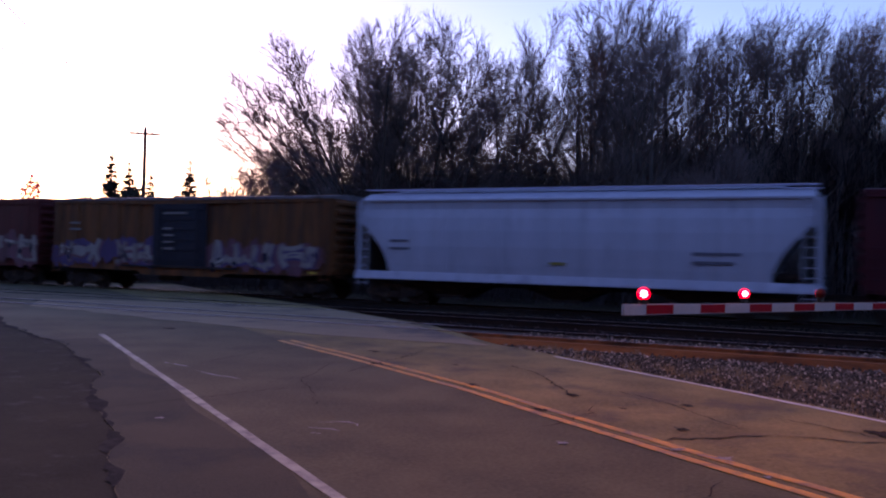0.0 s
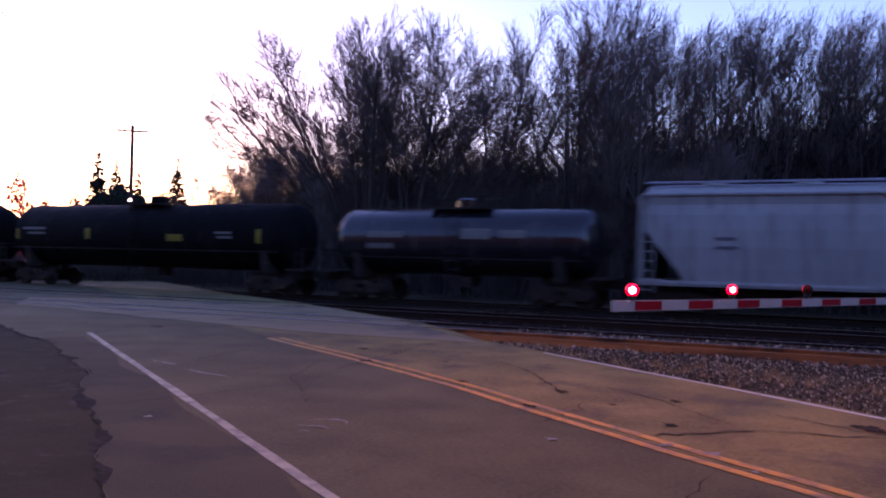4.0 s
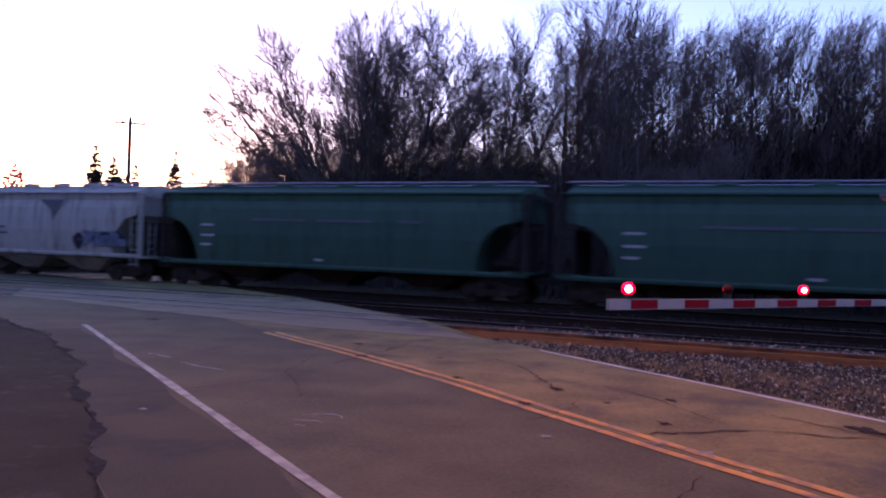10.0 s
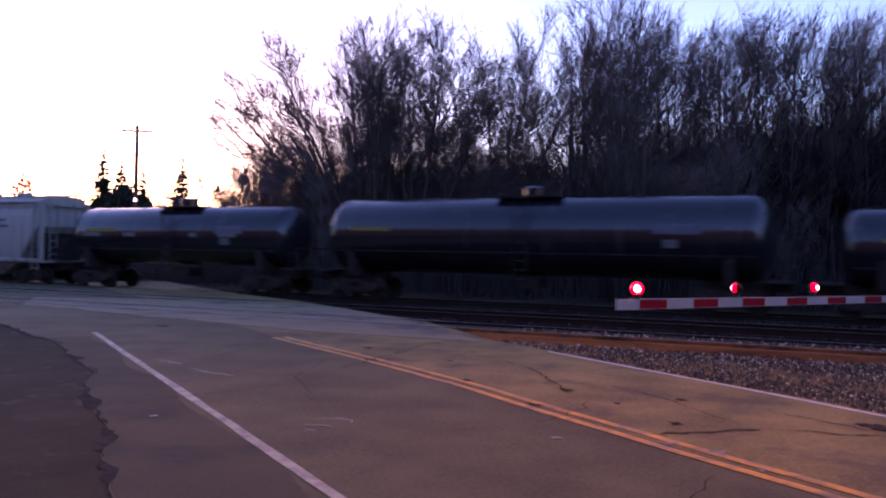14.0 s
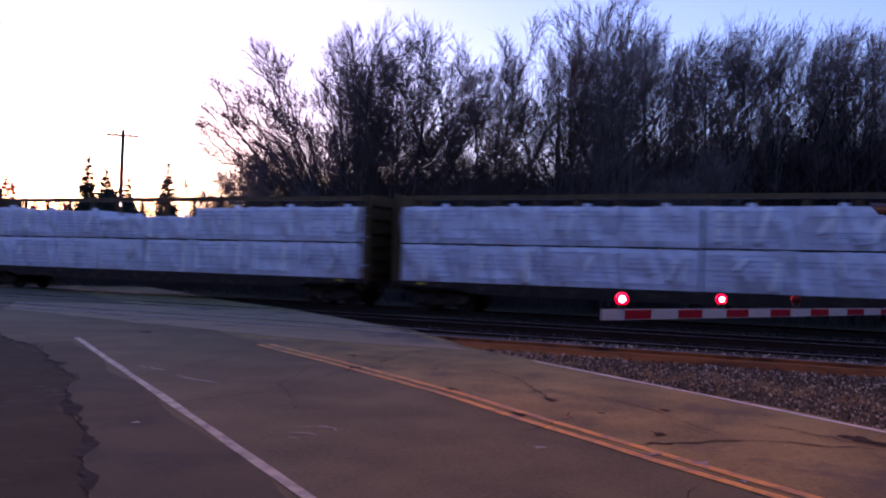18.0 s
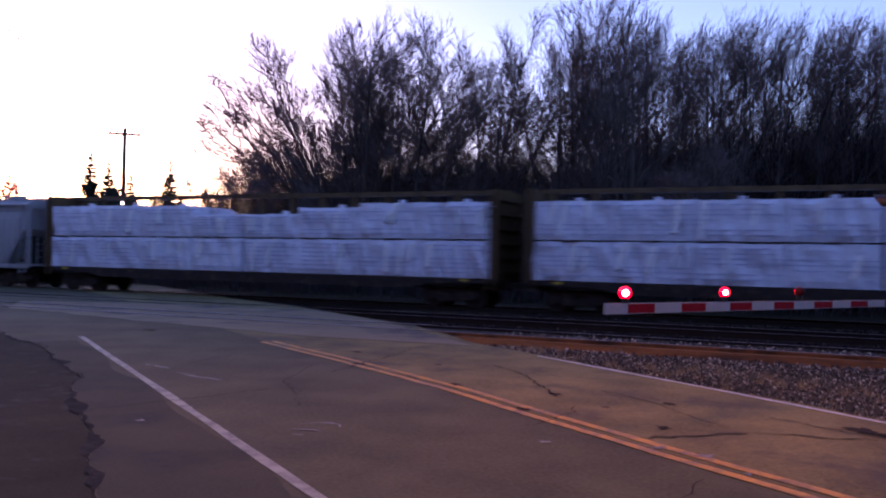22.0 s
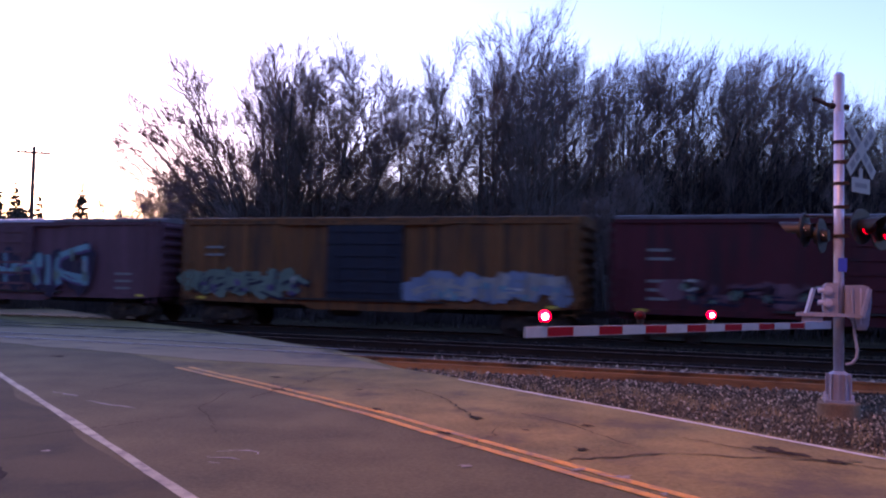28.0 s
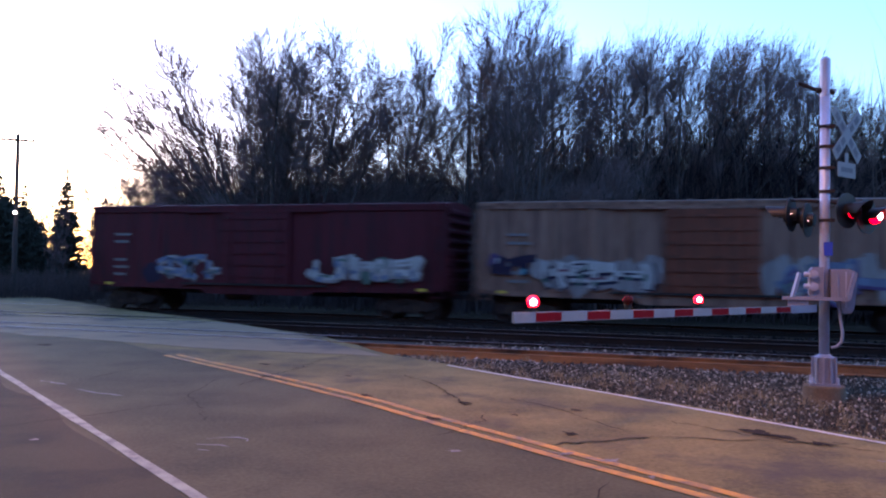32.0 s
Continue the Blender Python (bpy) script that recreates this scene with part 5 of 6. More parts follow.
    part("deck", Shape().box(0, 0, 0.78, 2 * hl, 2.5, 0.2), M["steel_dark"], car, "dark steel deck")
    for y in (-1.3, 1.3):
        part("side_sill", Shape().box(0, y, 0.82, 2 * hl, 0.1, 0.34), M["steel_dark"], car)
    for k, (x0, x1, low, up) in enumerate(units):
        z = 0.98
        for tier, (pt, h) in enumerate(((low, 2.12), (up, 2.02))):
            if not pt:
                continue
            cx, ln = (x0 + x1) / 2, x1 - x0 - 0.24
            c = part("container", Shape().box(cx, 0, z + h / 2, ln - 0.1, 2.42, h - 0.1), pt, car, "ribbed dark steel container")
            for sx in (-1, 1):
                for sy in (-1, 1):
                    part("corner_post", Shape().box(cx + sx * (ln / 2 - 0.08), sy * 1.2, z + h / 2, 0.16, 0.12, h), pt, c)
            part("rim", Shape().box(cx, -1.23, z + h - 0.07, ln, 0.08, 0.14).box(cx, -1.23, z + 0.07, ln, 0.08, 0.14).box(cx, 1.23, z + h - 0.07, ln, 0.08, 0.14), pt, c)
            n = 7
            for j in range(n):
                part("side_rib", Shape().box(cx - ln / 2 + (j + 0.5) * ln / n, -1.235, z + h / 2, 0.1, 0.06, h - 0.2), pt, c)
            part("lid", Shape().prism([(-1.24, z + h), (-1.1, z + h + 0.05), (1.1, z + h + 0.05), (1.24, z + h)], "x", cx - ln / 2, cx + ln / 2), pt, c)
            rnd = random.Random(k * 9 + tier)
            for dx, dz, wd, ht in ((-0.04, 0.42, 0.42, 0.34), (0.1, 0.42, 0.46, 0.34), (-0.12, 0.74, 0.9, 0.12), (0.28, 0.36, 0.3, 0.16), (-0.46, 0.6, 0.16, 0.7)):
                part("placard", Shape().box(cx + (dx + rnd.uniform(-0.04, 0.04)) * ln, -1.275, z + dz * h, wd, 0.01, ht), M["placard"], c, "white placard")
            z += h + 0.06
    for sx in (-1, 1):
        part("end_platform", Shape().box(sx * (hl - 0.2), 0, 1.0, 0.8, 2.6, 0.2), M["steel_dark"], car)
        part("end_ladder", ladder(sx * (hl - 0.2), -1.36, 0.6, 1.5), M["steel_dark"], car)
    part("centre_sill", Shape().box(0, 0, 0.6, length - 5, 0.5, 0.3), M["steel_dark"], car)
    running_gear(car, length, 2.0)
    return car


def consist(back, front, maker, **kw):
    """Adds a car between two coupler points, given as places along the track at the clip's start."""
    car = maker(front - back, **kw)
    TRAIN.append((car, (front + back) / 2))
    return car


SIDE = -1.56                                  # just outside the posts of a boxcar's near side
FLAT = -1.475                                 # just outside a plain boxcar side
W, D_, Y_ = M["label_white"], M["label_dark"], M["label_yellow"]
rs = random.Random(11)

consist(-0.2, 17.4, boxcar, paint=P["maroon"], posts=False, seed=1)
c = consist(-18.53, -0.2, covered_hopper, paint=P["hopper_blue"], seed=2, trough=True, label="pale blue-grey covered hopper with long side panels")
stencils(c, rs, [(-7.0, 2.5, 1.0, 2), (4.6, 2.2, 1.6, 2)], -1.6, D_)
stencils(c, rs, [(-0.4, 1.75, 0.7, 1)], -1.6, Y_)
c = consist(-35.86, -18.53, boxcar, paint=P["ochre"], door=P["door_teal"], seed=3, door_w=3.1, label="ochre boxcar with a dark teal door and pink spray paint")
graffiti(c, 31, -7.6, -1.8, 1.2, 2.5, SIDE, P["g_white"], P["g_pink"], P["g_violet"])
graffiti(c, 32, 1.8, 7.4, 1.2, 2.5, SIDE, P["g_white"], P["g_violet"], P["g_pink"])
stencils(c, rs, [(-0.9, 3.6, 1.6, 1), (-0.9, 2.9, 0.7, 4)], -1.67, W)
c = consist(-53.34, -35.86, boxcar, paint=P["red_brown"], posts=False, seed=4, bare=(-2.9, 3.4), label="oxide red boxcar covered low down with pink and grey spray paint")
graffiti(c, 41, -7.7, -2.2, 1.2, 2.5, FLAT, P["g_white"], P["g_dark"], P["g_green"])
graffiti(c, 43, -2.0, 0.8, 1.2, 2.2, FLAT - 0.16, P["g_green"], P["g_dark"], P["g_blue"])
graffiti(c, 42, 1.0, 7.7, 1.2, 2.75, FLAT - 0.15, P["g_white"], P["g_pink"], P["g_pink"])
c = consist(-70.95, -53.34, boxcar, paint=P["maroon"], posts=False, seed=5, label="dark maroon boxcar with white and teal spray lettering")
graffiti(c, 51, -6.9, -2.2, 1.3, 2.5, FLAT, P["g_bright"], P["g_dark"])
graffiti(c, 57, 1.5, 6.6, 1.4, 2.4, FLAT - 0.15, P["g_teal"], P["g_dark"])
c = consist(-88.86, -70.95, covered_hopper, paint=P["hopper_grey"], seed=6, label="light grey covered hopper with sloped ends")
stencils(c, rs, [(-5.8, 2.6, 0.9, 2)], -1.6, D_)
c = consist(-101.85, -88.86, tank_car, paint=P["tank_black"], seed=7, radius=1.32, axis_z=2.4, label="short black tank car with white labels")
for x, z, wd, ht in ((-3.0, 0.25, 1.6, 0.25), (0.9, 0.3, 1.2, 0.4), (2.4, 0.3, 1.0, 0.3), (-3.2, -0.2, 1.2, 0.2)):
    part("label", on_tank(x, z, wd, ht, 1.32, 2.4), W, c, "white label plate")
for b, f in ((-120.67, -101.85), (-138.3, -120.67)):
    c = consist(b, f, tank_car, paint=P["tank_matte"], seed=8, label="black tank car with small yellow and white labels")
    for x, z, wd, ht in ((-6.6, 0.28, 1.5, 0.12), (-6.4, 0.05, 1.2, 0.1), (5.0, 0.14, 0.9, 0.1), (5.1, -0.06, 0.8, 0.1)):
        part("label", on_tank(x, z, wd, ht), W, c, "white label plate")
    for x, z, wd, ht in ((-3.0, 0.05, 0.3, 0.5), (2.3, -0.1, 0.9, 0.3), (6.9, 0.0, 0.25, 0.6), (-7.7, 0.0, 0.22, 0.5)):
        part("label", on_tank(x, z, wd, ht), Y_, c, "yellow label plate")
greens = [-138.3, -158.0, -177.4, -196.23, -214.7, -233.2]
for k in range(5):
    c = consist(greens[k + 1], greens[k], covered_hopper, paint=P["hopper_green"], arc=True, seed=20 + k, label="dark green covered hopper with rounded end openings")
    stencils(c, rs, [(-6.3, 2.7, 0.8, 1), (-6.3, 2.25, 0.9, 1), (-6.3, 1.85, 0.7, 1), (-0.4, 1.35, 0.5, 1)], -1.6, M["placard"])
    stencils(c, rs, [(-3.6, 2.95, 2.8, 1), (-0.4, 2.95, 3.2, 1), (3.4, 2.95, 1.0, 1)], -1.6, D_)
for b, f, pt in ((-245.96, -233.2, "hopper_dirty"), (-258.95, -245.96, "hopper_dirty"), (-272.03, -258.95, "hopper_cream")):
    c = consist(b, f, covered_hopper, paint=P[pt], arc=pt != "hopper_cream", bays=2, seed=int(-b), label="short covered hopper, cream and streaked with dirt" if pt == "hopper_cream" else "short dirty white covered hopper with rounded end openings")
    stencils(c, rs, [(-3.6, 2.4, 0.8, 2), (2.0, 1.9, 1.0, 1)], -1.6, D_)
    if pt == "hopper_cream":
        part("patch", Shape().box(-3.2, -1.6, 2.45, 1.25, 0.01, 1.1), M["painted_out"], c, "dark painted-out square")
        part("patch", Shape().box(4.1, -1.6, 2.4, 0.5, 0.01, 0.8), M["painted_out"], c, "dark painted-out square")
    else:
        tri = Shape().prism([(-0.6, 3.75), (1.0, 3.75), (0.55, 3.3), (0.3, 2.75), (0.1, 3.3)], "y", -1.605, -1.595)
        if b > -250:
            part("stain", tri, D_, c, "dark wedge-shaped stain")
        graffiti(c, 300 + int(-b), 2.2, 4.4, 1.6, 2.4, -1.6, P["g_blue"], P["g_blue"])
for b, f, r, az, tx in ((-288.34, -272.03, 1.3, 2.3, 0), (-307.52, -288.34, 1.5, 2.6, 0), (-322.26, -307.52, 1.34, 2.5, 1)):
    c = consist(b, f, tank_car, paint=P["tank_black"], radius=r, axis_z=az, seed=9, label="black tank car whose shell mirrors the evening sky")
    part("label", on_tank((f - b) / 2 - 4.0, 0.25, 1.5, 0.35, r, az), D_, c)
    part("label", on_tank((f - b) / 2 - 4.2, -0.25, 0.5, 0.28, r, az), W, c, "white framed placard")
    part("label", on_tank(-(f - b) / 2 + 3.2, 0.22, 1.8, 0.14, r, az), Y_, c, "faded yellow lettering bar")
    if tx:
        for x, wd in ((-4.8, 1.2), (-2.4, 0.7), (1.4, 0.4), (3.3, 1.0)):
            part("label", on_tank(x, 0.02, wd, 0.18, r, az), W, c)
c = consist(-336.96, -322.26, covered_hopper, paint=P["hopper_dirty"], bays=2, seed=12, label="off-white covered hopper with sloped ends")
stencils(c, rs, [(3.4, 3.2, 1.2, 2), (-5.0, 2.4, 1.0, 2)], -1.6, D_)
full = [4.02] * 8
consist(-360.82, -336.96, centerbeam_car, heights=[4.02, 4.02, 4.0, 3.55, 3.55, 3.78, 4.02, 4.02], seed=1)
consist(-385.27, -360.82, centerbeam_car, heights=full, seed=2)
consist(-409.5, -385.27, centerbeam_car, heights=[4.02, 3.9, 3.85, 3.6, 3.6, 3.98, 4.02, 4.02], seed=3)
consist(-437.47, -409.5, container_car, units=[(-13.6, -6.3, P["box_blue"], P["box_blue"]), (-6.3, 0.1, P["box_blue"], None), (0.1, 6.4, P["box_blue"], None), (6.4, 13.6, P["box_rust"], P["box_blue"])])
consist(-462.03, -437.47, centerbeam_car, heights=full, seed=4)
consist(-486.32, -462.03, centerbeam_car, heights=[4.02, 4.02, 3.98, 3.6, 3.6, 3.85, 4.02, 4.02], seed=5)
c = consist(-506.46, -486.32, covered_hopper, paint=P["hopper_grey"], seed=13, label="grey covered hopper with sooty stains along its lower side")
stencils(c, rs, [(-6.6, 2.7, 0.8, 2)], -1.6, D_)
graffiti(c, 131, -5.5, 7.4, 1.35, 1.75, -1.6, M["label_dark"], P["hopper_grey"], P["hopper_grey"])
c = consist(-524.35, -506.46, boxcar, paint=P["red_brown"], posts=False, seed=14, label="oxide red boxcar with bold teal spray lettering")
graffiti(c, 148, 1.9, 6.2, 1.2, 2.5, FLAT - 0.16, P["g_teal"], P["g_blue"], P["g_teal"])
graffiti(c, 142, -7.0, -2.2, 1.2, 2.3, FLAT, P["ochre_pale"], P["g_pink"], P["g_pink"])
c = consist(-542.45, -524.35, boxcar, paint=P["maroon"], posts=False, seed=16, label="dark maroon boxcar with grey-white spray lettering")
graffiti(c, 161, -2.0, 4.0, 1.3, 2.6, FLAT - 0.16, P["g_white"], P["g_dark"])
c = consist(-561.02, -542.45, covered_hopper, paint=P["hopper_white"], seed=17, trough=True, label="bright white covered hopper with grey ghosted lettering")
stencils(c, rs, [(-6.4, 2.3, 0.9, 2), (-4.0, 2.3, 1.4, 1), (5.2, 1.9, 1.4, 1), (3.0, 2.3, 1.0, 3)], -1.6, W)
graffiti(c, 171, -2.0, 5.6, 1.5, 2.1, -1.6, P["hopper_grey"], P["hopper_blue"])
c = consist(-579.1, -561.02, boxcar, paint=P["maroon"], posts=False, seed=18, label="dark maroon boxcar with a faded grey spray tag")
graffiti(c, 181, -6.2, -0.6, 1.3, 2.2, FLAT, P["plum"], P["g_dark"])
graffiti(c, 182, 2.2, 6.6, 1.2, 2.1, FLAT - 0.16, P["g_violet"], P["g_dark"], P["g_blue"])
c = consist(-596.57, -579.1, boxcar, paint=P["ochre"], door=P["door_teal"], seed=19, door_w=3.1, label="ochre boxcar with a dark door, green and pale blue spray paint")
graffiti(c, 191, -7.6, -3.2, 1.3, 2.35, SIDE, P["g_green"], P["g_dark"], P["g_green"])
graffiti(c, 192, 2.0, 7.6, 1.25, 2.35, SIDE, P["g_white"], P["g_blue"], P["g_blue"])
c = consist(-613.96, -596.57, boxcar, paint=P["plum"], posts=False, seed=21, bare=(-1.3, 2.6), label="faded plum boxcar with large teal and purple spray lettering")
graffiti(c, 211, -5.8, 4.6, 1.3, 3.1, FLAT - 0.16, P["g_teal"], P["g_violet"], P["g_dark"])
graffiti(c, 212, -7.4, -5.4, 1.5, 2.5, FLAT, P["g_pink"], P["g_dark"])
c = consist(-631.71, -613.96, boxcar, paint=P["ochre"], door=P["door_teal"], seed=22, door_w=3.2, label="ochre boxcar with a dark door and small white tags")
graffiti(c, 221, 3.2, 7.0, 1.25, 2.4, SIDE, P["g_white"], P["ochre_brown"], P["g_pink"])
graffiti(c, 222, -7.2, -2.4, 1.25, 2.1, SIDE, P["g_green"], P["ochre_brown"])
c = consist(-648.29, -631.71, boxcar, paint=P["ochre_brown"], door=P["door_teal"], seed=23, door_w=3.1, label="brown boxcar with a dark door and pale teal spray lettering")
graffiti(c, 231, -5.6, -1.6, 1.2, 2.7, SIDE, P["g_bright"], P["g_teal"])
stencils(c, rs, [(-1.2, 2.3, 2.4, 2)], -1.67, W)
graffiti(c, 232, 1.8, 7.0, 1.2, 2.6, SIDE, P["g_bright"], P["g_teal"], P["g_teal"])
c = consist(-665.61, -648.29, boxcar, paint=P["ochre_pale"], door=P["ochre_brown"], seed=25, door_w=3.0, label="faded ochre boxcar with a brown door and dark and white tags")
graffiti(c, 251, -7.6, -6.2, 1.7, 2.6, SIDE, P["g_dark"], P["g_dark"])
graffiti(c, 252, -5.6, -1.9, 1.2, 2.4, SIDE, P["g_bright"], P["g_dark"], P["g_white"])
graffiti(c, 253, 2.0, 7.6, 1.2, 2.6, SIDE, P["g_blue"], P["g_violet"], P["g_white"])
c = consist(-682.54, -665.61, boxcar, paint=P["maroon"], posts=False, seed=26, label="dark maroon last boxcar of the train with white tags")
graffiti(c, 261, -4.6, -2.0, 1.3, 2.3, FLAT, P["g_blue"], P["g_white"])
graffiti(c, 262, 2.3, 6.6, 1.4, 2.4, FLAT - 0.16, P["g_bright"], P["g_white"])

# ---- trees and far things ----
def stick(s, a, b, ra, rb, n):
    """A tapered stick without end caps."""
    d = (b - a)
    d.normalize()
    e = d.orthogonal().normalized()
    f = d.cross(e)
    k = len(s.v)
    if rb <= 0:
        s.v += [tuple(a + (e * math.cos(6.2832 * i / n) + f * math.sin(6.2832 * i / n)) * ra) for i in range(n)] + [tuple(b)]
        s.f += [(k + i, k + (i + 1) % n, k + n) for i in range(n)]
    else:
        ring = [e * math.cos(6.2832 * i / n) + f * math.sin(6.2832 * i / n) for i in range(n)]
        s.v += [tuple(a + q * ra) for q in ring] + [tuple(b + q * rb) for q in ring]
        s.f += [(k + i, k + (i + 1) % n, k + n + (i + 1) % n, k + n + i) for i in range(n)]


def bend(a, b, c, n):
    """Points along a smooth bend from a towards b to c."""
    return [a * (1 - t) ** 2 + b * 2 * t * (1 - t) + c * t * t for t in (k / n for k in range(n + 1))]


def limb(s, pts, r0, r1, n):
    for k in range(len(pts) - 1):
        u, v = k / (len(pts) - 1), (k + 1) / (len(pts) - 1)
        stick(s, pts[k], pts[k + 1], r0 + (r1 - r0) * u, r0 + (r1 - r0) * v, n)


WIND = Vector((0.34, 0.05, 0.1))               # the wind leans every twig a little along the track


def spray(twigs, rnd, a, b, count, length, r, out, wind):
    """Long fine twigs, each with two finer ones, that sweep outward and upward from the stretch a to b."""
    d0 = ((b - a).normalized() * 0.55 + out * 0.5 + wind).normalized()
    for _ in range(count):
        p = a.lerp(b, rnd.uniform(0.0, 1.0))
        d = (d0 + Vector((rnd.gauss(0, 0.36), rnd.gauss(0, 0.36), rnd.gauss(0.04, 0.32)))).normalized()
        q = p + d * length * rnd.uniform(0.6, 1.4)
        stick(twigs, p, q, r, 0, 3)
        for _ in range(2):
            e = (d + wind * 0.3 + Vector((rnd.gauss(0, 0.3), rnd.gauss(0, 0.3), rnd.gauss(0.08, 0.26)))).normalized()
            o = p.lerp(q, rnd.uniform(0.2, 0.8))
            stick(twigs, o, o + e * length * rnd.uniform(0.4, 0.85), r * 0.8, 0, 3)


def finish(wood, twigs):
    out = []
    for s, nm, mt in ((wood, "limbs", M["bark"]), (twigs, "twigs", M["twig"])):
        me = bpy.data.meshes.new(nm)
        me.from_pydata(s.v, [], s.f)
        me.materials.append(mt)
        out.append(me)
    zs = sorted(v[2] for v in twigs.v)
    return out, zs[int(0.985 * len(zs))]


def fill_crown(wood, twigs, rnd, nodes, targets, foot, thirds, twig_n, size, r, wind):
    """Branches from the nearest limb out to points spread evenly through the crown, each ending in fine twigs."""
    at = np.array([tuple(q) for q in nodes])
    for g in targets:
        gap = at - np.array(tuple(g))
        cost = (gap ** 2).sum(1) + np.where(gap[:, 2] > -0.15, 6.0, 0.0)
        q = nodes[int(cost.argmin())]
        out = (g - foot).normalized()
        b2 = bend(q, q.lerp(g, 0.5) + Vector((rnd.gauss(0, 0.12), rnd.gauss(0, 0.12), 0.1)) * (g - q).length, g, 2)
        limb(wood, b2, 0.009 + 0.007 * (g - q).length, 0.007, 3)
        for _ in range(thirds):
            p3 = b2[1].lerp(g, rnd.uniform(0.2, 1.0))
            d3 = (out * 0.9 + wind * 0.6 + Vector((rnd.gauss(0, 0.38), rnd.gauss(0, 0.4), rnd.gauss(0.04, 0.32)))).normalized()
            e3 = p3 + d3 * rnd.uniform(0.5, 1.2) * size
            stick(wood, p3, e3, 0.0085, 0, 3)
            spray(twigs, rnd, p3, e3, twig_n, 0.62 * size, r, out, wind)


def sprout(wood, twigs, rnd, pts, r, length, level, heart, wind, fine):
    """Boughs off a limb, branches off each bough and twigs off each branch, all sweeping outward and up."""
    count, first = ((10, 0.4), (6, 0.22), (6, 0.12))[level]
    axis = (pts[-1] - pts[len(pts) // 2]).normalized()
    for k in range(count):
        t = first + (1 - first) * (k + rnd.random()) / count
        at = min(t, 0.999) * (len(pts) - 1)
        base = pts[int(at)].lerp(pts[int(at) + 1], at % 1)
        side = axis.cross(Vector((rnd.gauss(0, 1), rnd.gauss(0, 1), rnd.gauss(0, 1)))).normalized()
        d = (axis * 0.6 + side * rnd.uniform(0.45, 0.95) + (base - heart).normalized() * 0.6 + wind + Vector((0, 0, 0.04))).normalized()
        reach = length * rnd.uniform(0.6, 1.1) * (1.2 - 0.5 * t)
        q = bend(base, base + d * reach * 0.5 + side * reach * 0.14, base + d * reach, 4 if level == 0 else 3)
        if level < 2:
            r0 = r * (0.42 if level == 0 else 0.5) * (1.1 - 0.4 * t)
            limb(wood, q, r0, r0 * 0.4, 4 if level == 0 else 3)
            sprout(wood, twigs, rnd, q, r0, length * 0.54, level + 1, heart, wind, fine)
        else:
            limb(twigs, q, fine, fine * 0.5, 3)
            for _ in range(4):
                o = q[1].lerp(q[-1], rnd.random())
                e = (d + wind * 0.4 + Vector((rnd.gauss(0, 0.4), rnd.gauss(0, 0.4), rnd.gauss(0.06, 0.35)))).normalized()
                stick(twigs, o, o + e * length * rnd.uniform(0.4, 0.85), fine * 0.8, 0, 3)


def broad_tree(seed, limbs=13, height=14.0, left=8.0, right=6.0, drop=0.42, fine=0.009):
    """Stems fan out from one foot into a wide round crown of fine twigs."""
    rnd, wood, twigs = random.Random(seed), Shape(), Shape()
    foot, k14 = Vector((0, 0, -0.3)), height / 14
    stick(wood, foot, Vector((0, 0, 1.3)), 0.36 * k14, 0.3 * k14, 9)
    depth = 0.6 * (left + right) / 2
    for k in range(limbs):
        x = -left + (left + right) * (k + rnd.uniform(0.2, 0.8)) / limbs
        u = x / left if x < 0 else x / right
        v = rnd.uniform(-0.8, 0.8) * math.sqrt(1 - u * u)
        f = rnd.uniform(0.66, 0.78) if k % 4 == 3 else rnd.uniform(0.84, 0.93)
        end = Vector(((left if u < 0 else right) * u * f, depth * v * f, height * (1 - drop * min(1.0, math.hypot(u, v)) ** 2.3) * f))
        mid = Vector((end.x * 0.42 + rnd.gauss(0, 0.25) * k14, end.y * 0.35, end.z * 0.48 + 0.3))
        pts = bend(Vector((0.05 * end.x, 0, rnd.uniform(0.4, 1.4) * k14)), mid, end, 10)
        r0 = rnd.uniform(0.1, 0.17) * k14
        limb(wood, pts, r0, 0.03 * k14, 6)
        sprout(wood, twigs, rnd, pts, 0.085 * k14, 3.0 * k14, 0, Vector((0, 0, 0.3 * height)), WIND * 0.12, fine)
    return finish(wood, twigs)


def tall_tree(seed, height=15.0, limbs=16, low=0.32, count=110, twig_n=4, wide=2.4, fork=False, r=0.0102):
    """A slender stem with steep limbs and a loose upright crown."""
    rnd, wood, twigs = random.Random(seed), Shape(), Shape()
    stems = [bend(Vector((0, 0, -0.3)), Vector((rnd.gauss(0, 0.5), rnd.gauss(0, 0.5), height * 0.5)), Vector((rnd.gauss(0.4, 0.6), rnd.gauss(0, 0.6), height * 0.97)), 12)]
    limb(wood, stems[0], 0.15 * height / 15, 0.015, 6)
    if fork:
        for _ in range(2):
            q = stems[0][rnd.choice((2, 3, 4))]
            stems.append(bend(q, q + Vector((rnd.uniform(-1.4, 1.4), rnd.gauss(0, 0.8), height * 0.25)), Vector((rnd.uniform(-wide, wide), rnd.gauss(0, 1.2), height * rnd.uniform(0.8, 0.94))), 12))
            limb(wood, stems[-1], 0.09 * height / 15, 0.015, 5)
    nodes = [q for st in stems for q in st[3:]]
    for k in range(limbs):
        st = stems[k % len(stems)]
        t = low + (0.96 - low) * (k + rnd.random()) / limbs
        q = st[int(t * 12)].lerp(st[int(t * 12) + 1], t * 12 % 1)
        a = rnd.uniform(0, 6.283)
        ln = rnd.uniform(2.4, 5.2) * (1.2 - 0.75 * t) * height / 15
        flat = Vector((math.cos(a), math.sin(a), 0))
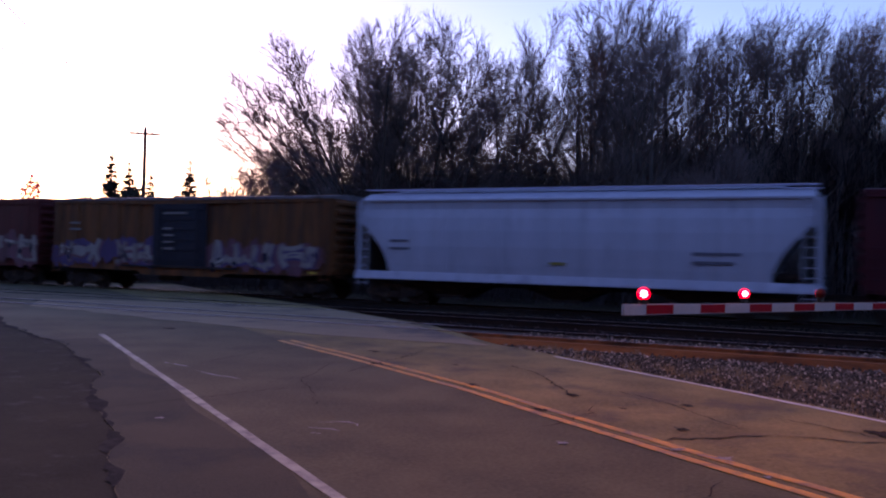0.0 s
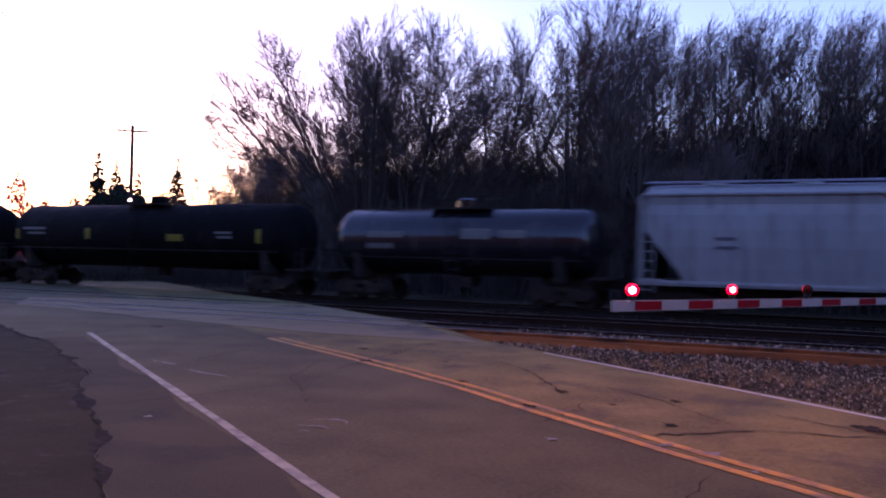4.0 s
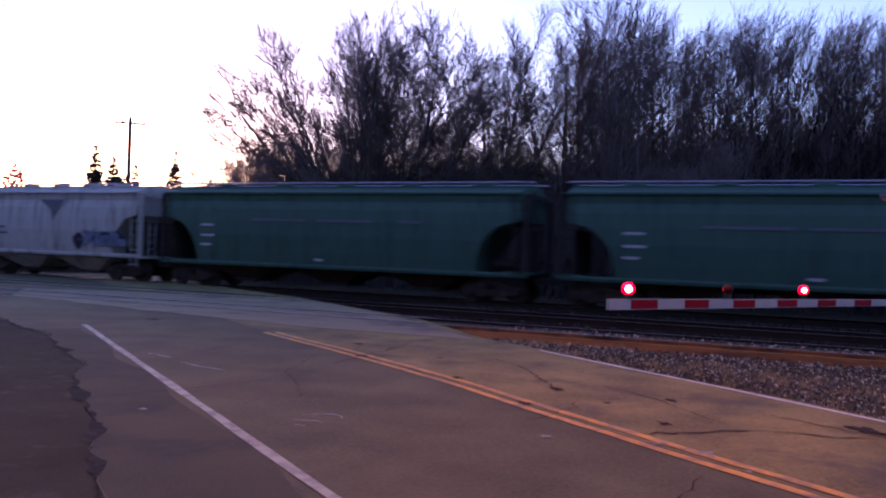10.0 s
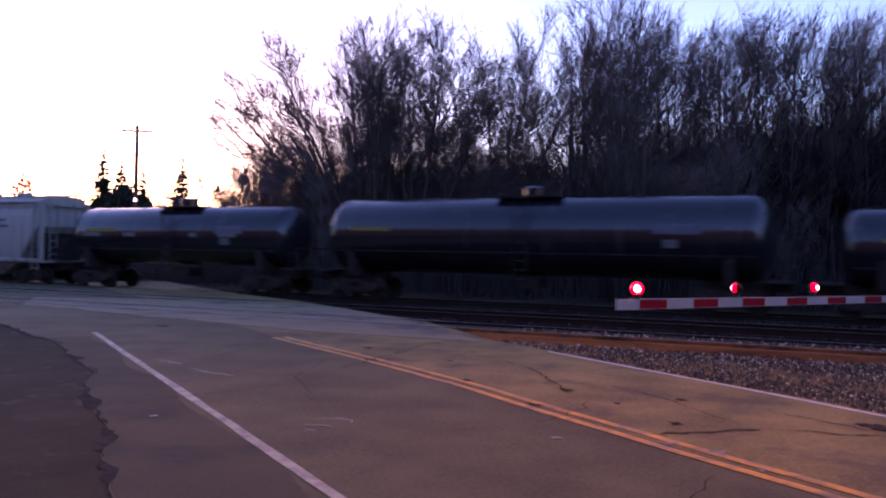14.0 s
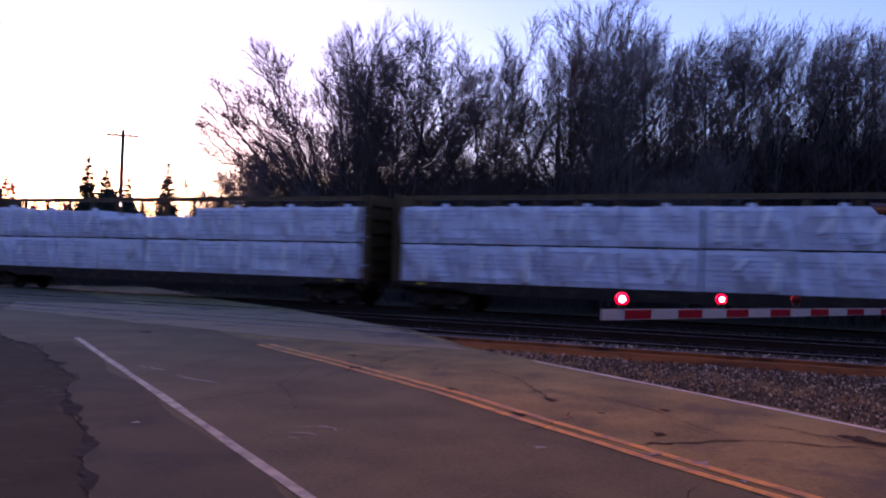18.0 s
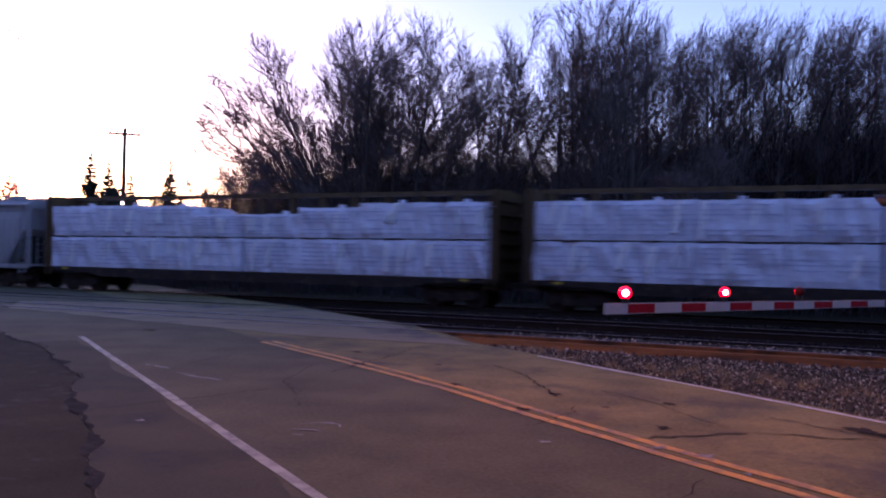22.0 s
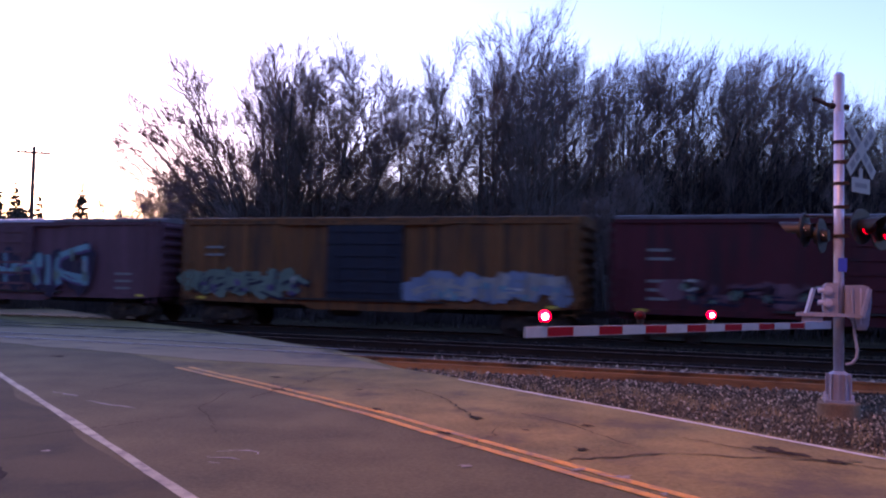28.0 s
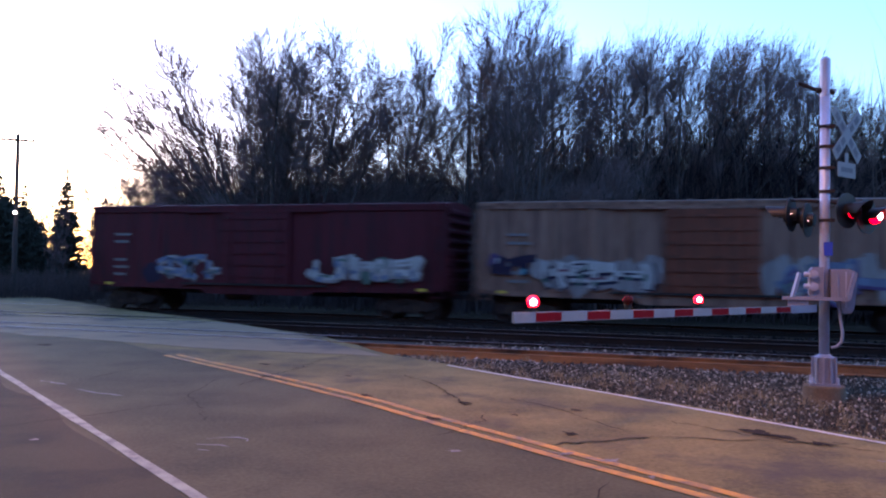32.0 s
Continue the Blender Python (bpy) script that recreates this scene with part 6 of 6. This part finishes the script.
        end = q + flat * ln * rnd.uniform(0.4, 0.8) * wide / 2.4 + Vector((0.3, 0, ln * rnd.uniform(0.6, 0.95)))
        pts = bend(q, q + flat * ln * 0.35 + Vector((0, 0, ln * 0.25)), end, 5)
        limb(wood, pts, 0.05 * (1.3 - 0.75 * t), 0.009, 4)
        nodes += pts[1:]
    targets = []
    for _ in range(count):
        t = low + (1 - low) * rnd.random() ** 0.9
        q = stems[0][int(t * 11.99)]
        rad = wide * (1.15 - 0.8 * t) ** 0.6 * math.sqrt(rnd.random())
        a = rnd.uniform(0, 6.283)
        targets.append(Vector((q.x + rad * math.cos(a), q.y + rad * math.sin(a), height * t + rnd.gauss(0, 0.3))))
    fill_crown(wood, twigs, rnd, nodes, targets, Vector((0, 0, -4)), 3, twig_n, height / 15 * 1.15, r, WIND * 0.8)
    return finish(wood, twigs)


KINDS = {
    "elm": broad_tree(1, 18, 14.0, 10.9, 5.8, 0.32, 0.0112),
    "elm_lean": broad_tree(12, 8, 14.0, 3.8, 6.6, 0.36, 0.0115),
    "elm_small": broad_tree(7, 6, 12.0, 4.2, 4.2, 0.34),
    "tall_a": tall_tree(2, 16.0, 30, 0.24, 88, 4, 2.6),
    "tall_b": tall_tree(3, 15.0, 30, 0.2, 88, 4, 2.8, True),
    "tall_c": tall_tree(4, 14.0, 30, 0.2, 88, 4, 2.6, True),
    "tall_d": tall_tree(8, 15.0, 28, 0.26, 88, 4, 2.2),
    "young": tall_tree(5, 7.0, 12, 0.1, 60, 3, 1.4),
    "shrub": broad_tree(9, 5, 3.6, 2.2, 2.2, 0.3, 0.008),
}
LABEL = {"elm": "broad bare deciduous tree with fine dense twigs", "elm_lean": "broad bare tree with stems leaning outward", "elm_small": "round bare tree with several fanning stems", "young": "small bare tree with thin upright twigs"}


def plant(kind, x, y, height, turn=0.0, label=""):
    (wood, twigs), h = KINDS[kind]
    t = thing("tree", label or LABEL.get(kind, "tall slender bare tree in the woods"), "tree", group="bare trees beyond the track")
    sc = height / h
    t.matrix_basis = pose(x, y, ground_z(x, y), 0, 0, turn) @ Matrix.Diagonal((sc, sc, sc, 1))
    part("trunk", wood, None, t, "dark bark trunk and limbs")
    part("crown", twigs, None, t, "fine leafless twigs")
    return t


rnd = random.Random(21)
plant("elm", -23.9, 41.5, 14.3, 0)
plant("elm_lean", -21.0, 41.0, 14.0, 6)
plant("elm_small", -16.8, 42.5, 14.2, 10)
plant("elm_small", -13.2, 44.5, 14.6, -15)
plant("elm_small", -29.5, 50.0, 10.6, 25)
TALL = ("tall_a", "tall_b", "tall_c", "tall_d", "tall_b", "tall_c")


def crown_top(x, y):
    """Tree height fitted to the skyline seen from the camera; it falls towards the mast."""
    az = math.degrees(math.atan2(-x, y))
    rise = np.interp(az, (-30, -14, -8, -4.5, -3, -1, 2, 5, 7.4, 9.6, 16, 17.6, 21, 40), (0.12, 0.16, 0.2, 0.25, 0.26, 0.288, 0.288, 0.278, 0.3, 0.295, 0.3, 0.272, 0.26, 0.255))
    return EYE + float(rise) * math.hypot(x, y) - ground_z(x, y)


plant("tall_d", -9.3, 40.6, crown_top(-9.3, 40.6) * 1.12, 40)
plant("tall_a", -11.6, 42.5, crown_top(-11.6, 42.5) * 1.03, 150)
for row, (y0, n, x0, x1) in enumerate(((40.5, 24, -12.0, 26), (44.5, 26, -12.5, 30), (50, 26, -13, 34), (58, 14, -12, 38))):
    for k in range(n):
        x, y = x0 + (x1 - x0) * (k + rnd.uniform(-0.4, 0.4)) / (n - 1), y0 + rnd.uniform(-2, 2)
        plant(rnd.choice(TALL), x, y, crown_top(x, y) * rnd.uniform(0.84, 1.0), rnd.uniform(-30, 30))
for k in range(26):
    x = -34 + 60 * k / 25 + rnd.uniform(-1, 1)
    plant("young", x, rnd.uniform(37.5, 44), rnd.uniform(4.0, 7), rnd.uniform(0, 360))
for k in range(16):
    x = -33 + 50 * k / 15 + rnd.uniform(-1, 1)
    plant("shrub", x, rnd.uniform(37.5, 43), rnd.uniform(3.4, 5.6) * (1.0 if k % 4 else 1.25), rnd.uniform(0, 360), "dense leafless shrub below the trees")
for az, d, h, kind in ((34.5, 58, 9.4, "tall_d"), (35.6, 62, 9.6, "elm_small"), (36.9, 60, 9.0, "tall_d"), (38.0, 61, 8.7, "young"), (39.0, 60, 8.0, "tall_c"), (40.0, 62, 7.4, "young"), (41.0, 62, 6.8, "young"), (37.5, 66, 8.6, "young"),
                       (38.6, 66, 8.2, "tall_d"), (40.5, 58, 6.4, "young"), (42.0, 64, 6.4, "young"), (43.2, 66, 5.8, "young"), (36.2, 57, 8.6, "young"), (33.4, 62, 10.2, "elm_small")):
    plant(kind, -d * math.sin(radians(az)), d * math.cos(radians(az)), h, rnd.uniform(0, 360))
for k in range(22):                            # lower, farther trees towards the sunset
    a = math.radians(33 + 17 * k / 21 + rnd.uniform(-0.4, 0.4))
    d = rnd.uniform(78, 105)
    plant(rnd.choice(("young", "elm_small", "young")), -d * math.sin(a), d * math.cos(a), rnd.uniform(5.5, 8.0) * (1.35 if k < 8 else 1.0) * d / 90, rnd.uniform(0, 360))


def leaf(s, a, b, w):
    """Two crossed flat leaves from a to b."""
    d = (b - a).normalized()
    e = d.orthogonal().normalized() * w
    f = d.cross(e)
    k = len(s.v)
    s.v += [tuple(q) for q in (a - e, a + e, b, a - f, a + f, b)]
    s.f += [(k, k + 1, k + 2), (k + 3, k + 4, k + 5)]


def fir_mesh(seed, needles="fir"):
    """Tiers of drooping boughs, thick with needles, with gaps between the tiers."""
    r, s, w_ = random.Random(seed), Shape(), Shape()
    stick(w_, Vector((0, 0, -0.2)), Vector((0, 0, 9.8)), 0.16, 0.02, 6)
    z = 0.7
    while z < 9.85:
        reach = 2.2 * (1 - z / 10.1) * r.uniform(0.6, 1.15) + 0.08
        for k in range(9):
            a = r.uniform(0, 6.28)
            d = Vector((math.cos(a), math.sin(a), 0.05 + r.gauss(0, 0.15)))
            root = Vector((0, 0, z))
            tip = root + d * reach * r.uniform(0.7, 1.1)
            stick(w_, root, tip, 0.025, 0, 3)
            for j in range(5 if needles == "sunglow_leaf" else 17):
                u = r.uniform(0.1, 1.0)
                b = root.lerp(tip, u)
                t = Vector((math.cos(a) + r.gauss(0, 0.7), math.sin(a) + r.gauss(0, 0.7), r.gauss(-0.05, 0.4))).normalized()
                q = b + t * ((0.18 if needles == "sunglow_leaf" else 0.05) + 0.24 * reach) * r.uniform(0.6, 1.2)
                leaf(s, b, q, 0.11 - 0.05 * u) if needles == "sunglow_leaf" else stick(s, b, q, 0.045 + 0.03 * reach, 0, 3)
        z += r.uniform(0.26, 0.42) if needles == "sunglow_leaf" else r.uniform(0.13, 0.22)
    out = []
    for q, nm, mt in ((w_, "fir_trunk", M["bark"]), (s, "fir_needles", M[needles])):
        me = bpy.data.meshes.new(nm)
        me.from_pydata(q.v, [], q.f)
        me.materials.append(mt)
        out.append(me)
    return out


FIRS = [fir_mesh(3), fir_mesh(4), fir_mesh(6, "sunglow_leaf")]


def plant_fir(k, az, dist, height):
    x, y = -dist * math.sin(radians(az)), dist * math.cos(radians(az))
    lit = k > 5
    t = thing("fir_tree", "evergreen with the sunset's red glow put into its colour" if lit else "dark narrow fir against the sunset sky", "fir tree", group="firs by the sunset")
    t.matrix_basis = pose(x, y, ground_z(x, y), 0, 0, 70 * k) @ Matrix.Diagonal((height / 9.9, height / 9.9, height / 9.9, 1))
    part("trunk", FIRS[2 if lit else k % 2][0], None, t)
    part("foliage", FIRS[2 if lit else k % 2][1], None, t, "needles coloured red for the sunset glow" if lit else "dark green needles")


for k, (az, dist, h) in enumerate(((42.2, 75, 9.7), (46.9, 72, 9.7), (45.9, 74, 9.2), (44.6, 80, 8.8), (43.6, 86, 6.5), (46.3, 80, 6.8), (51.1, 92, 8.4), (53.4, 98, 7.4))):
    plant_fir(k, az, dist, h)


def thicket(name, count, place, height, thick_, material, label, seed, low=0.4):
    r, s = random.Random(seed), Shape()
    for _ in range(count):
        p, hh = place(r)
        b = Vector(p)
        d = Vector((r.gauss(0.1, 0.2), r.gauss(0, 0.25), 1)).normalized()
        tip = b + d * height * hh * r.uniform(low, 1.1)
        stick(s, b, tip, thick_, 0, 3)
        for _ in range(2):
            q = b.lerp(tip, r.uniform(0.3, 0.9))
            stick(s, q, q + Vector((r.gauss(0.12, 0.3), r.gauss(0, 0.35), r.gauss(0.75, 0.25))) * height * 0.3, thick_ * 0.6, 0, 3)
    me = bpy.data.meshes.new(name)
    me.from_pydata(s.v, [], s.f)
    me.materials.append(material)
    return tagged(new(name, me), label, "undergrowth", "", "stuff")


def in_wood(r):
    x, y = r.uniform(-34, 40), r.uniform(37, 62)
    return (x, y, ground_z(x, y)), (0.5 if x < -13 else 0.85) + 0.4 * noise.noise(Vector((x * 0.2, y * 0.2, 1)))


def hedge(r):
    a, d = radians(r.uniform(37, 58)), r.uniform(52, 66)
    x, y = -d * math.sin(a), d * math.cos(a)
    return (x, y, ground_z(x, y)), 0.85


thicket("understorey", 20000, lambda r: (lambda x, y: ((x, y, ground_z(x, y)), 0.85 + 0.35 * noise.noise(Vector((x * 0.22, y * 0.1, 5)))))(r.uniform(-33, -4), r.uniform(46, 60)), 9.4, 0.034, M["brush"], "grey saplings and brush behind the broad trees", 38, 0.55)
thicket("low_brush", 13000, lambda r: (lambda x, y: ((x, y, ground_z(x, y)), 0.8 + 0.4 * noise.noise(Vector((x * 0.3, y * 0.2, 7)))))(r.uniform(-31, -6), r.uniform(41, 50)), 7.2, 0.034, M["brush"], "low brown brush at the feet of the broad trees", 39, 0.5)
thicket("undergrowth", 11000, in_wood, 5.2, 0.022, M["brush"], "dense grey undergrowth below the bare trees", 31)
thicket("deep_wood", 15000, lambda r: (lambda x, y: ((x, y, ground_z(x, y)), (0.8 + 0.3 * noise.noise(Vector((x * 0.15, y * 0.1, 8)))) * (1 - 0.32 * max(0, min(1, x / 20)))))(r.uniform(-14, 44), r.uniform(46, 72)), 14.0, 0.026, M["brush"], "deep woods of thin grey stems", 36, 0.35)
thicket("dense_brush", 15000, lambda r: (lambda x, y: ((x, y, ground_z(x, y)), (0.88 + 0.3 * noise.noise(Vector((x * 0.15, y * 0.15, 4)))) * min(1.0, 0.5 + 0.13 * max(0, x + 6))))(r.uniform(-6, 42), r.uniform(42, 54)), 11.5, 0.036, M["brush_shaded"], "dense brush at the edge of the woods, its shade put into the colour", 35, 0.55)
thicket("hedge", 6000, hedge, 1.9, 0.03, M["brush"], "tall dead weeds along the far roadside", 32)
thicket("far_wood", 10000, lambda r: ((lambda a, d: ((-d * math.sin(a), d * math.cos(a), 0.6), 1.0))(radians(r.uniform(-40, 37)), r.uniform(80, 120))), 9.0, 0.05, M["brush"], "far grey woods behind the trees", 33)


def bush_mass(az, dist, wide, high, seed, material, label):
    """A dense clump of small leaf sprays."""
    r, s = random.Random(seed), Shape()
    for _ in range(420 if material == M["sunglow_leaf"] else 2600):
        u, v, q = r.gauss(0, 0.42), r.random() ** 0.8, r.gauss(0, 0.4)
        lim = wide / 2 * math.sqrt(max(0.05, 1 - v * v))
        b = Vector((u * lim, q * lim, v * high * r.uniform(0.85, 1.05)))
        t = Vector((r.gauss(0, 1), r.gauss(0, 1), r.gauss(0.4, 0.8))).normalized()
        q = b + t * r.uniform(0.3, 0.7)
        leaf(s, b, q, 0.11) if material == M["sunglow_leaf"] else stick(s, b, q, 0.09, 0, 3)
    me = bpy.data.meshes.new("bush")
    me.from_pydata(s.v, [], s.f)
    me.materials.append(material)
    x, y = -dist * math.sin(radians(az)), dist * math.cos(radians(az))
    ob = tagged(new("bush", me), label, "bush", "bushes by the sunset")
    ob.matrix_basis = pose(x, y, ground_z(x, y), 0, 0, az)


bush_mass(45.6, 70, 6.5, 6.6, 1, M["fir"], "dark evergreen bush mass by the pole")
bush_mass(47.1, 72, 5.0, 5.6, 6, M["fir"], "dark evergreen bush beside the firs")
bush_mass(44.4, 72, 4.0, 5.4, 2, M["fir"], "dark evergreen bush below the firs")
# these shrubs carry the sunset's red glow in their leaf colour
bush_mass(48.2, 80, 2.6, 6.2, 3, M["sunglow_leaf"], "shrub with the red sunset glow put into its leaves")
bush_mass(49.9, 90, 4.0, 6.2, 4, M["sunglow_leaf"], "small shrub coloured red for the sunset glow")
bush_mass(51.5, 86, 5.0, 8.2, 5, M["sunglow_leaf"], "tall roadside shrub coloured red for the sunset glow")
bush_mass(50.7, 84, 7.0, 5.0, 7, M["sunglow_leaf"], "low roadside shrub coloured red for the sunset glow")


# ---- the pole line ----
def utility_pole(x, y, h, yaw, label):
    t = thing("utility_pole", label, "utility pole", pose(x, y, ground_z(x, y), 0, 0, yaw), group="roadside poles")
    part("post", Shape().tube((0, 0, -0.5), (0, 0, h), 0.16, 0.1, 12), M["pole"], t, "tapered wooden post")
    arm = part("crossarm", Shape().box(0, -0.14, h - 0.35, 1.8, 0.1, 0.12), M["pole"], t, "wooden crossarm")
    for q in (-0.82, -0.42, 0.42, 0.82):
        part("insulator", Shape().tube((q, -0.14, h - 0.29), (q, -0.14, h - 0.12), 0.045, 0.03, 8), M["steel_dark"], arm)
    part("top_insulator", Shape().tube((0, 0, h), (0, 0, h + 0.2), 0.04, 0.03, 8), M["steel_dark"], t)
    return t


POLE = Vector((-38.7, 38.7))
p1 = utility_pole(POLE.x, POLE.y, 9.5, 40, "weathered wooden utility pole with one crossarm")
part("yard_light", Shape().tube((0.0, -0.5, 4.9), (0.0, -0.5, 5.05), 0.1, 0.06, 12), mat("yard_lamp", (0.9, 0.9, 0.85), 0.3, emit=(1.0, 0.95, 0.85), emit_strength=6.0), p1, "small lit yard lamp")
part("lamp_arm", Shape().tube((0, 0, 5.05), (0, -0.5, 5.1), 0.025), M["galv"], p1)
utility_pole(-14.5, 5.2, 9.4, 40, "wooden utility pole beside the road")
for k, off in enumerate((-0.82, 0.82)):
    a = pose(POLE.x, POLE.y, 0, 0, 0, 40) @ Vector((off, -0.14, 9.5 - 0.12 + ground_z(*POLE)))
    b = pose(-14.5, 5.2, 0, 0, 0, 40) @ Vector((off, -0.14, 9.4 - 0.12 - 0.16))
    s = Shape()
    for i in range(25):
        u = i / 24
        p = a.lerp(b, u) - Vector((0, 0, 3.2 * u * (1 - u)))
        s.v += [(p.x + 0.015 * dx, p.y, p.z + 0.015 * dz) for dx, dz in ((1, 0), (0, 1), (-1, 0), (0, -1))]
    s.f = [(4 * i + j, 4 * i + (j + 1) % 4, 4 * i + 4 + (j + 1) % 4, 4 * i + 4 + j) for i in range(24) for j in range(4)]
    tagged(new("overhead_wire", s.mesh("overhead_wire", M["wire"])), "thin dark overhead wire strung between poles", "wire", "overhead wires")


# ---- motion ----
def motions():
    """Every car rolls along the main track at one speed; the lamps of each pair flash in turn."""
    for car, s0 in TRAIN:
        walk(car, [(t, pose(s0 + SPEED * t, TRACKS["main"], MAIN_Z)) for t in (0.0, 16.0, 32.0)])
    for ball, place, first in ROTORS:
        m = place if isinstance(place, Matrix) else pose(*place)
        turn, rows = first, [(0.0, first)]
        t = FLASH_START + FLASH_PERIOD / 2
        while t < 31.9:
            rows += [(t - 0.0667, turn), (t - 0.0333, turn + 60), (t, turn + 120), (t + 0.0333, turn + 180)]
            turn += 180
            t += FLASH_PERIOD / 2
        rows.append((32.0, turn))
        walk(ball, [(q, m @ pose(0, 0, 0, 0, 0, a)) for q, a in rows])


motions()
